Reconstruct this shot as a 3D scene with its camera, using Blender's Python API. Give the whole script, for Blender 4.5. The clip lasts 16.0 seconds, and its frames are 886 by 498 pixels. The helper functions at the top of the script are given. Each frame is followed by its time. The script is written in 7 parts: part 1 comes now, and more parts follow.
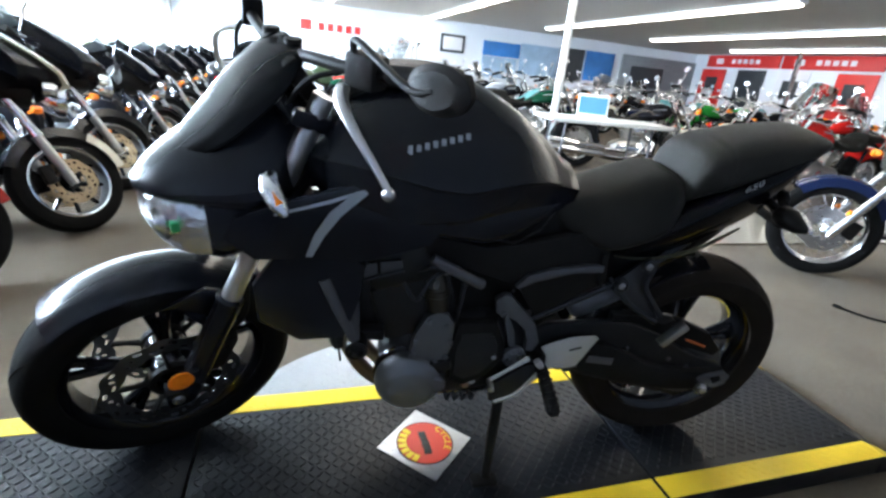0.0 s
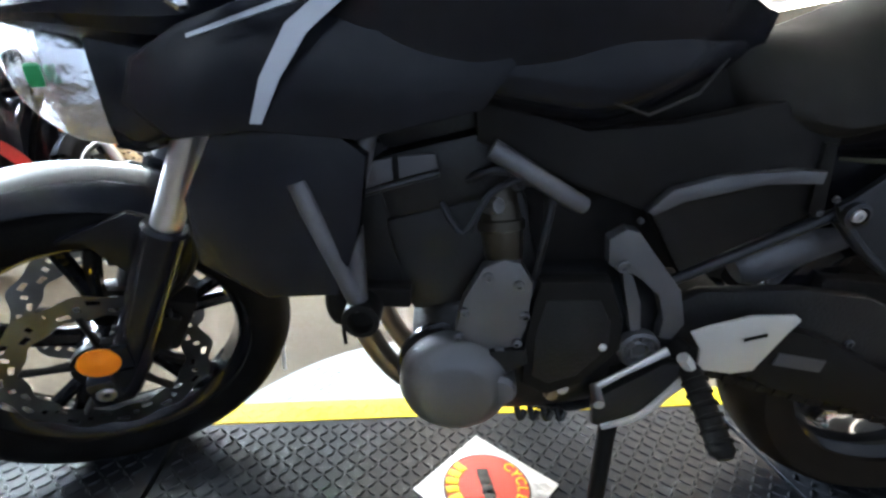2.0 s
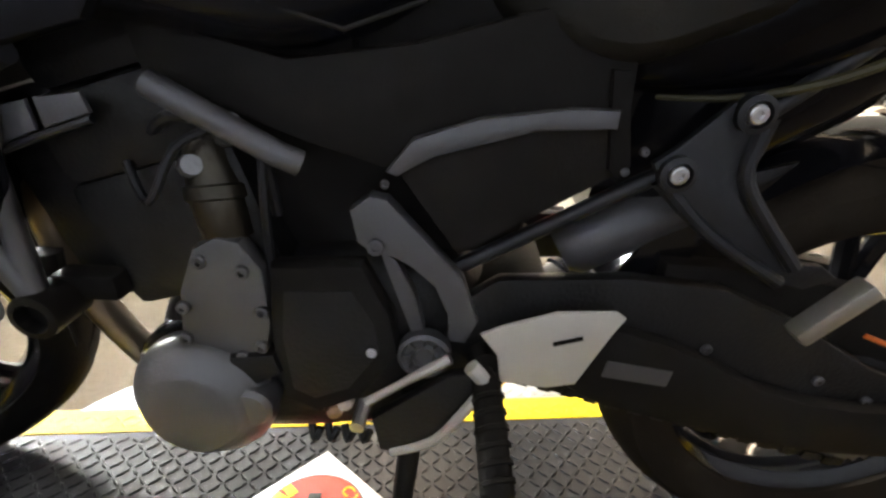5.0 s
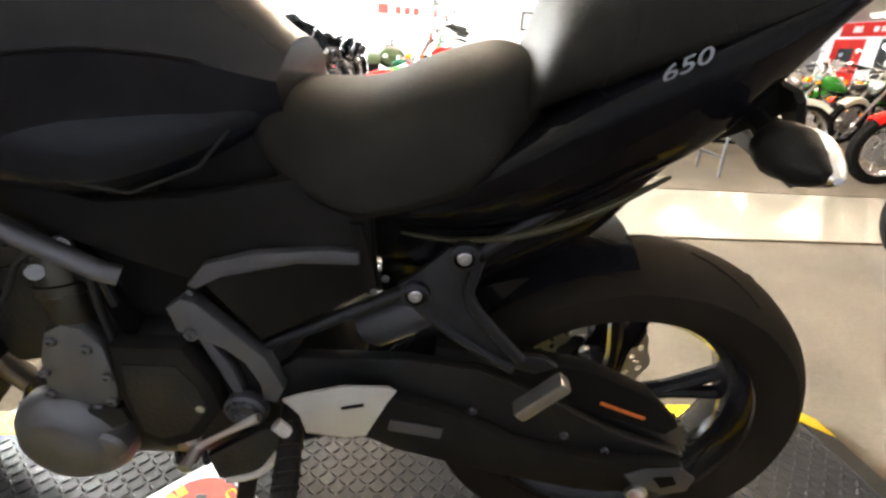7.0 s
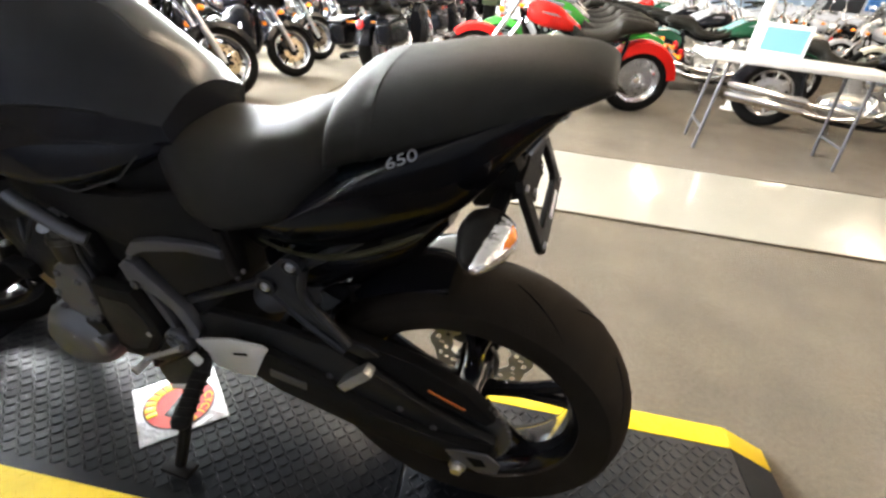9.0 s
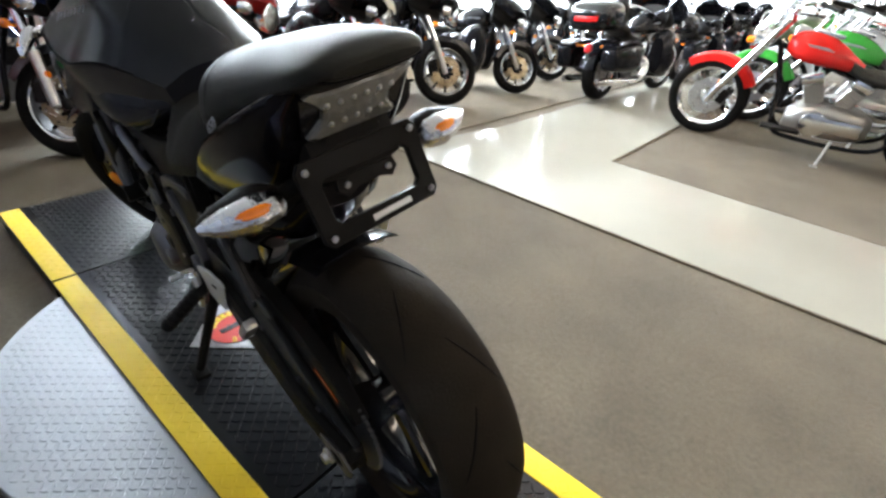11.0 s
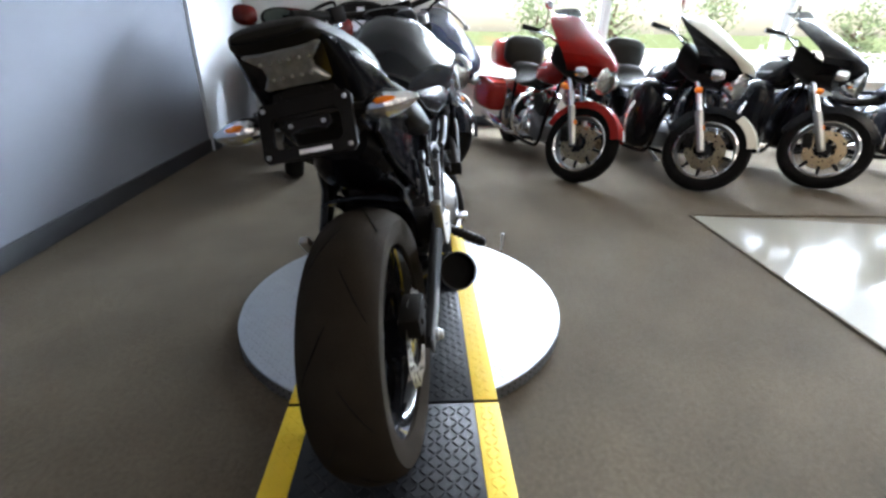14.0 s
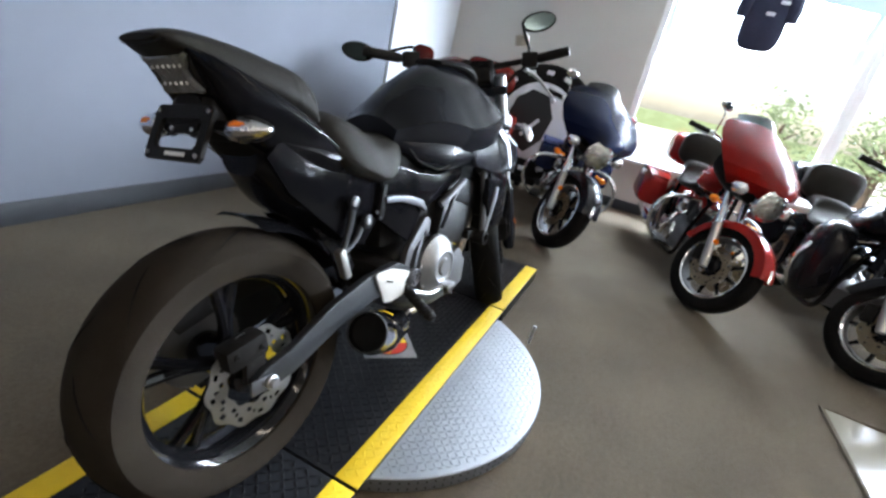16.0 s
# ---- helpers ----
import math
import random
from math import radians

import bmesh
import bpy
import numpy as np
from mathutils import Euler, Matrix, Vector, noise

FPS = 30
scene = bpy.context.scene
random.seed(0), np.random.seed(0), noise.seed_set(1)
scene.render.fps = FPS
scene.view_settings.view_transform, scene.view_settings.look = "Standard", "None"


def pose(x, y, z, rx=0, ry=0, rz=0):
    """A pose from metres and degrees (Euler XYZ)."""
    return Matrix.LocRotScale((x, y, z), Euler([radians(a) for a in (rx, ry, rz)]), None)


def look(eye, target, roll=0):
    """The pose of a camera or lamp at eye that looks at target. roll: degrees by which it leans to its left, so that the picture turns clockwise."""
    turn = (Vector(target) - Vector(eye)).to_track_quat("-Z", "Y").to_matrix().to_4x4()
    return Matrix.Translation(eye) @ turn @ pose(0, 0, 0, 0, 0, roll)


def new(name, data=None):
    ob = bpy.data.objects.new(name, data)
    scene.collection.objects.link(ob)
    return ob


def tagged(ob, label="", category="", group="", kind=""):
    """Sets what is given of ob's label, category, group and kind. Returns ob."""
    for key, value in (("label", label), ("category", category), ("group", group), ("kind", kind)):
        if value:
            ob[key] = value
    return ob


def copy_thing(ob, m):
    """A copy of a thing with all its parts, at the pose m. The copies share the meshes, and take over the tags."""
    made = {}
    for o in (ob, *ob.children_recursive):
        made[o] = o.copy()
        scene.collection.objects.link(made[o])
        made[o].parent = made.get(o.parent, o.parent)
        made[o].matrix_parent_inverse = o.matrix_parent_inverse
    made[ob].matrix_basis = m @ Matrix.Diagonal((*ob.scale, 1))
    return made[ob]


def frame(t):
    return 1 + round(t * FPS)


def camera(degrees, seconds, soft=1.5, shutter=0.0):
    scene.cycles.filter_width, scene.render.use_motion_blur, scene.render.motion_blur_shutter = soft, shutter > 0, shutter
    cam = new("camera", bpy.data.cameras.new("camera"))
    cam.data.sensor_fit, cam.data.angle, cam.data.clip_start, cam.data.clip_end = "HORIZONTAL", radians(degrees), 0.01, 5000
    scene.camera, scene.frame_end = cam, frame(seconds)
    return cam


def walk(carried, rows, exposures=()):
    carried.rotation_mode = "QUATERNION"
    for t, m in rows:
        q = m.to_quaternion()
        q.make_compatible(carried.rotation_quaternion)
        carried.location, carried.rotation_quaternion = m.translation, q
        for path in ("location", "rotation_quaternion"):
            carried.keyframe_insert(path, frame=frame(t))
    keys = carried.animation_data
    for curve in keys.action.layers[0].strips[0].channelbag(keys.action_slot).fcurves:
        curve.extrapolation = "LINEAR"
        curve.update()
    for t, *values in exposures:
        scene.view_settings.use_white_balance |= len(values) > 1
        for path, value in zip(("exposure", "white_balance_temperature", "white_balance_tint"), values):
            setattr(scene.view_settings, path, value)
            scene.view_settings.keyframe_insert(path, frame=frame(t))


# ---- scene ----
cam = camera(86.4, 16.0, 2.7)
PATH = [
    (0, (-0.344, -1.059, 1.101), (0.235, 0.719, 0.391), 6.1),
    (0.5, (-0.275, -0.991, 1.008), (0.21, 0.818, 0.305), 4.5),
    (1, (-0.238, -0.881, 0.924), (0.141, 0.955, 0.227), 3.6),
    (1.5, (-0.209, -0.784, 0.848), (0.111, 1.076, 0.185), 3.2),
    (2, (-0.2, -0.713, 0.782), (0.058, 1.168, 0.155), 2.8),
    (2.5, (-0.171, -0.664, 0.738), (0.026, 1.232, 0.133), 1.9),
    (3, (-0.108, -0.634, 0.716), (0.077, 1.269, 0.131), 1.5),
    (3.5, (-0.043, -0.626, 0.72), (0.135, 1.282, 0.145), 1.2),
    (4, (0.016, -0.615, 0.72), (0.175, 1.29, 0.132), 1.3),
    (4.5, (0.077, -0.611, 0.719), (0.247, 1.285, 0.108), 1.6),
    (5, (0.138, -0.613, 0.727), (0.327, 1.271, 0.085), 2.0),
    (5.2, (0.161, -0.616, 0.732), (0.37, 1.267, 0.091), 2.3),
    (7.3, (0.392, -0.714, 0.985), (0.612, 1.095, 0.161), 4.4),
    (7.5, (0.416, -0.729, 1.026), (0.634, 1.065, 0.167), 4.6),
    (8, (0.528, -0.761, 1.097), (0.636, 0.989, 0.134), 5.3),
    (8.2, (0.556, -0.778, 1.112), (0.631, 0.955, 0.12), 5.4),
    (10.3, (1.044, -0.651, 1.121), (0.267, 0.88, 0.095), 7.2),
    (10.5, (1.076, -0.618, 1.13), (0.227, 0.873, 0.102), 6.7),
    (11, (1.198, -0.546, 1.127), (0.168, 0.825, 0.098), 6.1),
    (11.5, (1.347, -0.477, 1.134), (0.128, 0.712, 0.086), 4.9),
    (12, (1.425, -0.394, 1.12), (0.006, 0.578, 0.098), 3.0),
    (12.5, (1.5, -0.297, 1.101), (-0.091, 0.448, 0.147), 3.0),
    (13, (1.572, -0.202, 1.08), (-0.127, 0.322, 0.166), 2.0),
    (13.5, (1.652, -0.062, 1.068), (-0.115, 0.234, 0.179), 1.7),
    (14, (1.662, 0.047, 1.048), (-0.147, 0.138, 0.202), 0.9),
    (14.5, (1.607, 0.2, 1.047), (-0.212, 0.102, 0.221), 2.2),
    (15, (1.539, 0.331, 1.07), (-0.271, 0.058, 0.265), 5.1),
    (15.5, (1.475, 0.486, 1.092), (-0.322, 0.035, 0.341), 8.9),
    (16, (1.412, 0.646, 1.11), (-0.335, -0.001, 0.381), 12.8),
]
EXPOSURES = [(0, 1.55, 6300, 11), (1, 2.3, 6500, 11), (2.5, 2.5, 6900, 12), (5, 2.5, 8600, 17), (7.3, 2.45, 8500, 17), (8.2, 2.35, 8300, 17), (10.5, 1.55, 7400, 14), (12, 1.35, 7050, 14.6), (13, 1.12, 6800, 15), (16, 0.9, 6800, 15)]
walk(cam, [(t, look(eye, target, roll)) for t, eye, target, roll in PATH], EXPOSURES)

# ---- world and large lights ----
world = bpy.data.worlds.new("daylight")
scene.world = world
world.use_nodes = True
wn = world.node_tree.nodes
sky = wn.new("ShaderNodeTexSky")
sky.sky_type = 'NISHITA'
sky.sun_disc = False
sky.sun_elevation = radians(60)
sky.sun_rotation = radians(120)
wn["Background"].inputs["Strength"].default_value = 0.14
world.node_tree.links.new(sky.outputs[0], wn["Background"].inputs["Color"])


def lamp(name, kind, m, energy, color, sx=1.0, sy=1.0, angle=0.5):
    d = bpy.data.lights.new(name, kind)
    d.energy, d.color = energy, color
    if kind == 'AREA':
        d.shape, d.size, d.size_y = 'RECTANGLE', sx, sy
    if kind == 'SUN':
        d.angle = radians(angle)
    ob = new(name, d)
    ob.matrix_world = m
    return ob


SUN = lamp("sun", 'SUN', look((14, -10, 30), (0, 0, 0)), 5.0, (1.0, 0.95, 0.88))
for wy, ww, we in ((1.20, 1.60, 85), (3.15, 1.90, 130), (5.25, 1.90, 165), (7.35, 1.90, 165), (12.6, 7.60, 250)):
    lamp("window_light", 'AREA', look((-4.34, wy, 2.05), (-1.6, wy - 0.2, 0.0)), we * 1.85, (0.68, 0.84, 1.0), ww, 0.80)

CEIL = 2.75
STRIPS = [(0.6, 13.0, 7.0), (4.0, 13.2, 8.0), (7.6, 10.2, 9.0), (11.0, 9.2, 9.0), (14.2, 9.0, 9.0)]
for sx_, sy_, sl_ in STRIPS[:5]:
    lamp("strip_light", 'AREA', look((sx_, sy_, CEIL - 0.13), (sx_, sy_ + 0.001, 0)), 20, (1.0, 0.89, 0.74), 0.2, sl_)
lamp("strip_light", 'AREA', look((3.6, 2.4, CEIL - 0.13), (3.6, 2.401, 0)), 16, (1.0, 0.88, 0.72), 0.2, 7.0)
lamp("strip_light", 'AREA', look((0.4, 3.6, CEIL - 0.13), (0.4, 3.601, 0)), 12, (1.0, 0.89, 0.74), 0.2, 5.0)


# ---- materials ----
def mat(name, color, rough=0.5, metal=0.0, var=0.15, scale=14.0, bump=0.0, bscale=120.0, coat=0.0, rvar=0.12, spec=0.5):
    """A surface with grain at two scales, slight colour variation and relief."""
    m = bpy.data.materials.new(name)
    m.use_nodes = True
    nt = m.node_tree
    b = nt.nodes["Principled BSDF"]
    b.inputs["Metallic"].default_value = metal
    b.inputs["Specular IOR Level"].default_value = spec
    b.inputs["Coat Weight"].default_value = coat
    b.inputs["Coat Roughness"].default_value = 0.06
    tc = nt.nodes.new("ShaderNodeTexCoord")
    n1 = nt.nodes.new("ShaderNodeTexNoise")
    n1.inputs["Scale"].default_value = scale
    n1.inputs["Detail"].default_value = 6.0
    nt.links.new(tc.outputs["Object"], n1.inputs["Vector"])
    ramp = nt.nodes.new("ShaderNodeMix")
    ramp.data_type = 'RGBA'
    lo = [max(0.0, c * (1 - var)) for c in color]
    hi = [min(1.0, c * (1 + var)) for c in color]
    ramp.inputs["A"].default_value = (*lo, 1)
    ramp.inputs["B"].default_value = (*hi, 1)
    nt.links.new(n1.outputs["Fac"], ramp.inputs["Factor"])
    nt.links.new(ramp.outputs["Result"], b.inputs["Base Color"])
    mr = nt.nodes.new("ShaderNodeMapRange")
    mr.inputs["To Min"].default_value = max(0.02, rough - rvar * rough)
    mr.inputs["To Max"].default_value = min(1.0, rough + rvar)
    n2 = nt.nodes.new("ShaderNodeTexNoise")
    n2.inputs["Scale"].default_value = scale * 0.3
    n2.inputs["Detail"].default_value = 8.0
    nt.links.new(tc.outputs["Object"], n2.inputs["Vector"])
    nt.links.new(n2.outputs["Fac"], mr.inputs["Value"])
    nt.links.new(mr.outputs["Result"], b.inputs["Roughness"])
    if bump > 0:
        n3 = nt.nodes.new("ShaderNodeTexNoise")
        n3.inputs["Scale"].default_value = bscale
        n3.inputs["Detail"].default_value = 4.0
        nt.links.new(tc.outputs["Object"], n3.inputs["Vector"])
        bp = nt.nodes.new("ShaderNodeBump")
        bp.inputs["Strength"].default_value = bump
        bp.inputs["Distance"].default_value = 0.01
        nt.links.new(n3.outputs["Fac"], bp.inputs["Height"])
        nt.links.new(bp.outputs["Normal"], b.inputs["Normal"])
    return m


def glow(name, color, strength):
    m = bpy.data.materials.new(name)
    m.use_nodes = True
    b = m.node_tree.nodes["Principled BSDF"]
    b.inputs["Base Color"].default_value = (*color, 1)
    b.inputs["Emission Color"].default_value = (*color, 1)
    b.inputs["Emission Strength"].default_value = strength
    return m


def glass(name, color=(1, 1, 1), rough=0.02):
    m = bpy.data.materials.new(name)
    m.use_nodes = True
    b = m.node_tree.nodes["Principled BSDF"]
    b.inputs["Base Color"].default_value = (*color, 1)
    b.inputs["Transmission Weight"].default_value = 1.0
    b.inputs["Roughness"].default_value = rough
    b.inputs["IOR"].default_value = 1.45
    return m


M_CARPET = mat("carpet", (0.100, 0.077, 0.051), 0.88, 0, 0.50, 2.6, 0.7, 300, spec=0.2)
M_CARPET.node_tree.nodes["Principled BSDF"].inputs["Sheen Weight"].default_value = 0.07
M_CARPET.node_tree.nodes["Principled BSDF"].inputs["Sheen Roughness"].default_value = 0.45
ct = M_CARPET.node_tree
tuft = ct.nodes.new("ShaderNodeTexNoise")
tuft.inputs["Scale"].default_value = 60.0
tuft.inputs["Detail"].default_value = 5.0
tuft.inputs["Roughness"].default_value = 0.75
ct.links.new(next(n for n in ct.nodes if n.type == 'TEX_COORD').outputs["Object"], tuft.inputs["Vector"])
speck = ct.nodes.new("ShaderNodeMix")
speck.data_type, speck.blend_type = 'RGBA', 'OVERLAY'
speck.inputs["Factor"].default_value = 0.75
mixed = ct.nodes["Principled BSDF"].inputs["Base Color"].links[0].from_socket
ct.links.new(mixed, speck.inputs["A"])
ct.links.new(tuft.outputs["Fac"], speck.inputs["B"])
ct.links.new(speck.outputs["Result"], ct.nodes["Principled BSDF"].inputs["Base Color"])
M_TILE = mat("polished_vinyl", (0.27, 0.255, 0.215), 0.075, 0, 0.07, 2.2, 0.02, 8, rvar=0.1, spec=0.3)
M_WALL = mat("blue_grey_paint", (0.150, 0.163, 0.197), 0.75, 0, 0.05, 2.5, 0.12, 260)
M_WALL_L = mat("pale_paint", (0.66, 0.69, 0.73), 0.7, 0, 0.05, 2.5, 0.12, 260)
M_WALL_W = mat("window_wall_paint", (0.50, 0.49, 0.45), 0.7, 0, 0.05, 2.5, 0.12, 260)
M_CEIL = mat("ceiling_tile", (0.62, 0.60, 0.55), 0.9, 0, 0.06, 6.0, 0.3, 180)
M_BASE = mat("vinyl_baseboard", (0.028, 0.030, 0.035), 0.55, 0, 0.2, 9, 0.1, 90)
M_ALU = mat("bright_diamond_plate", (0.32, 0.335, 0.36), 0.44, 1.0, 0.08, 20, 0.06, 160)
M_PLANK = mat("black_painted_plate", (0.011, 0.012, 0.0145), 0.30, 0.0, 0.45, 9, 0.1, 200, spec=0.20)
M_YEL = mat("yellow_paint", (0.76, 0.51, 0.008), 0.55, 0, 0.10, 18, 0.08, 200)
M_WFRAME = mat("white_window_frame", (0.75, 0.76, 0.77), 0.4, 0, 0.04, 9)
M_TUBE = glow("fluorescent_tube", (1.0, 0.95, 0.85), 4.0)
M_RUB = mat("tyre_rubber", (0.007, 0.0066, 0.0063), 0.72, 0, 0.3, 30, 0.15, 240, spec=0.05)
M_RUBG = mat("worn_tyre_rubber", (0.0205, 0.0162, 0.0125), 0.85, 0, 0.3, 14, 0.15, 240, spec=0.04)
M_BLKG = mat("gloss_black", (0.006, 0.006, 0.007), 0.075, 0, 0.2, 10, rvar=0.05, spec=0.36)
M_BLKM = mat("satin_black_paint", (0.0085, 0.0092, 0.0120), 0.19, 0.0, 0.25, 8, 0.02, 300, coat=0.0, spec=0.18)
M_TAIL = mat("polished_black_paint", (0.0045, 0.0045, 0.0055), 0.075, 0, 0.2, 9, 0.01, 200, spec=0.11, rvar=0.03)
M_BLKP = mat("black_plastic", (0.0120, 0.0110, 0.0103), 0.44, 0, 0.25, 20, 0.12, 400, spec=0.05)
M_SEAT = mat("black_vinyl", (0.0180, 0.0164, 0.0140), 0.50, 0, 0.2, 16, 0.22, 520, spec=0.07)
M_GREY = mat("dark_silver_paint", (0.098, 0.098, 0.106), 0.42, 0.55, 0.12, 24, 0.05, 240)
M_ENG = mat("engine_black", (0.007, 0.007, 0.0075), 0.42, 0.0, 0.3, 30, 0.15, 200, spec=0.3)
M_ENGG = mat("engine_silver", (0.125, 0.125, 0.13), 0.42, 0.7, 0.12, 26, 0.08, 260)
M_ALLOY = mat("cast_alloy", (0.40, 0.39, 0.37), 0.30, 0.9, 0.1, 30, 0.08, 200)
M_CHR = mat("chrome", (0.82, 0.83, 0.85), 0.08, 1.0, 0.03, 10)
M_STEEL = mat("brushed_steel", (0.55, 0.55, 0.56), 0.3, 1.0, 0.1, 50, 0.05, 300)
M_AMB = mat("amber_lens", (0.85, 0.20, 0.01), 0.15, 0, 0.1, 40, coat=0.5)
M_CLEAR = glass("clear_lens", (0.95, 0.96, 0.97), 0.03)
M_REFL = mat("lamp_reflector", (0.72, 0.72, 0.74), 0.14, 1.0, 0.06, 60, 0.3, 90)
M_SILV = mat("silver_graphic", (0.34, 0.35, 0.37), 0.35, 0.6, 0.06, 40)
M_WHT = mat("white_plastic", (0.78, 0.78, 0.77), 0.4, 0, 0.04, 12)
M_COPPER = mat("heat_tinted_steel", (0.30, 0.24, 0.18), 0.3, 0.9, 0.25, 12)
M_ARM = mat("dark_arm_paint", (0.012, 0.013, 0.016), 0.34, 0.0, 0.25, 20, 0.08, 240, spec=0.35)
M_DISC = mat("worn_disc_steel", (0.46, 0.45, 0.43), 0.30, 1.0, 0.15, 40, 0.06, 200)
M_VISOR = mat("smoked_visor", (0.006, 0.006, 0.0065), 0.15, 0, 0.2, 12, 0.02, 200, rvar=0.05, spec=0.05)
M_BRONZE = mat("bronze_disc", (0.36, 0.28, 0.18), 0.30, 1.0, 0.2, 40, 0.06, 200)
# seam grey lifted above the panel black to paint in its highlight
M_SEAM = mat("highlit_seam", (0.016, 0.015, 0.014), 0.5, 0, 0.3, 20, spec=0.2)
M_COVER = mat("cast_cover_silver", (0.24, 0.24, 0.245), 0.32, 0.8, 0.2, 30, 0.15, 160)
M_DISCD = mat("dark_disc_steel", (0.17, 0.17, 0.175), 0.30, 1.0, 0.25, 40, 0.06, 200)
M_GREEN = mat("green_film", (0.02, 0.30, 0.10), 0.3, 0, 0.1, 20)


# ---- mesh helpers ----
def thing(name, m, label, category, group="", kind=""):
    ob = new(name)
    ob.empty_display_size = 0.1
    ob.matrix_world = m
    return tagged(ob, label, category, group, kind)


def finish(bm, sharp=35.0):
    bmesh.ops.recalc_face_normals(bm, faces=bm.faces)
    lim = radians(sharp)
    for f in bm.faces:
        f.smooth = True
    for e in bm.edges:
        e.smooth = len(e.link_faces) == 2 and e.calc_face_angle(0.0) < lim


def part(name, bm, material, parent=None, label="", sharp=35.0, kind=""):
    finish(bm, sharp)
    me = bpy.data.meshes.new(name)
    bm.to_mesh(me)
    bm.free()
    mats = material if isinstance(material, (list, tuple)) else [material]
    for x in mats:
        me.materials.append(x)
    ob = new(name, me)
    if parent is not None:
        ob.parent = parent
    return tagged(ob, label, kind=kind)


def box(bm, c, s, bev=0.0, m=None, seg=2):
    r = bmesh.ops.create_cube(bm, size=1.0)
    vs = r["verts"]
    mm = Matrix.Translation(c) @ (m if m is not None else Matrix.Identity(4)) @ Matrix.Diagonal((*s, 1))
    bmesh.ops.transform(bm, matrix=mm, verts=vs)
    if bev > 0:
        es = list({e for v in vs for e in v.link_edges})
        bmesh.ops.bevel(bm, geom=es, offset=bev, segments=seg, profile=0.6, affect='EDGES')


def ring_frame(d):
    d = d.normalized()
    a = Vector((0, 0, 1)) if abs(d.z) < 0.9 else Vector((1, 0, 0))
    u = d.cross(a).normalized()
    return u, d.cross(u).normalized()


def skin(bm, rings, caps=True, closed=False):
    vr = [[bm.verts.new(p) for p in r] for r in rings]
    n = len(vr[0])
    pairs = list(zip(vr[:-1], vr[1:])) + ([(vr[-1], vr[0])] if closed else [])
    for a, b in pairs:
        for i in range(n):
            j = (i + 1) % n
            bm.faces.new((a[i], a[j], b[j], b[i]))
    if caps and not closed:
        bm.faces.new(vr[0])
        bm.faces.new(vr[-1][::-1])


def tube(bm, pts, r, seg=10, smooth=True, flat=1.0):
    """A round bar along points; r: one radius or one for each point."""
    pts = [Vector(p) for p in pts]
    rs = list(r) if isinstance(r, (list, tuple)) else [r] * len(pts)
    if smooth and len(pts) > 2:
        q, qr = [], []
        for i in range(len(pts) - 1):
            p0, p1, p2, p3 = pts[max(i - 1, 0)], pts[i], pts[i + 1], pts[min(i + 2, len(pts) - 1)]
            for k in range(5):
                t = k / 5
                q.append(0.5 * ((2 * p1) + (p2 - p0) * t + (2 * p0 - 5 * p1 + 4 * p2 - p3) * t * t + (3 * p1 - p0 - 3 * p2 + p3) * t ** 3))
                qr.append(rs[i] * (1 - t) + rs[i + 1] * t)
        q.append(pts[-1])
        qr.append(rs[-1])
        pts, rs = q, qr
    rings = []
    u = None
    for i, p in enumerate(pts):
        d = pts[min(i + 1, len(pts) - 1)] - pts[max(i - 1, 0)]
        if u is None:
            u, v = ring_frame(d)
        else:
            dn = d.normalized()
            u = (u - dn * u.dot(dn)).normalized()
            v = dn.cross(u)
        rings.append([p + (u * math.cos(a) + v * math.sin(a) * flat) * rs[i] for a in [2 * math.pi * k / seg for k in range(seg)]])
    skin(bm, rings)


def lathe(bm, prof, c=(0, 0, 0), axis=(0, 1, 0), seg=40, closed=True, a0=0.0, a1=360.0):
    """A profile of (radius, along) turned about an axis."""
    ax = Vector(axis).normalized()
    u, v = ring_frame(ax)
    c = Vector(c)
    full = abs(a1 - a0 - 360) < 1e-6
    n = seg if full else seg + 1
    rings = []
    for k in range(n):
        a = radians(a0 + (a1 - a0) * k / seg)
        d = u * math.cos(a) + v * math.sin(a)
        rings.append([c + d * r + ax * y for r, y in prof])
    if closed:
        skin(bm, rings, caps=not full, closed=full)
    else:
        vr = [[bm.verts.new(p) for p in r] for r in rings]
        for i in range(len(vr) if full else len(vr) - 1):
            a, b = vr[i], vr[(i + 1) % len(vr)]
            for j in range(len(prof) - 1):
                bm.faces.new((a[j], a[j + 1], b[j + 1], b[j]))


def plate(bm, pts, y0, y1, bev=0.003, bow=None):
    """A flat outline in x and z with thickness between y0 and y1; bow(x, z) shifts it sideways."""
    a = [bm.verts.new((x, y0, z)) for x, z in pts]
    b = [bm.verts.new((x, y1, z)) for x, z in pts]
    n = len(pts)
    fa = bm.faces.new(a)
    fb = bm.faces.new(b[::-1])
    sides = [bm.faces.new((a[i], b[i], b[(i + 1) % n], a[(i + 1) % n])) for i in range(n)]
    bmesh.ops.recalc_face_normals(bm, faces=[fa, fb] + sides)
    vs = a + b
    if bev > 0:
        es = [e for e in fa.edges] + [e for e in fb.edges]
        r = bmesh.ops.bevel(bm, geom=es, offset=bev, segments=2, profile=0.6, affect='EDGES')
        vs = list({v for v in vs if v.is_valid} | set(r["verts"]))
    if bow:
        for v in vs:
            v.co.y += bow(v.co.x, v.co.z)


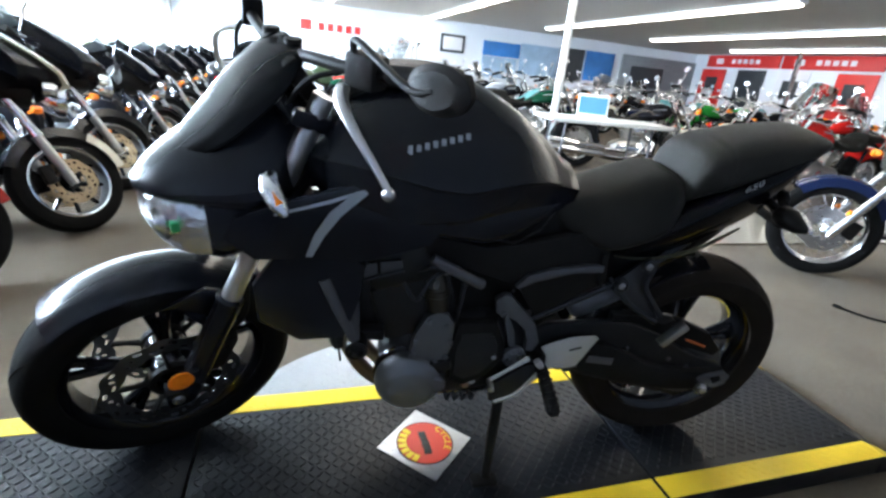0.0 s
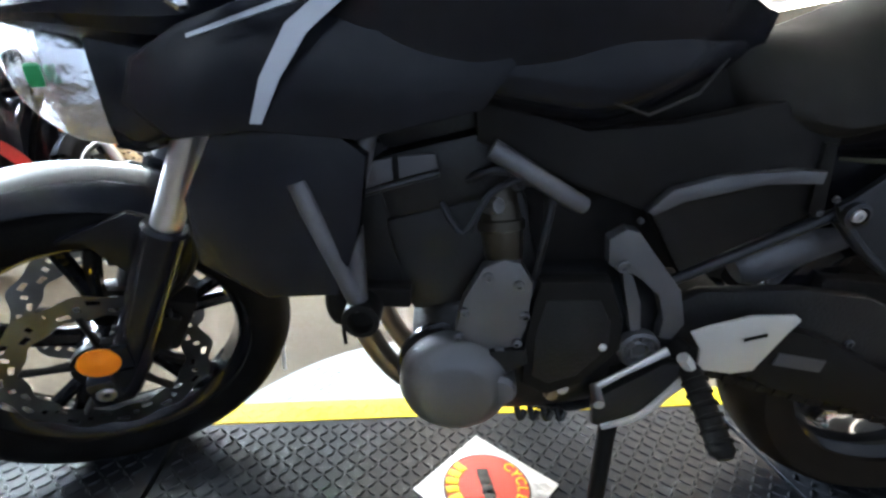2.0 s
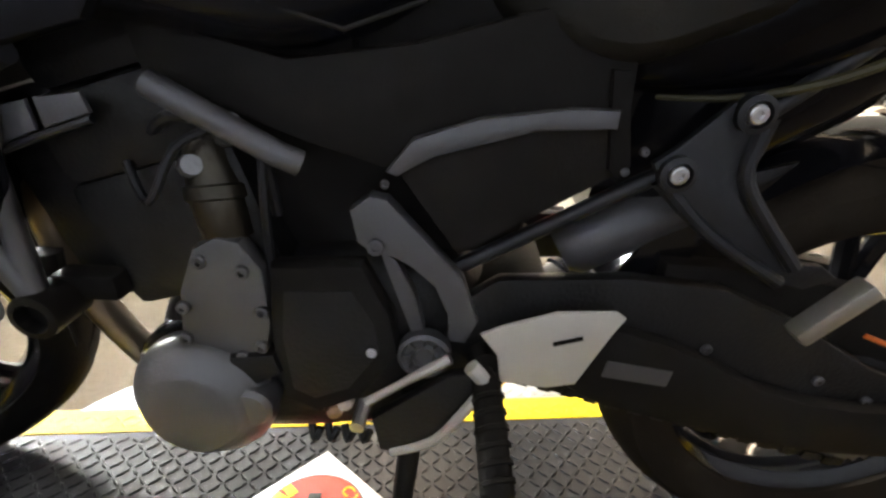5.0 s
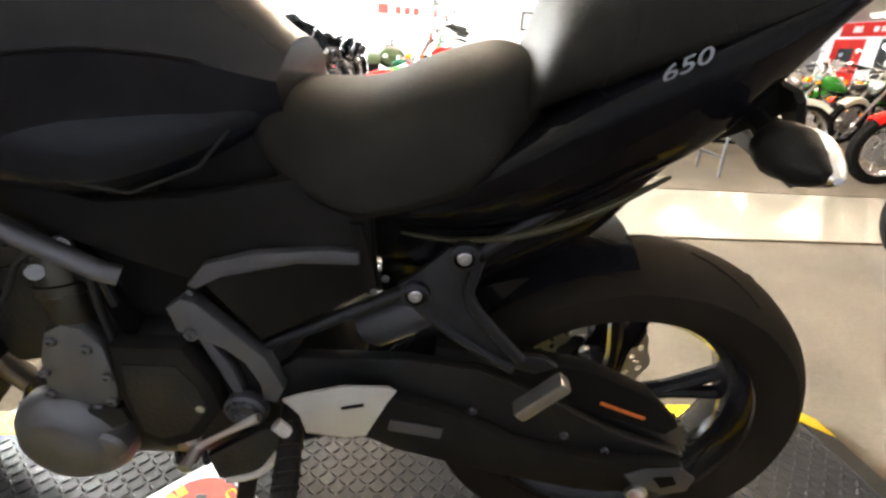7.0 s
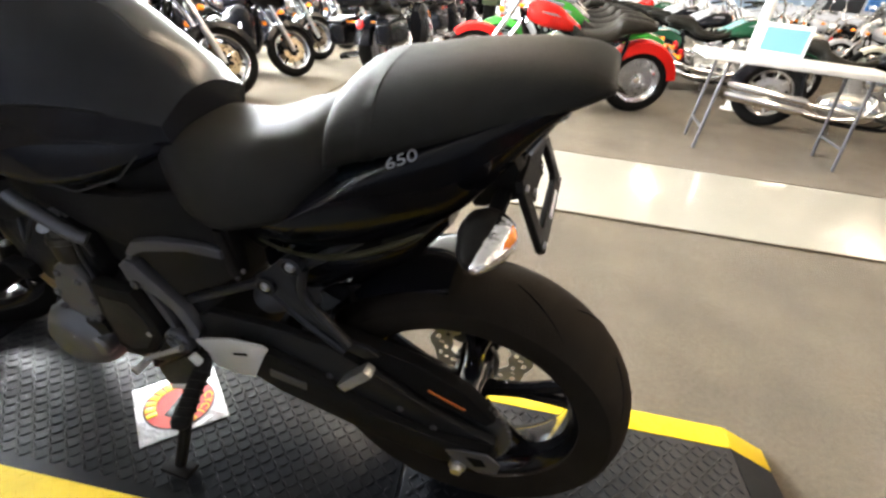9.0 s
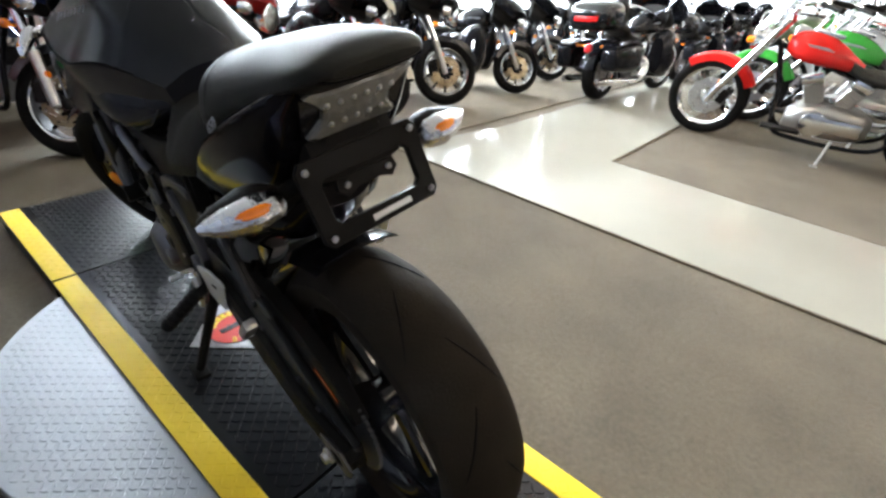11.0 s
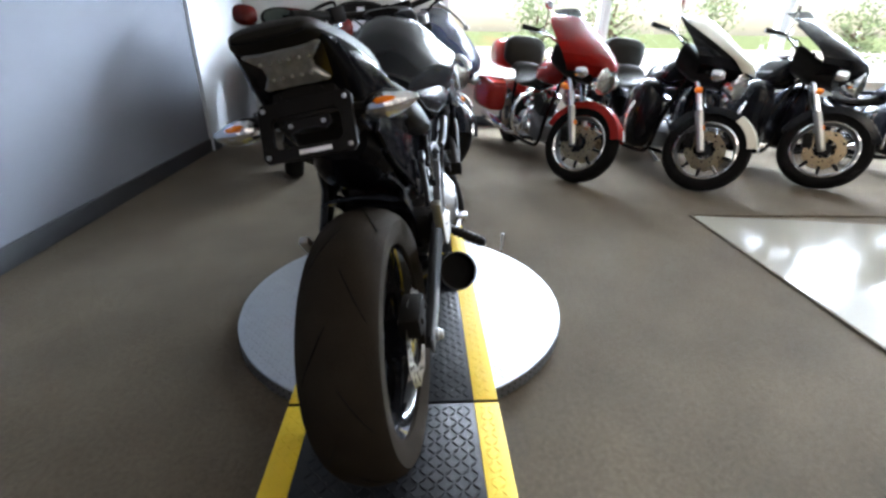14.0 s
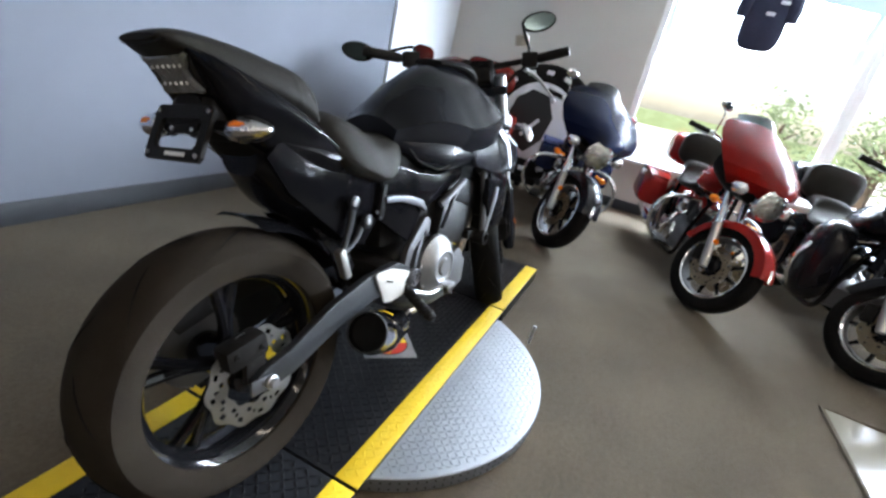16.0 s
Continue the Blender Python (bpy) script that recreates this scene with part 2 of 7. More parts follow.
def sup(cy, cz, hw, hh, e=2.6, n=24, taper=0.0, x=0.0):
    """A rounded section across x: half width, half height, squareness, narrower towards the top by taper."""
    out = []
    for k in range(n):
        a = 2 * math.pi * k / n
        cx_, sx_ = math.cos(a), math.sin(a)
        y = math.copysign(abs(cx_) ** (2 / e), cx_) * hw
        z = math.copysign(abs(sx_) ** (2 / e), sx_) * hh
        y *= 1 - taper * (z / hh)
        out.append((x, cy + y, cz + z))
    return out


def loft(bm, secs, sub=4):
    """Sections (x, zbottom, ztop, half width, squareness, taper), smoothed between."""
    secs = [tuple(s) + (2.6, 0.0)[len(s) - 4:] if len(s) < 6 else tuple(s) for s in secs]
    arr = np.array(secs, float)
    out = []
    for i in range(len(arr) - 1):
        p0, p1, p2, p3 = arr[max(i - 1, 0)], arr[i], arr[i + 1], arr[min(i + 2, len(arr) - 1)]
        for k in range(sub):
            t = k / sub
            out.append(0.5 * ((2 * p1) + (p2 - p0) * t + (2 * p0 - 5 * p1 + 4 * p2 - p3) * t * t + (3 * p1 - p0 - 3 * p2 + p3) * t ** 3))
    out.append(arr[-1])
    skin(bm, [sup(0, (s[1] + s[2]) / 2, max(s[3], 0.003), max((s[2] - s[1]) / 2, 0.003), max(s[4], 1.6), 28, s[5], s[0]) for s in out])


def mirror_y(bm):
    geom = bm.verts[:] + bm.edges[:] + bm.faces[:]
    r = bmesh.ops.duplicate(bm, geom=geom)
    vs = [g for g in r["geom"] if isinstance(g, bmesh.types.BMVert)]
    for v in vs:
        v.co.y = -v.co.y


def B():
    return bmesh.new()


# ---- the room ----
X0, X1, Y0, Y1 = -4.1, 16.0, -1.88, 17.0


def slab(name, c, s, material, label="", bev=0.0, kind="structure"):
    bm = B()
    box(bm, c, s, bev)
    return tagged(part(name, bm, material), label, kind=kind)


slab("floor", (6.0, 7.5, -0.06), (21.0, 20.0, 0.12), M_CARPET, "short-pile brown-grey carpet with faint stains")
bm = B()
for pts in ([(-1.05, 1.74), (-0.88, 2.86), (9.0, 2.86), (9.0, 1.74)], [(-0.88, 2.86), (-0.78, 14.0), (0.22, 14.0), (0.11, 2.86)]):
    lo = [bm.verts.new((x, y, 0.0)) for x, y in pts]
    hi = [bm.verts.new((x, y, 0.006)) for x, y in pts]
    bm.faces.new(hi)
    for i in range(4):
        bm.faces.new((lo[i], lo[(i + 1) % 4], hi[(i + 1) % 4], hi[i]))
tagged(part("aisle_floor", bm, M_TILE), "cream polished vinyl aisle reflecting the windows", kind="structure")
bm = B()
for a, b in (((-1.05, 1.74), (9.0, 1.74)), ((0.11, 2.86), (9.0, 2.86)), ((-1.05, 1.74), (-0.78, 14.0)), ((0.11, 2.86), (0.22, 14.0))):
    d = (Vector(b) - Vector(a)).normalized()
    ang = math.atan2(d.y, d.x)
    mid = (Vector(a) + Vector(b)) / 2
    box(bm, (mid.x, mid.y, 0.005), ((Vector(b) - Vector(a)).length, 0.018, 0.010), 0.002, Matrix.Rotation(ang, 4, 'Z'))
tagged(part("trim", bm, M_CARPET), "thin carpet edge strip beside the aisle", kind="structure")
slab("wall_south", (6.6, Y0 - 0.1, CEIL / 2), (18.7, 0.2, CEIL), M_WALL, "plain blue-grey painted showroom wall")
slab("wall_south_2", (-3.45, Y0 - 0.07, CEIL / 2), (1.4, 0.2, CEIL), M_WALL_L, "pale painted wall beside the windows")
slab("baseboard", (6.6, Y0 + 0.008, 0.055), (18.7, 0.016, 0.11), M_BASE, "dark rubber baseboard", 0.004)
slab("baseboard_2", (-3.43, Y0 + 0.038, 0.055), (1.34, 0.016, 0.11), M_BASE, "dark rubber baseboard", 0.004)
slab("wall_east", (X1 + 0.1, 7.5, CEIL / 2), (0.2, 19.2, CEIL), M_WALL_L, "pale painted far wall")
slab("wall_north", (6.1, Y1 + 0.1, CEIL / 2), (20.4, 0.2, CEIL), M_WALL_L, "pale painted back wall of the showroom")
slab("ceiling", (6.0, 7.5, CEIL + 0.06), (21.0, 20.0, 0.12), M_CEIL, "suspended ceiling of pale mineral tiles")

# window wall: knee wall, piers, lintel, frames and panes
WY = [0.30, 2.10, 4.20, 6.30, 8.40, 10.5, 12.6, 14.7, 16.8]
SILL, HEAD = 0.56, 2.45
slab("wall_west", (X0 - 0.1, (Y0 + WY[0]) / 2, CEIL / 2), (0.2, WY[0] - Y0, CEIL), M_WALL_W, "grey-beige painted pier beside the windows")
slab("wall_west_2", (X0 - 0.1, (WY[-1] + Y1) / 2, CEIL / 2), (0.2, Y1 - WY[-1], CEIL), M_WALL_W, "grey-beige painted wall")
slab("wall_west_3", (X0 - 0.1, (WY[0] + WY[-1]) / 2, SILL / 2), (0.2, WY[-1] - WY[0], SILL), M_WALL_W, "low wall below the windows")
slab("wall_west_4", (X0 - 0.1, (WY[0] + WY[-1]) / 2, (HEAD + CEIL) / 2), (0.2, WY[-1] - WY[0], CEIL - HEAD), M_WALL_W, "lintel above the windows")
slab("baseboard_3", (X0 + 0.008, (Y0 + WY[-1]) / 2, 0.055), (0.016, WY[-1] - Y0 - 0.1, 0.11), M_BASE, "dark rubber baseboard", 0.004)
M_PANE = glass("window_glass", (1, 1, 1), 0.0)
for i in range(len(WY) - 1):
    y0, y1 = WY[i], WY[i + 1]
    w = thing("window_%d" % (i + 1), pose(X0 - 0.06, (y0 + y1) / 2, SILL), "large white-framed shop window full of daylight", "window", "windows", "structure")
    wd, ht = y1 - y0, HEAD - SILL
    bm = B()
    for yy in (-wd / 2 + 0.03, wd / 2 - 0.03):
        box(bm, (0, yy, ht / 2), (0.09, 0.06, ht), 0.006)
    for zz in (0.03, ht - 0.03):
        box(bm, (0, 0, zz), (0.088, wd - 0.12, 0.06), 0.006)
    part("window_frame", bm, M_WFRAME, w)
    bm = B()
    box(bm, (0.09, 0, -0.012), (0.16, wd, 0.03), 0.006)
    part("window_sill", bm, M_WFRAME, w, "white window sill")
    bm = B()
    box(bm, (0, 0, ht / 2), (0.006, wd - 0.12, ht - 0.12))
    p = part("pane", bm, M_PANE, w, "clear glass pane")
    p.visible_shadow = False

# outside: ground, hedge and trees in bright sun
M_GRASS = mat("sunlit_grass", (0.20, 0.27, 0.11), 0.9, 0, 0.4, 1.2, 0.4, 30)
M_CONC = mat("concrete", (0.72, 0.71, 0.68), 0.85, 0, 0.1, 3, 0.2, 60)
M_LEAF = mat("leaves", (0.24, 0.33, 0.17), 0.6, 0, 0.5, 2.0)
M_BARK = mat("bark", (0.10, 0.075, 0.05), 0.9, 0, 0.3, 12, 0.5, 40)
slab("pavement", (-19.2, 7.0, -0.1), (30.0, 90.0, 0.1), M_CONC, "pale concrete parking area in full sun")
slab("ground", (-140.0, 7.0, -0.12), (252.6, 400.0, 0.1), M_GRASS, "sunlit lawn beyond the parking area")

# ceiling fixtures
for sx_, sy_, sl_ in STRIPS + [(3.6, 2.4, 7.0), (0.4, 3.6, 5.0)]:
    f = thing("ceiling_light", pose(sx_, sy_, CEIL), "long white fluorescent strip light, switched on", "ceiling light", "ceiling strip lights")
    bm = B()
    box(bm, (0, 0, -0.03), (0.2, sl_, 0.06), 0.006)
    part("housing", bm, M_WHT, f)
    for dx in (-0.05, 0.05):
        bm = B()
        tube(bm, [(dx, -sl_ / 2 + 0.05, -0.085), (dx, sl_ / 2 - 0.05, -0.085)], 0.019, 10)
        part("tube", bm, M_TUBE, f, "glowing fluorescent tube")


# ---- the turntable and the display runway ----
def lozenges(bm, inside, x0, x1, y0, y1, z, pitch=0.024, ln=0.0125, wd=0.0032, h=0.0016):
    """Raised tear bars of tread plate in alternating directions."""
    k = pitch / math.sqrt(2) * 1.0
    nx, ny = int((x1 - x0) / k) + 1, int((y1 - y0) / k) + 1
    for i in range(nx):
        for j in range(ny):
            x, y = x0 + i * k, y0 + j * k
            if not inside(x, y):
                continue
            a = radians(45 if (i + j) % 2 else -45)
            ca, sa = math.cos(a), math.sin(a)
            pts = [(-ln, 0), (0, -wd), (ln, 0), (0, wd)]
            vs = [bm.verts.new((x + px * ca - py * sa, y + px * sa + py * ca, z)) for px, py in pts]
            top = [bm.verts.new((x + px * ca * 0.62 - py * sa * 0.5, y + px * sa * 0.62 + py * ca * 0.5, z + h)) for px, py in pts]
            bm.faces.new(top)
            for q in range(4):
                bm.faces.new((vs[q], vs[(q + 1) % 4], top[(q + 1) % 4], top[q]))


def stuff_mesh(name, bm, material, parent, label):
    me = bpy.data.meshes.new(name)
    bm.to_mesh(me)
    bm.free()
    me.materials.append(material)
    ob = new(name, me)
    ob.parent = parent
    return tagged(ob, label, kind="stuff")


PY0, PY1 = -0.335, 0.268
DC, DR = Vector((0.0, -0.03)), 0.625
table = thing("turntable", pose(DC.x, DC.y, 0), "round bright aluminium tread-plate turntable on the carpet", "turntable")
bm = B()
lathe(bm, [(0.0, 0.004), (DR - 0.004, 0.004), (DR, 0.008), (DR, 0.052), (DR - 0.003, 0.055), (0.0, 0.055)], axis=(0, 0, 1), seg=96, closed=False)
part("deck", bm, M_ALU, table, sharp=30)
bm = B()
lozenges(bm, lambda x, y: x * x + y * y < (DR - 0.02) ** 2 and not (PY0 - DC.y - 0.01 < y < PY1 - DC.y + 0.01), -DR, DR, -DR, DR, 0.055, 0.026, 0.0095, 0.0026, 0.0015)
stuff_mesh("tread_pattern", bm, M_ALU, table, "raised tread bars")
M_HOLE = mat("rim_holes", (0.02, 0.02, 0.022), 0.6, 0, 0.2, 20)
bm = B()
for k in range(150):
    a = 2 * math.pi * k / 150
    for zz in (0.018, 0.040):
        c = Vector((math.cos(a) * (DR + 0.0005), math.sin(a) * (DR + 0.0005), zz))
        lathe(bm, [(0.0, 0.0), (0.0035, 0.0), (0.0035, 0.001), (0.0, 0.001)], c, (math.cos(a), math.sin(a), 0), 8, False)
stuff_mesh("rim_perforation", bm, M_HOLE, table, "small dark holes round the rim")
bm = B()
tube(bm, [(-0.46, 0.475 + 0.0, 0.05), (-0.462, 0.478, 0.13)], 0.005, 10)
lathe(bm, [(0.0, 0), (0.008, 0), (0.008, 0.012), (0.0, 0.012)], (-0.4622, 0.4784, 0.126), (0, 0, 1), 12, False)
part("handle", bm, M_STEEL, table, "short upright steel pin")

for n, (xa, xb, z0) in enumerate(((-1.295, -0.626, 0.0), (-0.618, 0.612, 0.0555), (0.620, 1.47, 0.0))):
    seg = thing("runway_section", pose((xa + xb) / 2, (PY0 + PY1) / 2, z0), "black tread-plate runway section with yellow painted edges", "runway", "runway sections")
    hx, hy = (xb - xa) / 2, (PY1 - PY0) / 2
    zt = 0.07 - z0
    bm = B()
    box(bm, (0, 0, zt / 2), (2 * hx, 2 * hy, zt), 0.003)
    part("plate", bm, M_PLANK, seg)
    bm = B()
    lozenges(bm, lambda x, y: abs(x) < hx - 0.012 and abs(y) < hy - 0.085, -hx, hx, -hy, hy, zt, 0.030, 0.0125, 0.0033, 0.0024)
    stuff_mesh("tread_pattern", bm, M_PLANK, seg, "raised tread bars")
    for sy_ in (-1, 1):
        bm = B()
        box(bm, (0, sy_ * (hy - 0.036), zt + 0.0008), (2 * hx - 0.004, 0.07, 0.002), 0.0005)
        part("edge_stripe", bm, M_YEL, seg, "yellow painted edge")
        bm = B()
        lozenges(bm, lambda x, y: abs(x) < hx - 0.014 and hy - 0.066 < sy_ * y < hy - 0.012, -hx, hx, -hy, hy, zt + 0.0018, 0.030, 0.0115, 0.0028, 0.0009)
        stuff_mesh("stripe_tread", bm, M_YEL, seg, "raised yellow tread bars")

    if n == 2:
        # the end slopes down to the carpet
        ram = Matrix.Translation((hx, 0, zt)) @ Matrix.Rotation(math.atan2(0.058, 0.13), 4, 'Y')
        bm = B()
        skin(bm, [[(hx + 0.001, y, zt), (hx + 0.131, y, 0.012), (hx + 0.131, y, 0.0), (hx + 0.001, y, 0.0)] for y in (-hy, hy)])
        part("ramp", bm, M_PLANK, seg, "sloping end of the runway")
        for sy_ in (-1, 1):
            bm = B()
            box(bm, ram @ Vector((0.071, sy_ * (hy - 0.036), 0.0008)), (0.142, 0.07, 0.002), 0.0005, Matrix.Rotation(math.atan2(0.058, 0.13), 4, 'Y'))
            part("edge_stripe", bm, M_YEL, seg, "yellow painted edge")

# square sign lying on the runway
card = thing("sign_card", pose(0.002, -0.02, 0.0716, 0, 0, 43), "silver foil card with a red disc and yellow lettering", "sign")
bm = B()
box(bm, (0, 0, 0.001), (0.20, 0.20, 0.002), 0.0006)
M_FOIL = mat("wrinkled_foil", (0.55, 0.55, 0.57), 0.25, 0.8, 0.1, 25, 0.6, 45)
part("card", bm, M_FOIL, card)
M_RED = mat("red_print", (0.62, 0.035, 0.015), 0.35, 0, 0.1, 30)
M_YELP = mat("yellow_print", (0.85, 0.60, 0.02), 0.35, 0, 0.05, 30)
M_BLKPR = mat("black_print", (0.012, 0.012, 0.012), 0.4, 0, 0.1, 30)
for nm, r, zz, mm in (("black_disc", 0.084, 0.0022, M_BLKPR), ("red_disc", 0.080, 0.0032, M_RED)):
    bm = B()
    lathe(bm, [(0, 0), (r, 0), (r, 0.0008), (0, 0.0008)], (0, 0, zz), (0, 0, 1), 48, False)
    part(nm, bm, mm, card)
bm = B()
for k, (dx, dy, a, w_) in enumerate(((0.020, 0.024, 45, 0.022), (0.008, 0.010, 50, 0.019), (-0.006, -0.006, 40, 0.022), (-0.020, -0.022, 45, 0.034))):
    box(bm, (dx, dy, 0.0046), (w_, 0.022, 0.0012), 0.0004, Matrix.Rotation(radians(a), 4, 'Z'))
part("emblem", bm, M_BLKPR, card, "black emblem shape")


def letters(text, r, a_mid, step, flip, parent, size):
    for k, ch in enumerate(text):
        cu = bpy.data.curves.new("letter", 'FONT')
        cu.body, cu.size, cu.extrude = ch, size, 0.0005
        cu.align_x, cu.align_y = 'CENTER', 'CENTER'
        tmp = bpy.data.objects.new("letter", cu)
        scene.collection.objects.link(tmp)
        dg = bpy.context.evaluated_depsgraph_get()
        me = bpy.data.meshes.new_from_object(tmp.evaluated_get(dg))
        bpy.data.objects.remove(tmp)
        me.materials.append(M_YELP)
        ob = new("letter", me)
        a = radians(a_mid + (k - (len(text) - 1) / 2) * step * (-1 if not flip else 1))
        ob.parent = parent
        ob.matrix_local = Matrix.Translation((r * math.cos(a), r * math.sin(a), 0.0046)) @ Matrix.Rotation(a + radians(90 if flip else -90), 4, 'Z')


letters("CYCLE", 0.067, -38, 17, False, card, 0.029)
for k in range(7):
    a = radians(140 + (k - 3) * -17)
    bm = B()
    box(bm, (0, 0, 0), (0.0155, 0.025, 0.001), 0.0004)
    p = part("lettering_bar", bm, M_YELP, card)
    p.matrix_local = Matrix.Translation((0.067 * math.cos(a), 0.067 * math.sin(a), 0.0046)) @ Matrix.Rotation(a - radians(90), 4, 'Z')


# ---- the display motorcycle (front towards -x, origin at the rear tyre's foot) ----
HERO = Matrix.Translation((0.724, -0.027, 0.0715)) @ Matrix.Rotation(radians(-7.0), 4, 'Z') @ Matrix.Rotation(radians(7.6), 4, 'X')
hero = thing("motorcycle", HERO, "satin black naked sport motorcycle leaning on its side stand", "motorcycle")
FA, RA = (-1.41, 0, 0.30), (0.017, 0.012, 0.311)
STEER = Matrix.Rotation(radians(28.5), 4, Vector((0.407, 0, 0.914)))
STEER = Matrix.Translation((-1.391, -0.022, 0.289)) @ STEER @ Matrix.Translation((1.41, 0, -0.30))
BARS = Matrix.Translation((-1.085, 0, 1.0)) @ Matrix.Rotation(radians(34.0), 4, Vector((0.17, 0, 0.985))) @ Matrix.Translation((1.085, 0, -1.0))


def hp(name, bm, material, label="", parent=None, sharp=35.0):
    return part(name, bm, material, parent or hero, label, sharp)


def sp(name, bm, material, label="", parent=None, sharp=35.0):
    """A part that turns with the handlebar."""
    bmesh.ops.transform(bm, matrix=STEER, verts=bm.verts)
    return part(name, bm, material, parent or hero, label, sharp)


def bp(name, bm, material, label="", parent=None, sharp=35.0):
    """A part that turns with the upper clamp."""
    bmesh.ops.transform(bm, matrix=BARS, verts=bm.verts)
    return part(name, bm, material, parent or hero, label, sharp)


def tyre_mesh(bm, c, R, w, rim):
    prof = [(rim, -w * 0.40), (rim + (R - rim) * 0.30, -w * 0.49), (rim + (R - rim) * 0.62, -w * 0.485), (R - w * 0.135, -w * 0.42), (R - w * 0.055, -w * 0.28),
            (R - w * 0.012, -w * 0.13), (R, 0), (R - w * 0.012, w * 0.13), (R - w * 0.055, w * 0.28), (R - w * 0.135, w * 0.42),
            (rim + (R - rim) * 0.62, w * 0.485), (rim + (R - rim) * 0.30, w * 0.49), (rim, w * 0.40)]
    lathe(bm, prof, c, (0, 1, 0), 72)


def grooves(bm, c, R, w, n=11):
    """Slanting tread grooves as thin dark slivers on the crown."""
    for k in range(n):
        for s in (-1, 1):
            a0 = 2 * math.pi * (k + (0.5 if s > 0 else 0)) / n
            pts = []
            for q in range(6):
                t = q / 5
                a = a0 + t * 0.34
                y = s * w * (0.05 + 0.33 * t)
                f = abs(y) / w
                r = R - w * (0.9 * f * f) * 0.86 + 0.0006
                pts.append(Vector(c) + Vector((math.cos(a) * r, y, -math.sin(a) * r)))
            tube(bm, pts, [0.0008, 0.0014, 0.0017, 0.0017, 0.0013, 0.0006], 5, False)


def rim_mesh(bm, c, rim, w, spokes, hub):
    lathe(bm, [(rim + 0.004, -w * 0.44), (rim + 0.010, -w * 0.41), (rim - 0.006, -w * 0.36), (rim - 0.022, -w * 0.22), (rim - 0.026, 0), (rim - 0.022, w * 0.22), (rim - 0.006, w * 0.36), (rim + 0.010, w * 0.41), (rim + 0.004, w * 0.44), (rim - 0.010, w * 0.2), (rim - 0.012, 0), (rim - 0.010, -w * 0.2)], c, (0, 1, 0), 72)
    lathe(bm, [(0.012, -hub), (0.045, -hub), (0.05, -hub * 0.7), (0.042, -hub * 0.3), (0.042, hub * 0.3), (0.05, hub * 0.7), (0.045, hub), (0.012, hub)], c, (0, 1, 0), 32)
    for k in range(spokes):
        a = 2 * math.pi * k / spokes + 0.3
        for s in (-0.055, 0.055):
            d = Vector((math.cos(a), 0, math.sin(a)))
            e = Vector((math.cos(a + s * 2.2), 0, math.sin(a + s * 2.2)))
            tube(bm, [Vector(c) + d * 0.035, Vector(c) + (d * 0.55 + e * 0.45) * (rim * 0.5), Vector(c) + e * (rim - 0.018)], [0.018, 0.0125, 0.014], 8)


def petal_disc(bm, c, R, r, n=12, th=0.004, rows=5, seg=96):
    grid = []
    for i in range(rows + 1):
        row = []
        for k in range(seg):
            a = 2 * math.pi * k / seg
            f = i / rows
            rr = r + (R - r) * f + f * 0.004 * math.cos(n * a) - (1 - f) * 0.003 * math.cos(n * a)
            row.append(bm.verts.new((c[0] + rr * math.cos(a), c[1], c[2] + rr * math.sin(a))))
        grid.append(row)
    fs = []
    for i in range(rows):
        for k in range(seg):
            if (i == 1 and k % 8 in (2, 3)) or (i == 3 and k % 8 in (5, 6)) or (i == 2 and k % 8 == 0):
                continue
            fs.append(bm.faces.new((grid[i][k], grid[i][(k + 1) % seg], grid[i + 1][(k + 1) % seg], grid[i + 1][k])))
    bmesh.ops.solidify(bm, geom=fs, thickness=th)


def bolt(bm, p, r=0.007, h=0.006, axis=(0, -1, 0)):
    lathe(bm, [(0.0, 0.0), (r, 0.0), (r, h * 0.8), (r * 0.8, h), (r * 0.45, h), (r * 0.42, h * 0.5), (0.0, h * 0.5)], p, axis, 10, False)


def sv(dx, dz, *args):
    bmesh.ops.translate(args[1], vec=(dx, 0, dz), verts=args[1].verts)
    return sp(*args)


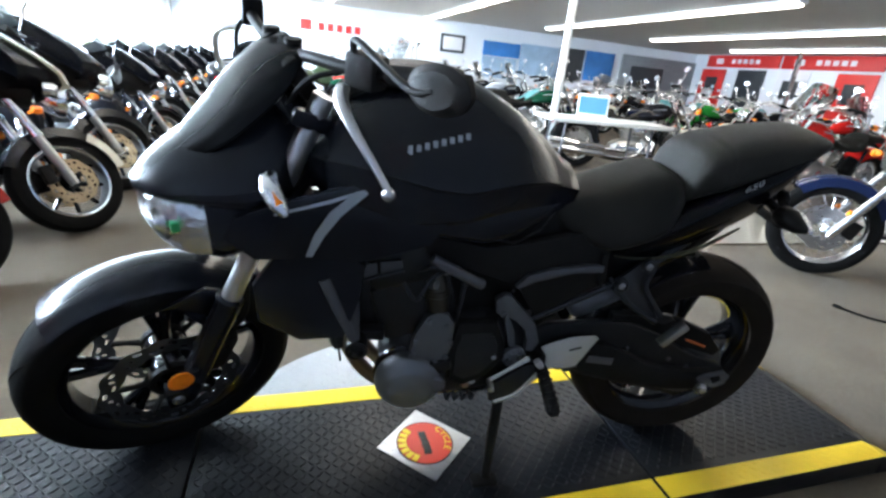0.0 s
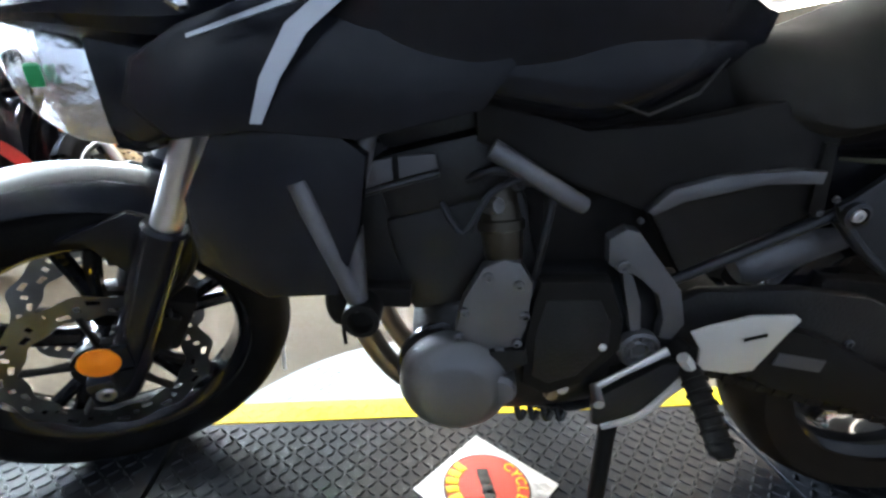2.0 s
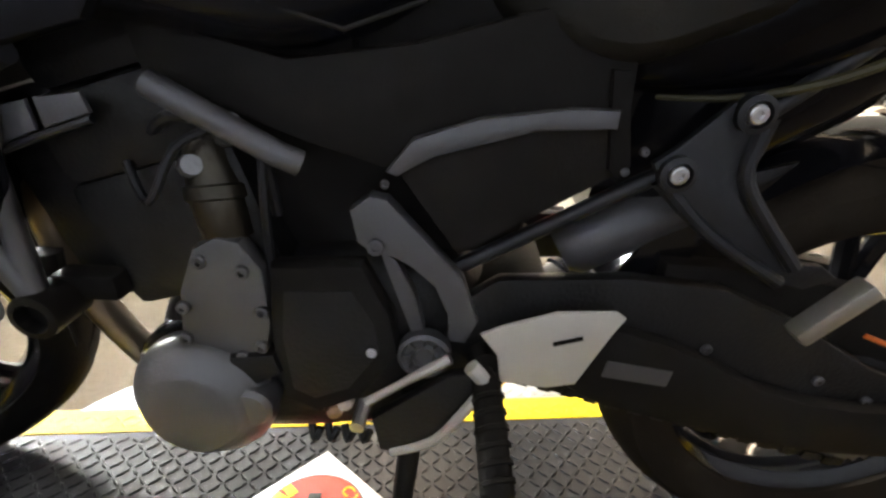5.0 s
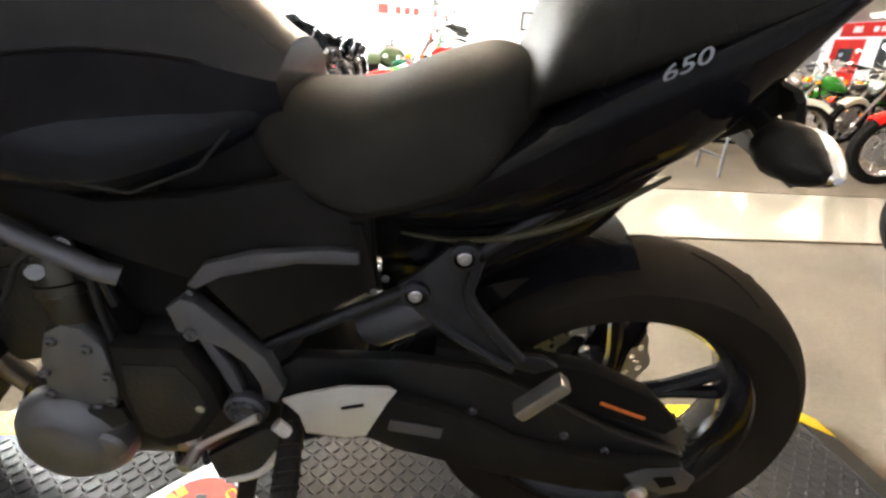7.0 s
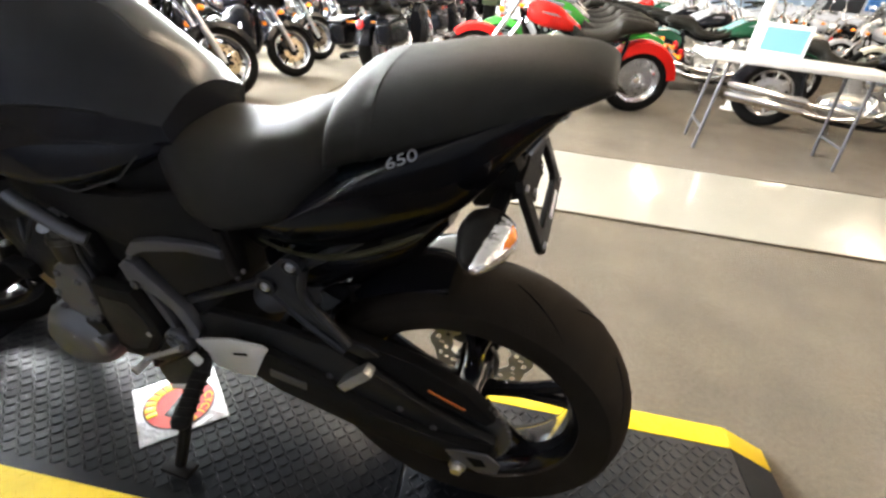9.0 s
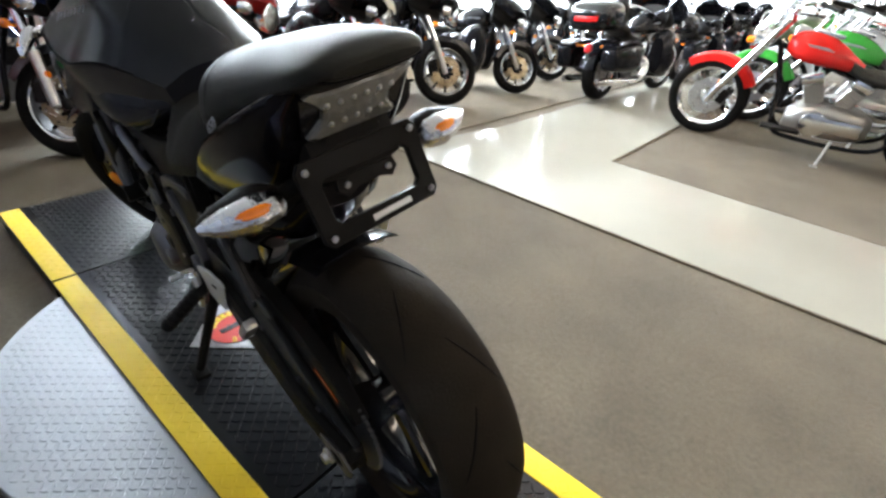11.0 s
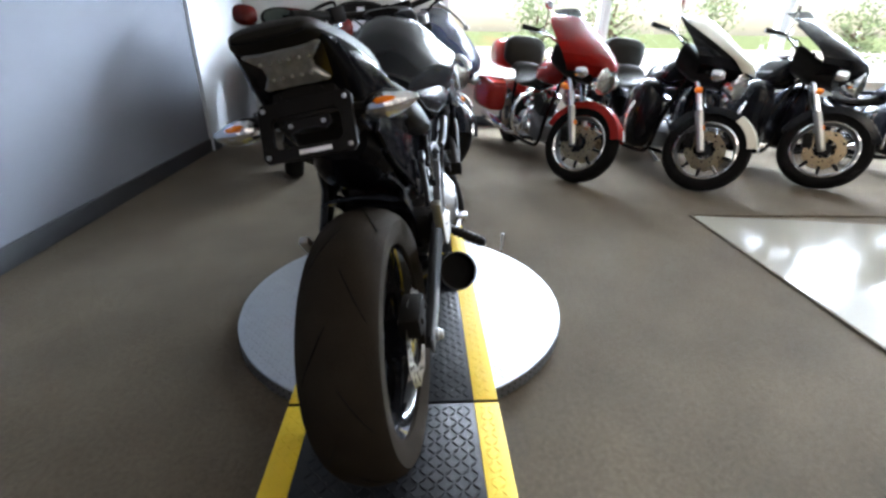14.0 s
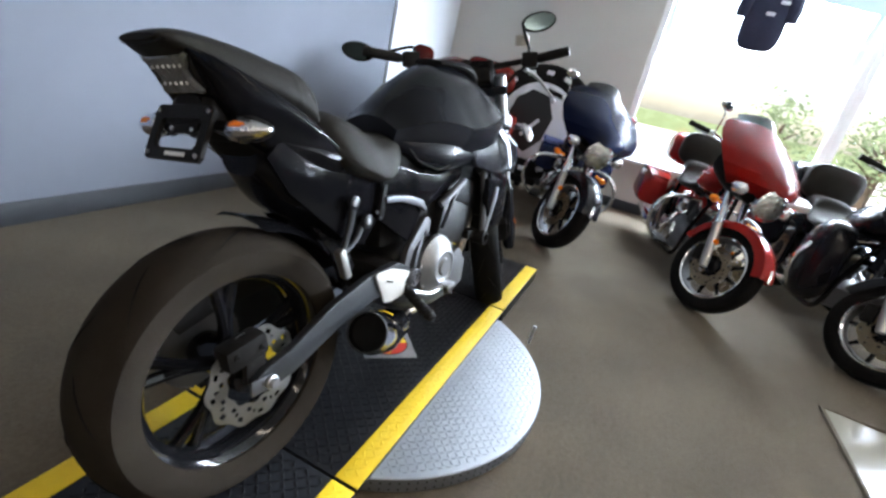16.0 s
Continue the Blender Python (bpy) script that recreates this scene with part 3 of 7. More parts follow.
# wheels
bm = B(); tyre_mesh(bm, FA, 0.297, 0.124, 0.220); fw = sp("front_tyre", bm, M_RUB, "black sport tyre")
bm = B(); grooves(bm, FA, 0.297, 0.122); sp("tread_groove", bm, M_BLKP, "", fw)
bm = B(); rim_mesh(bm, FA, 0.222, 0.115, 5, 0.06); sp("front_rim", bm, M_BLKG, "gloss black cast wheel with five double spokes")
for s in (-1, 1):
    bm = B(); petal_disc(bm, (FA[0], s * 0.072, FA[2]), 0.150, 0.108); sp("brake_disc", bm, M_DISCD, "wave-edged drilled steel brake disc")
    bm = B()
    lathe(bm, [(0.036, s * 0.052), (0.052, s * 0.058), (0.052, s * 0.072), (0.036, s * 0.072)], (FA[0], 0, FA[2]), (0, 1, 0), 30)
    for k in range(5):
        a = 2 * math.pi * (k + 0.3) / 5
        tube(bm, [(FA[0] + r_ * math.cos(a), s * y_, FA[2] + r_ * math.sin(a)) for r_, y_ in ((0.046, 0.064), (0.08, 0.070), (0.113, 0.072))], [0.012, 0.0075, 0.009], 8, False, 0.5)
    sp("disc_carrier", bm, M_BLKP)
    bm = B()
    box(bm, (-1.305, s * 0.078, 0.385), (0.06, 0.05, 0.105), 0.012, Matrix.Rotation(radians(28), 4, 'Y'))
    box(bm, (-1.315, s * 0.108, 0.385), (0.04, 0.016, 0.07), 0.006, Matrix.Rotation(radians(28), 4, 'Y'))
    bolt(bm, (-1.30, s * 0.105, 0.42), 0.008, 0.012, (0, s, 0))
    bolt(bm, (-1.335, s * 0.105, 0.35), 0.008, 0.012, (0, s, 0))
    sp("brake_caliper", bm, M_BLKP, "black two-piston caliper")
    ax = Vector((0.407, 0, 0.914))
    foot = Vector((-1.392, s * 0.108, 0.285))
    bm = B()
    tube(bm, [foot, foot + ax * 0.05, foot + ax * 0.20, foot + ax * 0.31, foot + ax * 0.315], [0.026, 0.030, 0.029, 0.031, 0.027], 18, False)
    box(bm, foot + Vector((-0.012, 0, 0.012)), (0.06, 0.045, 0.06), 0.012)
    box(bm, foot + ax * 0.10 + Vector((-0.032, s * 0.028, 0)), (0.055, 0.014, 0.05), 0.006)
    leg = sp("fork_leg", bm, M_BLKM, "black lower fork leg")
    bm = B(); tube(bm, [foot + ax * 0.30, foot + ax * 0.80], 0.0205, 18, False); sp("fork_tube", bm, M_STEEL, "bright steel fork tube")
    bm = B(); lathe(bm, [(0, 0), (0.027, 0), (0.027, 0.004), (0.0, 0.007)], foot + ax * 0.105 + Vector((-0.046, s * 0.032, 0)), (0, s, 0), 24, False); sp("reflector", bm, M_AMB, "round amber reflector", leg)
    bm = B(); bolt(bm, (FA[0], s * 0.125, FA[2]), 0.014, 0.01, (0, s, 0)); sp("axle_nut", bm, M_STEEL)
    bm = B(); tube(bm, [(-1.30, s * 0.09, 0.43), (-1.24, s * 0.12, 0.52), (-1.22, s * 0.11, 0.70), (-1.15, s * 0.08, 0.90)], 0.0045, 8); sp("brake_hose", bm, M_BLKP)
bm = B()
lathe(bm, [(0.293, -0.070), (0.308, -0.053), (0.316, -0.02), (0.316, 0.02), (0.308, 0.053), (0.293, 0.070), (0.304, 0.047), (0.311, 0.018), (0.311, -0.018), (0.304, -0.047)], FA, (0, 1, 0), 26, True, 232, 318)
for s in (-1, 1):
    plate(bm, [(-1.40, 0.555), (-1.31, 0.585), (-1.23, 0.54), (-1.27, 0.44), (-1.32, 0.46), (-1.37, 0.545)], s * 0.070, s * 0.082, 0.003)
sp("front_fender", bm, M_BLKM, "satin black front mudguard")
bm = B()
for z, hx in ((0.79, 0.045), (0.975, 0.04)):
    box(bm, (-1.51 + z * 0.445 - 0.02, 0, z), (hx * 2, 0.26, 0.035), 0.012, Matrix.Rotation(radians(24), 4, 'Y'))
sp("triple_clamp", bm, M_BLKM)

# headlight, screen, dash
bm = B()
loft(bm, [(-1.475, 0.812, 0.836, 0.02, 1.7, 0.1), (-1.44, 0.80, 0.868, 0.072, 1.7, 0.15), (-1.38, 0.79, 0.908, 0.118, 1.75, 0.2), (-1.31, 0.77, 0.945, 0.146, 1.8, 0.25), (-1.24, 0.76, 0.975, 0.140, 1.9, 0.25), (-1.18, 0.78, 0.985, 0.09, 2.2, 0.2)], 3)
cowl = sv(0.084, 0.0, "headlight_cowl", bm, M_BLKM, "satin black angular headlight cowl", None, 18)
bm = B()
loft(bm, [(-1.472, 0.755, 0.795, 0.02, 2.2, 0), (-1.455, 0.715, 0.825, 0.065, 2.4, 0.1), (-1.42, 0.682, 0.84, 0.098, 2.6, 0.1), (-1.375, 0.672, 0.83, 0.112, 2.8, 0.1), (-1.34, 0.68, 0.80, 0.108, 2.6, 0)])
sv(0.084, 0.0, "headlight_lens", bm, M_CLEAR, "clear faceted headlight lens", cowl)
bm = B()
loft(bm, [(-1.448, 0.725, 0.795, 0.03, 2.2, 0), (-1.415, 0.68, 0.825, 0.08, 3, 0.1), (-1.36, 0.67, 0.81, 0.098, 3, 0.1)])
for s in (-1, 1):
    lathe(bm, [(0.0, 0.02), (0.02, 0.018), (0.034, 0.0), (0.036, -0.02), (0.0, -0.02)], (-1.435, s * 0.038, 0.755), (-1, 0, 0.1), 20, False)
sv(0.084, 0.0, "lamp_reflector", bm, M_REFL, "bright silver reflector", cowl, 20)
bm = B()
loft(bm, [(-1.372, 0.665, 0.84, 0.110, 3, 0.05), (-1.34, 0.660, 0.86, 0.122, 3, 0.1), (-1.28, 0.69, 0.87, 0.124, 3, 0.1), (-1.21, 0.75, 0.88, 0.112, 3, 0.1), (-1.16, 0.79, 0.88, 0.085, 2.6, 0)])
sv(0.084, 0.0, "lower_cowl", bm, M_BLKM, "satin black lower headlight cowl", cowl)
bm = B(); box(bm, (-1.425, -0.092, 0.772), (0.016, 0.012, 0.024), 0.004); sv(0.084, 0.0, "film_tab", bm, M_GREEN, "green protective film tab", cowl)
bm = B()
loft(bm, [(-1.40, 0.865, 0.89, 0.03, 2.4, 0), (-1.34, 0.90, 0.945, 0.075, 2.6, 0.2), (-1.27, 0.955, 1.02, 0.095, 2.6, 0.25), (-1.205, 1.02, 1.07, 0.09, 2.6, 0.2), (-1.17, 1.055, 1.08, 0.065, 2.4, 0)])
sv(0.084, 0.0, "wind_deflector", bm, M_VISOR, "dark smoked meter visor")
bm = B(); box(bm, (-1.18, 0, 1.03), (0.035, 0.15, 0.085), 0.012, Matrix.Rotation(radians(-35), 4, 'Y')); sv(0.084, 0.0, "instrument_panel", bm, M_BLKP)

# handlebar, grips, levers, mirrors
bm = B()
tube(bm, [(-1.010, -0.405, 1.095), (-1.04, -0.33, 1.085), (-1.07, -0.25, 1.072), (-1.09, -0.12, 1.06), (-1.09, 0, 1.045), (-1.09, 0.10, 1.06), (-1.07, 0.19, 1.075), (-1.04, 0.25, 1.085), (-1.010, 0.308, 1.095)], 0.011, 12)
for s in (-1, 1):
    tube(bm, [(-1.09, s * 0.045, 0.97), (-1.09, s * 0.045, 1.075)], 0.016, 12)
bp("handlebar", bm, M_BLKP, "black tubular handlebar")
M_MIRROR = mat("mirror", (0.14, 0.18, 0.18), 0.03, 1.0, 0.0, 5)
for s in (-1, 1):
    bm = B()
    ky = 1.0 if s < 0 else 0.76
    tube(bm, [(-1.054, s * ky * 0.288, 1.078), (-1.050, s * ky * 0.295, 1.079), (-1.016, s * ky * 0.392, 1.094), (-1.013, s * ky * 0.400, 1.095)], [0.015, 0.0175, 0.0175, 0.014], 14, False)
    tube(bm, [(-1.012, s * ky * 0.398, 1.095), (-1.005, s * ky * 0.420, 1.098)], 0.0165, 14, False)
    bp("grip", bm, M_BLKP, "ribbed black rubber grip")
    bm = B(); box(bm, (-1.068, s * ky * 0.252, 1.075), (0.045, 0.06, 0.055), 0.010, Matrix.Rotation(radians(s * -16), 4, 'Z')); bp("switch_box", bm, M_BLKP)
    bm = B()
    tube(bm, [(-1.10, s * ky * 0.235, 1.045), (-1.125, s * ky * 0.275, 1.035), (-1.130, s * ky * 0.32, 1.01), (-1.118, s * ky * 0.368, 0.965), (-1.108, s * ky * 0.388, 0.938)], [0.012, 0.011, 0.0085, 0.0065, 0.006], 10, True, 0.6)
    lathe(bm, [(0.0, -0.011), (0.006, -0.0095), (0.0105, -0.004), (0.0115, 0.0), (0.0105, 0.004), (0.006, 0.0095), (0.0, 0.011)], (-1.107, s * ky * 0.391, 0.930), (0, 0, 1), 14, False)
    bp("clutch_lever" if s < 0 else "brake_lever", bm, M_STEEL, "bright alloy ball-end lever")
    mc = Vector((-1.085, -0.445, 1.105)) if s < 0 else Vector((-1.01, 0.205, 1.195))
    bm = B(); tube(bm, [(-1.085, s * ky * 0.245, 1.09), (-1.088, s * ky * 0.25, 1.12), tuple(mc + Vector((-0.012, -s * 0.05, -0.012))), tuple(mc + Vector((-0.010, 0, 0)))], 0.006, 8); st = bp("mirror_stalk", bm, M_BLKP)
    bm = B()
    skin(bm, [[(mc.x + d, mc.y + 0.062 * k * math.cos(a), mc.z + 0.034 * k * math.sin(a) + 0.008 * math.cos(a) * s) for a in [2 * math.pi * q / 28 for q in range(28)]] for d, k in ((-0.014, 0.72), (-0.004, 1.0), (0.006, 0.97), (0.008, 0.9))])
    bp("mirror_head", bm, M_BLKP, "black oval mirror", st)
    bm = B()
    skin(bm, [[(mc.x + 0.0085 + d, mc.y + 0.054 * math.cos(a), mc.z + 0.028 * math.sin(a) + 0.008 * math.cos(a) * s) for a in [2 * math.pi * q / 28 for q in range(28)]] for d in (0.0, 0.0015)])
    bp("mirror_glass", bm, M_MIRROR, "mirror glass", st)
bm = B(); lathe(bm, [(0, 0), (0.026, 0), (0.026, 0.035), (0.022, 0.04), (0, 0.04)], (-1.10, 0.165, 1.125), (0.1, 0, 1), 20, False); bp("brake_reservoir", bm, mat("smoked_plastic", (0.42, 0.38, 0.30), 0.25, 0, 0.1, 30), "translucent brake fluid cup")
for s in (-1, 1):
    bm = B(); tube(bm, [(-1.08, s * 0.20, 1.06), (-1.12, s * 0.15, 1.03), (-1.13, s * 0.09, 0.95), (-1.09, s * 0.05, 0.86)], 0.005, 8); bp("control_cable", bm, M_BLKP, "black control cable")

# tank and body
bm = B()
TANK = np.array([(-1.04, 0.83, 0.90, 0.09), (-0.99, 0.78, 0.965, 0.15), (-0.91, 0.755, 1.005, 0.178), (-0.81, 0.75, 1.03, 0.182), (-0.71, 0.755, 1.02, 0.172), (-0.61, 0.775, 0.975, 0.148), (-0.53, 0.785, 0.92, 0.118), (-0.46, 0.79, 0.865, 0.085)])
PROF = ((0.93, 0.0), (1.00, 0.05), (1.06, 0.15), (1.105, 0.25), (1.135, 0.335), (1.14, 0.35), (1.128, 0.358), (1.122, 0.366), (1.09, 0.40), (0.93, 0.54), (0.77, 0.68), (0.715, 0.73), (0.63, 0.79), (0.53, 0.86), (0.28, 0.97), (0.10, 0.998))


def tank_at(x):
    """Bottom, top and half width of the tank at x."""
    q = np.interp(x, TANK[:, 0], np.arange(len(TANK)))
    i = min(int(q), len(TANK) - 2)
    t, n = q - i, len(TANK) - 1
    p0, p1, p2, p3 = TANK[max(i - 1, 0)], TANK[i], TANK[i + 1], TANK[min(i + 2, n)]
    v = 0.5 * (2 * p1 + (p2 - p0) * t + (2 * p0 - 5 * p1 + 4 * p2 - p3) * t * t + (3 * p1 - p0 - 3 * p2 + p3) * t ** 3)
    return v[1], v[2], v[3]


def tank_side(x):
    """Half outline of the tank at x, its crease falling to the knee and rising again."""
    zb, zt, hw_ = tank_at(x)
    fc = float(np.interp(x, (-1.04, -0.93, -0.80, -0.72, -0.62, -0.46), (0.60, 0.52, 0.36, 0.33, 0.42, 0.58)))
    out = []
    for p, f in PROF:
        g_ = f * fc / 0.35 if f < 0.35 else 1 - (1 - f) * (1 - fc) / 0.65
        out.append((x, p * hw_, zb + g_ * (zt - zb)))
    return out


rings = []
for k in range(37):
    x = -1.04 + 0.58 * k / 36
    side = tank_side(x)
    rings.append(side + [(px, -py, pz) for px, py, pz in side[::-1]])
skin(bm, rings)
tank = hp("fuel_tank", bm, M_BLKM, "satin black sculpted fuel tank", None, 22)
bm = B(); lathe(bm, [(0, 0.006), (0.026, 0.006), (0.03, 0.002), (0.034, 0.0), (0.034, -0.01), (0, -0.01)], (-0.80, 0, 1.036), (0.05, 0, 1), 28, False); hp("fuel_cap", bm, M_BLKG, "gloss black filler cap", tank)
bm = B()
loft(bm, [(-0.99, 0.945, 0.985, 0.045, 2.6, 0), (-0.93, 0.985, 1.03, 0.075, 2.8, 0.1), (-0.86, 1.01, 1.046, 0.085, 2.8, 0.1), (-0.79, 1.02, 1.046, 0.075, 2.8, 0.1), (-0.735, 1.02, 1.04, 0.05, 2.6, 0)], 4)
hp("tank_cover", bm, M_BLKP, "textured black tank top cover", tank)
bm = B()
loft(bm, [(-0.95, 0.74, 0.85, 0.150, 3, 0.05), (-0.90, 0.725, 0.87, 0.170, 3.2, 0.1), (-0.78, 0.715, 0.88, 0.177, 3.2, 0.12), (-0.67, 0.700, 0.88, 0.170, 3.2, 0.12), (-0.60, 0.712, 0.87, 0.152, 3, 0.12), (-0.53, 0.745, 0.85, 0.122, 2.8, 0.1), (-0.47, 0.775, 0.84, 0.088, 2.6, 0)], 5)
hp("tank_skirt", bm, M_BLKM, "satin black knee panels below the tank", tank)
for s in (-1, 1):
    bm = B()
    for k in range(8):
        x = -0.845 + k * 0.016
        zz = 0.915 + k * 0.0035
        yy = np.interp(zz, [q[2] for q in tank_side(x)], [q[1] for q in tank_side(x)])
        box(bm, (x, s * (yy + 0.0006), zz), (0.009, 0.002, 0.013 if k else 0.018), 0.0006, Matrix.Rotation(radians(-s * -29), 4, 'X'))
    hp("name_bars", bm, M_SILV, "silver maker's lettering as plain bars", tank) if s < 0 else bm.free()
    bm = B()
    tube(bm, [(q[0], s * (q[1] - 0.0005), q[2]) for q in [tank_side(-1.02 + 0.50 * k / 24)[6] for k in range(25)]], 0.0028, 6)
    hp("tank_seam", bm, M_RUB, "dark seam along the tank crease", tank)
    bm = B()
    tube(bm, [(-0.80, s * 0.181, 0.80), (-0.704, s * 0.174, 0.760), (-0.664, s * 0.169, 0.742), (-0.604, s * 0.153, 0.724), (-0.541, s * 0.127, 0.747), (-0.51, s * 0.110, 0.785)], 0.0020, 6, False)
    hp("panel_seam", bm, M_SEAM, "seam of the knee panel, its highlight put into a lighter grey")
    # side cover behind the engine
    bm = B()
    plate(bm, [(-0.80, 0.735), (-0.66, 0.70), (-0.55, 0.715), (-0.44, 0.745), (-0.36, 0.715), (-0.355, 0.61), (-0.505, 0.515), (-0.565, 0.60), (-0.66, 0.63), (-0.79, 0.68)], s * 0.105, s * 0.132, 0.008, lambda x, z: 0.0)
    # right twin's darker gloss black paints in how little light it returns
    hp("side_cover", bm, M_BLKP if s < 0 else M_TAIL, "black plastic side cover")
    bm = B()
    plate(bm, [(-0.383, 0.70), (-0.368, 0.70), (-0.352, 0.618), (-0.362, 0.606), (-0.372, 0.614)], s * 0.128, s * 0.139, 0.003)
    hp("cover_strut", bm, M_BLKP, "narrow rear edge of the cover")
    for p in ((-0.357, 0.613), (-0.343, 0.632), (-0.577, 0.592)):
        bm = B(); bolt(bm, (p[0], s * 0.136, p[1]), 0.0042, 0.005, (0, s, 0)); hp("cover_screw", bm, M_ENGG)
    # upper shroud with silver flashes
    bow = lambda x, z: s * (-0.30 * max(0.0, -x - 1.05) - 0.10 * max(0.0, x + 0.95) - 0.25 * max(0.0, z - 0.80))
    bm = B()
    plate(bm, [(-1.19, 0.71), (-1.165, 0.76), (-1.10, 0.795), (-0.99, 0.835), (-0.90, 0.865), (-0.82, 0.86), (-0.74, 0.80), (-0.79, 0.725), (-0.92, 0.690), (-1.03, 0.695), (-1.13, 0.675)], s * 0.180, s * 0.203, 0.010, bow)
    sh = hp("radiator_shroud", bm, M_BLKM, "satin black shroud with silver flash")
    bm = B()
    plate(bm, [(-0.905, 0.846), (-0.94, 0.838), (-0.985, 0.80), (-1.015, 0.75), (-1.030, 0.705), (-1.018, 0.705), (-0.995, 0.75), (-0.965, 0.793), (-0.925, 0.828)], s * 0.2035, s * 0.2055, 0.0, bow)
    plate(bm, [(-0.905, 0.848), (-0.99, 0.820), (-1.085, 0.786), (-1.085, 0.782), (-0.99, 0.814), (-0.91, 0.840)], s * 0.2035, s * 0.2055, 0.0, bow)
    hp("silver_flash", bm, M_SILV, "silver chevron graphic", sh)
    bm = B()
    plate(bm, [(-1.09, 0.69), (-1.145, 0.60), (-1.14, 0.51), (-1.05, 0.475), (-0.955, 0.485), (-0.925, 0.58), (-0.915, 0.67), (-0.95, 0.695)], s * 0.150, s * 0.178, 0.010, lambda x, z: s * -0.25 * max(0.0, -x - 1.05))
    # darker black on the right puts that side's deeper shade into the colour
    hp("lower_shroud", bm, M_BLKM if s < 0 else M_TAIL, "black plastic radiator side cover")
    # turn signal on the shroud
    bm = B()
    tube(bm, [(-1.09, s * 0.18, 0.855), (-1.085, s * 0.205, 0.85)], 0.012, 10, False)
    tube(bm, [(-1.094, s * 0.203, 0.862), (-1.083, s * 0.222, 0.845), (-1.068, s * 0.24, 0.825), (-1.055, s * 0.250, 0.808)], [0.010, 0.019, 0.017, 0.005], 12, True, 0.75)
    tsg = hp("turn_signal", bm, M_REFL, "clear-lens turn signal")
    bm = B(); tube(bm, [(-1.08, s * 0.232, 0.842), (-1.066, s * 0.246, 0.826)], 0.009, 10, False); hp("bulb", bm, M_AMB, "amber bulb", tsg)

M_HEEL = mat("pale_alloy", (0.52, 0.50, 0.46), 0.45, 0.35, 0.06, 30, 0.05, 200)
# frame
for s in (-1, 1):
    bm = B()
    tube(bm, [(-0.998, s * 0.168, 0.632), (-0.985, s * 0.172, 0.60), (-0.93, s * 0.168, 0.465)], 0.0125, 14, False)
    hp("frame_tube", bm, M_GREY, "dark silver frame tube"); bm = B()
    tube(bm, [(-0.915, s * 0.150, 0.700), (-0.938, s * 0.155, 0.60), (-0.932, s * 0.165, 0.475)], 0.0115, 14, False)
    hp("frame_tube", bm, M_GREY, "dark silver frame tube"); bm = B()
    tube(bm, [(-0.775, s * 0.150, 0.678), (-0.757, s * 0.152, 0.669), (-0.672, s * 0.147, 0.620), (-0.655, s * 0.14, 0.610)], 0.0125, 14, False)
    hp("frame_tube", bm, M_GREY, "dark silver frame tube"); bm = B()
    tube(bm, [(-1.07, s * 0.05, 0.72), (-1.0, s * 0.13, 0.66), (-0.90, s * 0.14, 0.70)], 0.0125, 12, False)
    hp("frame_tube", bm, M_GREY, "dark silver frame tube")
    bm = B()
    lathe(bm, [(0.014, -0.028), (0.025, -0.028), (0.025, 0.024), (0.017, 0.026), (0.016, 0.010), (0.0, 0.010), (0.0, -0.02)], (-0.928, s * 0.160, 0.452), (0, s, 0.0), 24, False)
    box(bm, (-0.90, s * 0.13, 0.465), (0.07, 0.03, 0.03), 0.006)
    hp("engine_mount", bm, M_BLKP, "black engine mount cup")
    bm = B()
    plate(bm, [(-0.575, 0.606), (-0.55, 0.637), (-0.49, 0.657), (-0.41, 0.668), (-0.372, 0.668), (-0.372, 0.652), (-0.44, 0.648), (-0.53, 0.622), (-0.565, 0.602)], s * 0.130, s * 0.146, 0.004)
    hp("frame_spar", bm, M_GREY, "dark silver frame spar")
    bm = B()
    tube(bm, [(-0.505, s * 0.115, 0.495), (-0.32, s * 0.115, 0.602), (-0.25, s * 0.12, 0.655), (-0.12, s * 0.10, 0.75)], 0.0085, 12, False)
    hp("subframe_tube", bm, M_ARM) if s < 0 else bm.free()
    bm = B()
    plate(bm, [(-0.612, 0.565), (-0.592, 0.580), (-0.575, 0.577), (-0.525, 0.522), (-0.498, 0.492), (-0.480, 0.440), (-0.492, 0.412), (-0.512, 0.415), (-0.512, 0.445), (-0.527, 0.482), (-0.552, 0.505), (-0.570, 0.515), (-0.592, 0.520), (-0.606, 0.530)], s * 0.118, s * 0.140, 0.004)
    plate(bm, [(-0.585, 0.522), (-0.568, 0.512), (-0.548, 0.470), (-0.538, 0.425), (-0.552, 0.420), (-0.566, 0.462)], s * 0.118, s * 0.137, 0.003)
    bolt(bm, (-0.587, s * 0.140, 0.528), 0.009, 0.006, (0, s, 0))
    hp("peg_bracket", bm, M_GREY, "dark silver footpeg bracket")
    bm = B()
    lathe(bm, [(0.012, 0.0), (0.030, 0.0), (0.030, 0.014), (0.026, 0.017), (0.022, 0.012), (0.016, 0.012), (0.013, 0.016), (0.010, 0.012), (0.0, 0.012), (0.0, 0.0)], (-0.537, s * 0.132, 0.396), (0, s, 0), 32, False)
    pc = hp("pivot_cover", bm, M_GREY, "spoked grey pivot cover")
    for k in range(8):
        a = k * math.pi / 4
        bm = B()
        box(bm, (-0.537 + 0.0192 * math.cos(a), s * 0.145, 0.396 + 0.0192 * math.sin(a)), (0.004, 0.005, 0.009), 0.001, Matrix.Rotation(-a + math.pi / 2, 4, 'Y'))
        hp("cover_spoke", bm, M_GREY, "", pc)
    bm = B()
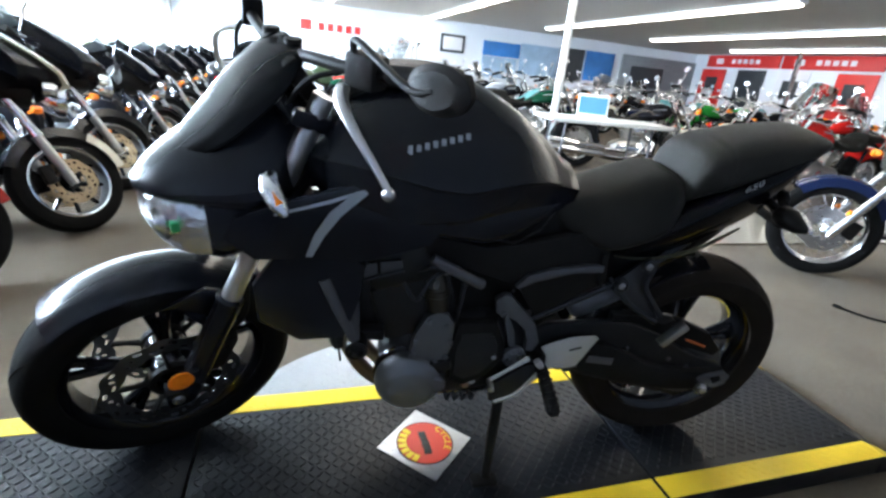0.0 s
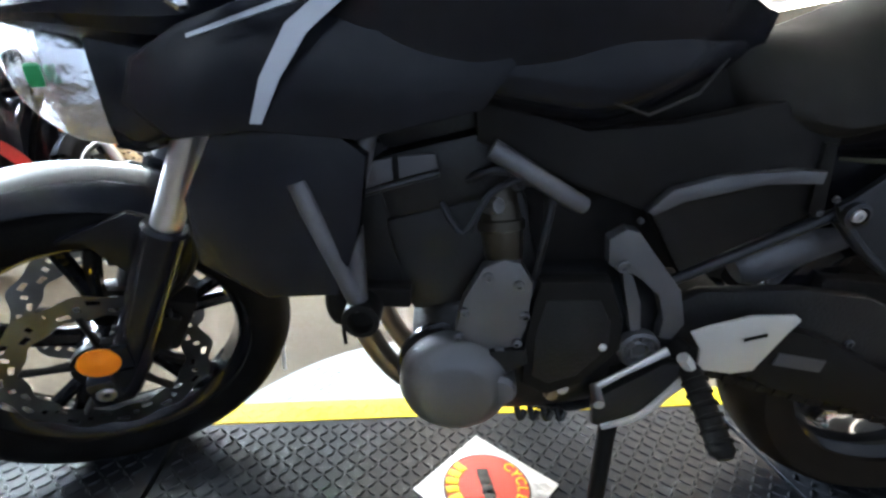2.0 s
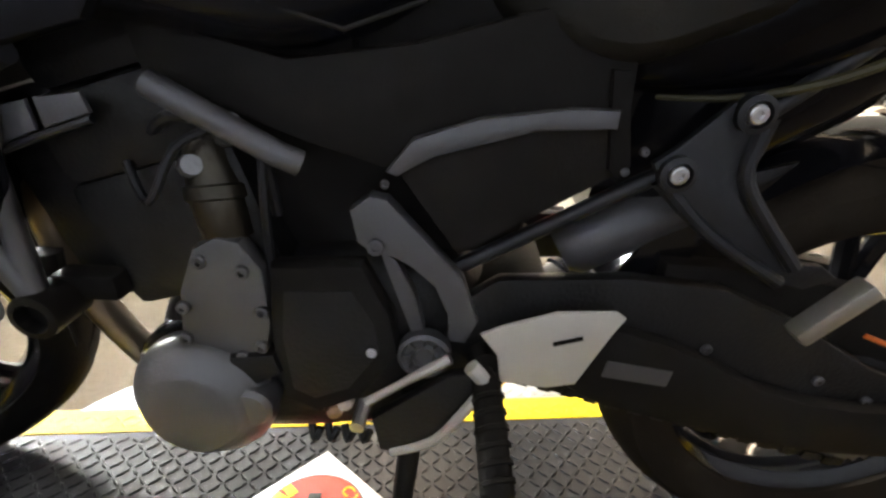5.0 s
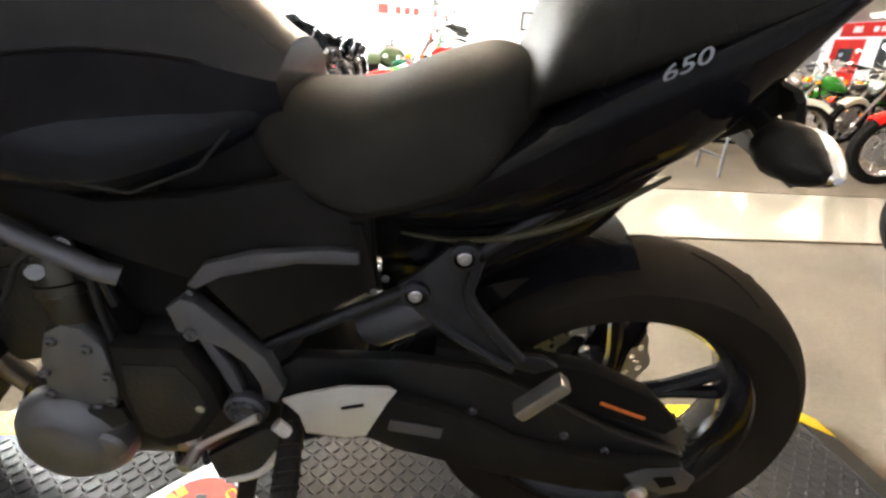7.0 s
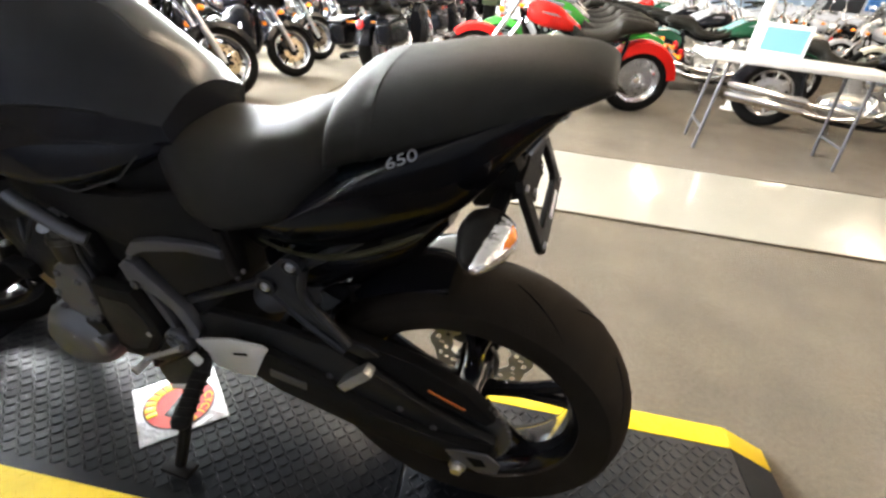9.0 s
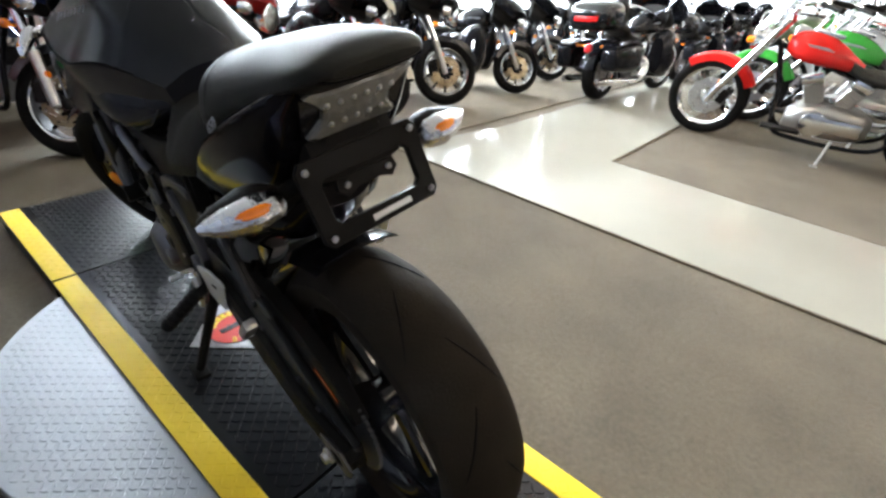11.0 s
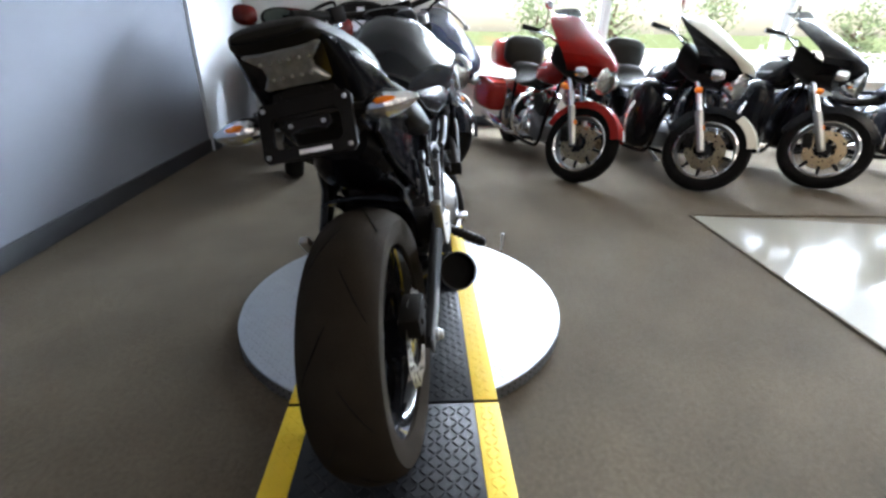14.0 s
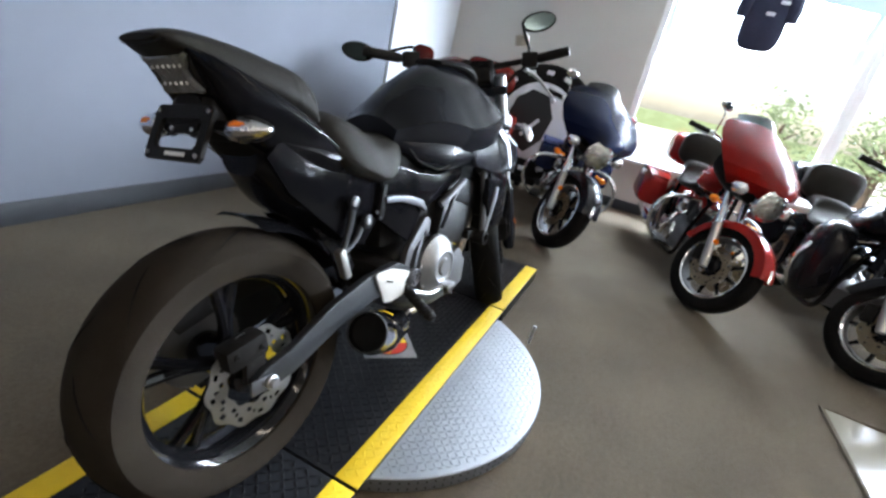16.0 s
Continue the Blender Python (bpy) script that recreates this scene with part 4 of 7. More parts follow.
    plate(bm, [(-0.478, 0.437), (-0.455, 0.448), (-0.40, 0.466), (-0.338, 0.468), (-0.327, 0.460), (-0.338, 0.44), (-0.368, 0.372), (-0.40, 0.366), (-0.452, 0.374), (-0.458, 0.41)], s * (0.147 if s < 0 else 0.156), s * (0.153 if s < 0 else 0.162), 0.003, lambda x, z: s * (-0.05 * (x + 0.40)))
    hpz = hp("heel_guard", bm, M_HEEL, "pale alloy heel guard")
    bm = B(); box(bm, (-0.385, s * (0.1535 if s < 0 else 0.1625), 0.432), (0.032, 0.002, 0.005), 0.0008, Matrix.Rotation(radians(-18), 4, 'Y')); hp("slot", bm, M_RUB, "", hpz)
    # rider peg
    bm = B()
    tube(bm, [(-0.475, s * 0.130, 0.392), (-0.470, s * 0.152, 0.392)], 0.017, 12, False)
    tube(bm, [(-0.474, s * 0.148, 0.388), (-0.468, s * 0.165, 0.380), (-0.458, s * 0.262, 0.330), (-0.457, s * 0.270, 0.326)], [0.010, 0.0165, 0.0175, 0.010], 12, False, 0.8)
    peg = hp("footpeg", bm, M_BLKP, "ribbed black rubber footpeg")
    for k in range(6):
        bm = B()
        lathe(bm, [(0.0165, -0.003), (0.0185, -0.002), (0.0185, 0.002), (0.0165, 0.003)], (-0.466 + 0.0016 * k, s * (0.180 + 0.0145 * k), 0.3722 - 0.0075 * k), (0.02, s * 0.09, -0.046), 12)
        hp("rib", bm, M_BLKP, "", peg)
    # passenger peg bracket
    bm = B()
    if s < 0:
        plate(bm, [(-0.272, 0.676), (-0.236, 0.677), (-0.242, 0.640), (-0.245, 0.620), (-0.232, 0.592), (-0.172, 0.524), (-0.140, 0.522), (-0.120, 0.508), (-0.150, 0.494), (-0.188, 0.504), (-0.268, 0.552), (-0.312, 0.590), (-0.330, 0.620), (-0.312, 0.634)], -0.132, -0.122, 0.003)
        tube(bm, [(-0.240, -0.130, 0.664), (-0.243, -0.132, 0.640), (-0.246, -0.133, 0.618), (-0.232, -0.134, 0.590), (-0.172, -0.136, 0.522)], [0.010, 0.008, 0.0075, 0.0075, 0.008], 10)
        tube(bm, [(-0.318, -0.124, 0.604), (-0.262, -0.130, 0.553), (-0.180, -0.134, 0.503)], [0.010, 0.007, 0.0075], 10)
    else:
        tube(bm, [(-0.258, 0.128, 0.665), (-0.246, 0.135, 0.62), (-0.225, 0.140, 0.575), (-0.21, 0.145, 0.55)], [0.012, 0.008, 0.0075, 0.009], 10)
        tube(bm, [(-0.305, 0.120, 0.608), (-0.27, 0.132, 0.57), (-0.215, 0.140, 0.548)], [0.010, 0.007, 0.0075], 10)
    for p in ((-0.255, 0.668), (-0.308, 0.612)):
        lathe(bm, [(0, 0), (0.017, 0), (0.017, 0.012), (0.012, 0.014), (0.010, 0.009), (0, 0.009)], (p[0], s * 0.128, p[1]), (0, s, 0), 20, False)
    pb = hp("passenger_bracket", bm, M_ARM, "dark passenger peg bracket")
    for p in ((-0.255, 0.668), (-0.308, 0.612)):
        bm = B(); bolt(bm, (p[0], s * 0.137, p[1]), 0.0085, 0.006, (0, s, 0)); hp("bracket_bolt", bm, M_STEEL, "", pb)
    bm = B(); box(bm, (-0.145, -0.168, 0.492) if s < 0 else (-0.19, 0.165, 0.535), (0.020, 0.024, 0.080), 0.006, Matrix.Rotation(radians(40 if s < 0 else 20), 4, 'Y')); hp("passenger_peg", bm, M_ALLOY, "folded alloy passenger peg")

for xs in (((-0.926, 0.652), (-0.892, 0.660), (-0.890, 0.633), (-0.928, 0.618)), ((-0.884, 0.662), (-0.840, 0.668), (-0.836, 0.650), (-0.882, 0.635))):
    bm = B(); plate(bm, list(xs), -0.146, -0.140, 0.002); hp("upper_duct_panel", bm, M_GREY, "grey panel under the tank")
bm = B()
tube(bm, [(-0.932, -0.146, 0.612), (-0.886, -0.148, 0.628), (-0.834, -0.147, 0.645)], 0.004, 8)
hp("wire_loom", bm, M_ARM, "black wiring sleeve")

# engine
bm = B()
loft(bm, [(-0.865, 0.27, 0.40, 0.10, 3.5, 0), (-0.83, 0.235, 0.45, 0.128, 4, 0), (-0.74, 0.225, 0.49, 0.135, 4, 0), (-0.62, 0.235, 0.51, 0.13, 4, 0), (-0.52, 0.27, 0.50, 0.12, 4, 0), (-0.47, 0.32, 0.46, 0.10, 3.5, 0)], 3)
eng = hp("crankcase", bm, M_ENG, "black engine crankcase")
bm = B()
mt = Matrix.Rotation(radians(-16), 4, 'Y')
box(bm, (-0.795, 0, 0.525), (0.19, 0.245, 0.15), 0.018, mt)
hp("cylinder_block", bm, M_ENG)
bm = B(); box(bm, (-0.825, 0, 0.635), (0.18, 0.25, 0.09), 0.02, mt); hp("cylinder_head", bm, M_ENG)
bm = B(); box(bm, (-0.845, 0, 0.70), (0.15, 0.23, 0.05), 0.02, mt); hp("cam_cover", bm, M_ENG); bm = B(); box(bm, (-0.91, 0, 0.55), (0.09, 0.22, 0.24), 0.02, mt); hp("oil_cooler", bm, M_ENG)
bm = B()
plate(bm, [(-0.772, 0.520), (-0.745, 0.535), (-0.722, 0.530), (-0.702, 0.500), (-0.702, 0.43), (-0.712, 0.395), (-0.745, 0.378), (-0.795, 0.395), (-0.803, 0.42), (-0.795, 0.47)], -0.150, -0.125, 0.008)
ec = hp("chain_case_cover", bm, M_ENGG, "grey cast engine side cover")
for p in ((-0.764, 0.508), (-0.722, 0.498), (-0.792, 0.452), (-0.709, 0.45), (-0.797, 0.412), (-0.715, 0.405), (-0.738, 0.39)):
    bm = B(); bolt(bm, (p[0], -0.148, p[1]), 0.0075, 0.008); hp("cover_bolt", bm, M_ENGG, "", ec)
bm = B()
lathe(bm, [(0.0, 0.012), (0.084, 0.012), (0.090, 0.008), (0.091, 0.0), (0.0, 0.0)], (-0.795, -0.116, 0.329), (0, -1, 0), 44, False)
hp("alternator_ring", bm, M_BLKG, "glossy dark rim behind the cover")
bm = B()
lathe(bm, [(0.0, 0.060), (0.050, 0.058), (0.058, 0.055), (0.078, 0.036), (0.084, 0.024), (0.085, 0.0), (0.0, 0.0)], (-0.796, -0.122, 0.322), (0, -1, 0), 44, False)
lathe(bm, [(0.0, 0.052), (0.022, 0.050), (0.027, 0.044), (0.028, 0.0), (0.0, 0.0)], (-0.735, -0.122, 0.328), (0, -1, 0), 24, False)
al = hp("alternator_cover", bm, M_ENGG, "domed grey alternator cover")
for k in range(6):
    a = radians(20 + k * 60)
    bm = B(); bolt(bm, (-0.795 + 0.079 * math.cos(a), -0.140, 0.325 + 0.079 * math.sin(a)), 0.0065, 0.006); hp("cover_bolt", bm, M_ENGG, "", al)
bm = B()
plate(bm, [(-0.695, 0.505), (-0.60, 0.510), (-0.572, 0.45), (-0.565, 0.40), (-0.61, 0.335), (-0.66, 0.31), (-0.70, 0.33), (-0.705, 0.42)], -0.152, -0.12, 0.010)
spc = hp("sprocket_cover", bm, M_BLKP, "ribbed black sprocket cover")
bm = B()
plate(bm, [(-0.682, 0.478), (-0.612, 0.482), (-0.590, 0.445), (-0.585, 0.405), (-0.622, 0.352), (-0.662, 0.335), (-0.686, 0.348), (-0.690, 0.42)], -0.1535, -0.150, 0.0015)
hp("cover_rib", bm, M_ENG, "raised inner field", spc)
bm = B(); bolt(bm, (-0.594, -0.152, 0.405), 0.006, 0.004); hp("cover_bolt", bm, M_STEEL, "", spc)
bm = B(); plate(bm, [(-0.752, 0.392), (-0.702, 0.398), (-0.696, 0.372), (-0.728, 0.352), (-0.758, 0.366)], -0.158, -0.12, 0.006); hp("case_boss", bm, M_ENG, "dark cast boss")
for p in ((-0.634, 0.312), (-0.648, 0.298)):
    bm = B(); lathe(bm, [(0.0, 0.012), (0.009, 0.010), (0.012, 0.0), (0.0, 0.0)], (p[0], -0.130, p[1]), (0.2, -1, 0.1), 10, False); hp("drain_fitting", bm, M_HEEL if p[0] > -0.64 else M_COPPER, "small pale fitting")
bm = B()
tube(bm, [(-0.742, -0.12, 0.525), (-0.748, -0.118, 0.56), (-0.755, -0.105, 0.60), (-0.76, -0.09, 0.635)], [0.026, 0.028, 0.028, 0.026], 20)
lathe(bm, [(0.029, -0.008), (0.032, -0.006), (0.032, 0.006), (0.029, 0.008)], (-0.75, -0.115, 0.57), (-0.12, 0.25, 0.96), 28)
hp("throttle_body", bm, mat("dull_brass", (0.050, 0.044, 0.034), 0.30, 0.8, 0.3, 20), "dull metal intake body")
for z, y in ((0.60, -0.13), (0.625, -0.11), (0.64, -0.13), (0.61, -0.08)):
    bm = B(); lathe(bm, [(0, -0.012), (0.010, -0.012), (0.012, 0.0), (0.010, 0.012), (0, 0.012)], (-0.765 + (z - 0.6) * 1.1, y, z), (0.5, -0.6, 0.3), 10, False); hp("hose_fitting", bm, M_COVER, "small bright steel hose fitting")
for pts, r_ in (([(-0.80, -0.12, 0.63), (-0.76, -0.14, 0.65), (-0.70, -0.13, 0.625), (-0.69, -0.12, 0.55)], 0.006), ([(-0.69, -0.135, 0.63), (-0.695, -0.138, 0.56), (-0.70, -0.13, 0.47)], 0.005), ([(-0.80, 0.12, 0.63), (-0.74, 0.14, 0.62), (-0.70, 0.13, 0.52)], 0.007), ([(-0.83, -0.125, 0.60), (-0.80, -0.15, 0.57), (-0.77, -0.14, 0.62), (-0.73, -0.13, 0.64)], 0.0045)):
    bm = B(); tube(bm, pts, r_, 8); hp("hose", bm, M_ARM, "thin black hose")
bm = B()
lathe(bm, [(0.0, 0.054), (0.026, 0.054), (0.030, 0.047), (0.048, 0.047), (0.053, 0.051), (0.072, 0.042), (0.084, 0.030), (0.096, 0.022), (0.10, 0.018), (0.10, 0.0), (0.0, 0.0)], (-0.665, 0.122, 0.405), (0, 1, 0), 44, False)
cc = hp("clutch_cover", bm, M_COVER, "silver round clutch cover")
for k in range(8):
    a = radians(10 + k * 45)
    bm = B(); bolt(bm, (-0.665 + 0.093 * math.cos(a), 0.140, 0.405 + 0.093 * math.sin(a)), 0.0065, 0.006, (0, 1, 0)); hp("cover_bolt", bm, M_STEEL, "", cc)
bm = B(); plate(bm, [(-0.84, 0.30), (-0.76, 0.27), (-0.72, 0.33), (-0.74, 0.42), (-0.80, 0.44), (-0.85, 0.38)], 0.12, 0.15, 0.008); hp("pump_cover", bm, M_ENGG)
bm = B()
mr_ = Matrix.Rotation(radians(-18), 4, 'Y')
box(bm, (-1.045, 0, 0.625), (0.035, 0.30, 0.24), 0.008, mr_)
rad = hp("radiator", bm, M_ENG, "black finned radiator")
for k in range(22):
    bm = B(); box(bm, (-1.066, 0, 0.525 + k * 0.0095), (0.006, 0.28, 0.0025), 0.0, mr_); hp("fin", bm, M_ENG, "", rad)
bm = B()
for s in (-1, 1):
    tube(bm, [(-0.90, s * 0.06, 0.60), (-0.975, s * 0.07, 0.55), (-0.965, s * 0.07, 0.42), (-0.90, s * 0.05, 0.27), (-0.80, s * 0.03, 0.20), (-0.66, 0.02, 0.185)], 0.019, 14)
hp("exhaust_header", bm, M_COPPER, "heat-tinted exhaust headers")
bm = B()
tube(bm, [(-0.68, 0.02, 0.185), (-0.60, 0.03, 0.18), (-0.50, 0.06, 0.19), (-0.42, 0.115, 0.240), (-0.345, 0.155, 0.285), (-0.298, 0.175, 0.313)], [0.03, 0.062, 0.066, 0.064, 0.062, 0.058], 20, True, 0.9)
mf = hp("muffler", bm, M_BLKG, "short black underslung muffler")
bm = B(); lathe(bm, [(0.060, -0.050), (0.0545, 0.0), (0.0540, 0.006), (0.050, 0.006), (0.047, -0.036)], (-0.263, 0.191, 0.334), (0.80, 0.36, 0.48), 36); hp("muffler_end", bm, M_TAIL, "glossy black muffler end", mf)
bm = B(); lathe(bm, [(0.0535, 0.004), (0.0548, 0.006), (0.0535, 0.009), (0.0498, 0.009), (0.0498, 0.005)], (-0.263, 0.191, 0.334), (0.80, 0.36, 0.48), 36); hp("muffler_tip", bm, M_ENG, "thin dark rim", mf)
bm = B(); lathe(bm, [(0.0, -0.034), (0.0475, -0.034), (0.0475, -0.030), (0.0, -0.030)], (-0.263, 0.191, 0.334), (0.80, 0.36, 0.48), 28, False); hp("outlet", bm, M_RUB, "dark outlet", mf)
bm = B(); lathe(bm, [(0.064, -0.005), (0.067, 0.0), (0.064, 0.005)], (-0.385, 0.135, 0.262), (0.80, 0.36, 0.48), 10, True, 240, 278); hp("muffler_band", bm, M_YEL, "yellow band", mf)

# swingarm, chain, rear wheel
bm = B(); tyre_mesh(bm, RA, 0.312, 0.162, 0.222); rt = hp("rear_tyre", bm, M_RUBG, "wide scuffed black sport tyre")
bm = B(); grooves(bm, RA, 0.312, 0.162, 9); hp("tread_groove", bm, M_RUB, "", rt)
bm = B(); rim_mesh(bm, RA, 0.222, 0.150, 5, 0.085); hp("rear_rim", bm, M_BLKG, "gloss black cast wheel with five double spokes")
bm = B(); petal_disc(bm, (RA[0], 0.106, RA[2]), 0.114, 0.066, 10); hp("rear_brake_disc", bm, M_DISC, "wave-edged drilled steel brake disc")
bm = B(); box(bm, (0.05, 0.112, 0.392), (0.10, 0.052, 0.055), 0.014, Matrix.Rotation(radians(10), 4, 'Y')); box(bm, (0.03, 0.124, 0.35), (0.05, 0.018, 0.07), 0.006); bolt(bm, (0.08, 0.136, 0.395), 0.007, 0.006, (0, 1, 0)); bolt(bm, (0.02, 0.136, 0.395), 0.007, 0.006, (0, 1, 0)); hp("rear_caliper", bm, M_BLKP, "black rear caliper")
bm = B()
N = 46
ring0 = []
for k in range(N * 2):
    a = math.pi * k / N
    r = 0.106 if k % 2 else 0.099
    ring0.append((r * math.cos(a), r * math.sin(a)))
plate(bm, [(RA[0] + x, RA[2] + z) for x, z in ring0], -0.092, -0.086, 0.0)
hp("rear_sprocket", bm, M_ENGG, "toothed steel rear sprocket")
# chain: plates joined along both runs
run = [(-0.515, 0.435), (0.03, 0.417)], [(-0.515, 0.352), (0.03, 0.206)]
for (xa, za), (xb, zb) in run:
    n = 36
    bm = B()
    ang = math.atan2(zb - za, xb - xa)
    for k in range(n):
        t = (k + 0.5) / n
        for dy in (-0.095, -0.083):
            box(bm, (xa + (xb - xa) * t, dy + (0.002 if k % 2 else -0.002), za + (zb - za) * t), (0.017, 0.002, 0.012), 0.0, Matrix.Rotation(-ang, 4, 'Y'))
        if k % 2 == 0:
            box(bm, (xa + (xb - xa) * t, -0.089, za + (zb - za) * t), (0.008, 0.014, 0.008), 0.0)
    hp("drive_chain", bm, M_ENG, "oily drive chain")
for s in (-1, 1):
    bm = B()
    if s < 0:
        plate(bm, [(-0.50, 0.455), (-0.46, 0.485), (-0.32, 0.494), (-0.22, 0.485), (-0.12, 0.442), (-0.03, 0.390), (0.05, 0.360), (0.095, 0.345), (0.10, 0.290), (0.04, 0.275), (-0.06, 0.278), (-0.165, 0.295), (-0.33, 0.339), (-0.47, 0.36), (-0.52, 0.40)], -0.124, -0.104, 0.006)
        hp("swingarm_web", bm, M_ENG, "black swingarm web")
        bm = B()
        plate(bm, [(-0.40, 0.445), (-0.33, 0.440), (-0.27, 0.424), (-0.214, 0.398), (-0.161, 0.370), (-0.10, 0.352), (-0.04, 0.344), (0.03, 0.342), (0.09, 0.345), (0.102, 0.325), (0.095, 0.290), (0.03, 0.270), (-0.06, 0.272), (-0.165, 0.290), (-0.33, 0.332), (-0.40, 0.37)], -0.143, -0.110, 0.012)
    else:
        plate(bm, [(-0.50, 0.445), (-0.44, 0.470), (-0.31, 0.462), (-0.18, 0.425), (-0.05, 0.362), (0.02, 0.345), (0.045, 0.330), (0.045, 0.298), (0.02, 0.285), (-0.06, 0.300), (-0.2, 0.355), (-0.34, 0.388), (-0.48, 0.380)], 0.126, 0.150, 0.008)
    sa = hp("swingarm", bm, M_BLKP if s < 0 else M_ARM, "black swingarm beam")
    bm = B()
    lathe(bm, [(0.0, 0.018), (0.010, 0.018), (0.012, 0.010), (0.016, 0.008), (0.016, 0.0), (0.0, 0.0)], (0.036 if s < 0 else 0.010, s * (0.143 if s < 0 else 0.151), 0.284 if s < 0 else 0.312), (0, s, 0), 18, False)
    hp("axle_nut", bm, M_STEEL, "bright axle nut", sa)
    bm = B()
    if s < 0:
        for p in ((-0.222, 0.409), (-0.085, 0.372), (-0.02, 0.345)):
            bolt(bm, (p[0], -0.123, p[1]), 0.0065, 0.006)
            hp("arm_bolt", bm, M_GREY, "", sa)
            bm = B()
        box(bm, (-0.300, -0.1440, 0.385), (0.075, 0.003, 0.022), 0.002, Matrix.Rotation(radians(8), 4, 'Y'))
        hp("arm_label", bm, M_GREY, "grey label plate", sa)
        bm = B()
    if s < 0:
        plate(bm, [(0.010, 0.320), (0.035, 0.335), (0.085, 0.345), (0.112, 0.325), (0.108, 0.295), (0.075, 0.282), (0.030, 0.296)], -0.147, -0.142, 0.002)
        hp("chain_adjuster", bm, M_GREY, "dull grey adjuster plate", sa)
        bm = B()
        plate(bm, [(0.050, 0.322), (0.078, 0.328), (0.088, 0.312), (0.068, 0.300)], -0.1485, -0.1468, 0.0)
        hp("adjuster_slot", bm, M_RUB, "", sa)
    else:
        box(bm, (0.034, 0.148, 0.312), (0.05, 0.008, 0.036), 0.006)
        hp("chain_adjuster", bm, M_GREY, "", sa)
bm = B(); box(bm, (-0.44, 0, 0.42), (0.10, 0.23, 0.09), 0.03); hp("swingarm_bridge", bm, M_BLKP)
bm = B()
plate(bm, [(-0.28, 0.505), (-0.18, 0.500), (-0.06, 0.480), (0.03, 0.440), (0.085, 0.385), (0.07, 0.365), (-0.02, 0.392), (-0.28, 0.43)], -0.106, -0.078, 0.004)
hp("chain_guard", bm, M_BLKP, "black chain guard")
bm = B(); box(bm, (-0.005, -0.1075, 0.412), (0.075, 0.002, 0.006), 0.0006, Matrix.Rotation(radians(20), 4, 'Y')); hp("warning_stripe", bm, mat("orange_label", (0.65, 0.14, 0.03), 0.4), "orange label strip")
bm = B()
lathe(bm, [(0.322, -0.085), (0.336, -0.06), (0.342, 0.0), (0.336, 0.06), (0.322, 0.085), (0.330, 0.055), (0.336, 0.0), (0.330, -0.055)], RA, (0, 1, 0), 18, True, 196, 262)
for s in (-1, 1):
    plate(bm, [(-0.30, 0.44), (-0.325, 0.475), (-0.285, 0.545), (-0.215, 0.60), (-0.165, 0.615), (-0.235, 0.53), (-0.265, 0.45)], s * 0.078, s * 0.086, 0.003)
hp("rear_hugger", bm, M_BLKG, "glossy black rear hugger")
bm = B()
tube(bm, [(-0.385, -0.055, 0.492), (-0.372, -0.055, 0.50), (-0.255, -0.055, 0.566), (-0.24, -0.055, 0.575)], [0.028, 0.037, 0.037, 0.028], 20, False)
hp("rear_shock", bm, M_GREY, "dark grey rear shock body")

# seats and tail
bm = B()
loft(bm, [(-0.512, 0.770, 0.832, 0.072, 2.6, 0.1), (-0.47, 0.722, 0.820, 0.105, 3.0, 0.15), (-0.42, 0.705, 0.818, 0.130, 3.2, 0.22), (-0.366, 0.696, 0.826, 0.140, 3.4, 0.26), (-0.30, 0.716, 0.855, 0.142, 3.4, 0.26), (-0.235, 0.742, 0.874, 0.128, 3.4, 0.22), (-0.190, 0.795, 0.866, 0.09, 3.0, 0.1)], 5)
hp("rider_seat", bm, M_SEAT, "black vinyl rider seat")
bm = B()
loft(bm, [(-0.205, 0.812, 0.862, 0.085, 2.8, 0.1), (-0.188, 0.825, 0.925, 0.100, 2.8, 0.12), (-0.155, 0.845, 0.952, 0.106, 3.0, 0.15), (-0.10, 0.870, 0.968, 0.106, 3.0, 0.2), (-0.03, 0.898, 0.985, 0.100, 3.0, 0.2), (0.045, 0.930, 0.997, 0.090, 2.8, 0.2), (0.095, 0.955, 0.997, 0.080, 2.8, 0.1), (0.120, 0.968, 0.991, 0.066, 2.8, 0), (0.130, 0.974, 0.985, 0.055, 2.6, 0)], 5)
pseat = hp("passenger_seat", bm, M_SEAT, "black vinyl passenger seat with a strap line")
bm = B()
skin(bm, [sup(0, (zb + zt) / 2, hw_, (zt - zb) / 2, 3.0, 28, 0.17, x) for x, zb, zt, hw_ in ((-0.146, 0.852, 0.9535, 0.104), (-0.141, 0.850, 0.9575, 0.1072), (-0.123, 0.857, 0.9630, 0.1072), (-0.118, 0.862, 0.9610, 0.104))])
hp("seat_strap", bm, M_SEAT, "flat black strap", pseat)
bm = B()
loft(bm, [(-0.40, 0.678, 0.722, 0.070, 3, 0), (-0.34, 0.676, 0.738, 0.104, 3.5, -0.12), (-0.27, 0.678, 0.770, 0.121, 4, -0.16), (-0.20, 0.690, 0.818, 0.124, 5, -0.18), (-0.14, 0.716, 0.862, 0.123, 5.5, -0.18), (-0.07, 0.763, 0.902, 0.119, 5.5, -0.16), (-0.015, 0.806, 0.930, 0.112, 5.5, -0.14), (0.03, 0.868, 0.952, 0.101, 5, -0.12), (0.065, 0.925, 0.968, 0.089, 4.5, -0.05), (0.100, 0.964, 0.981, 0.078, 3, 0), (0.124, 0.969, 0.982, 0.062, 2.6, 0)], 5)
tl = hp("tail_cowl", bm, M_TAIL, "glossy black pointed tail cowl")
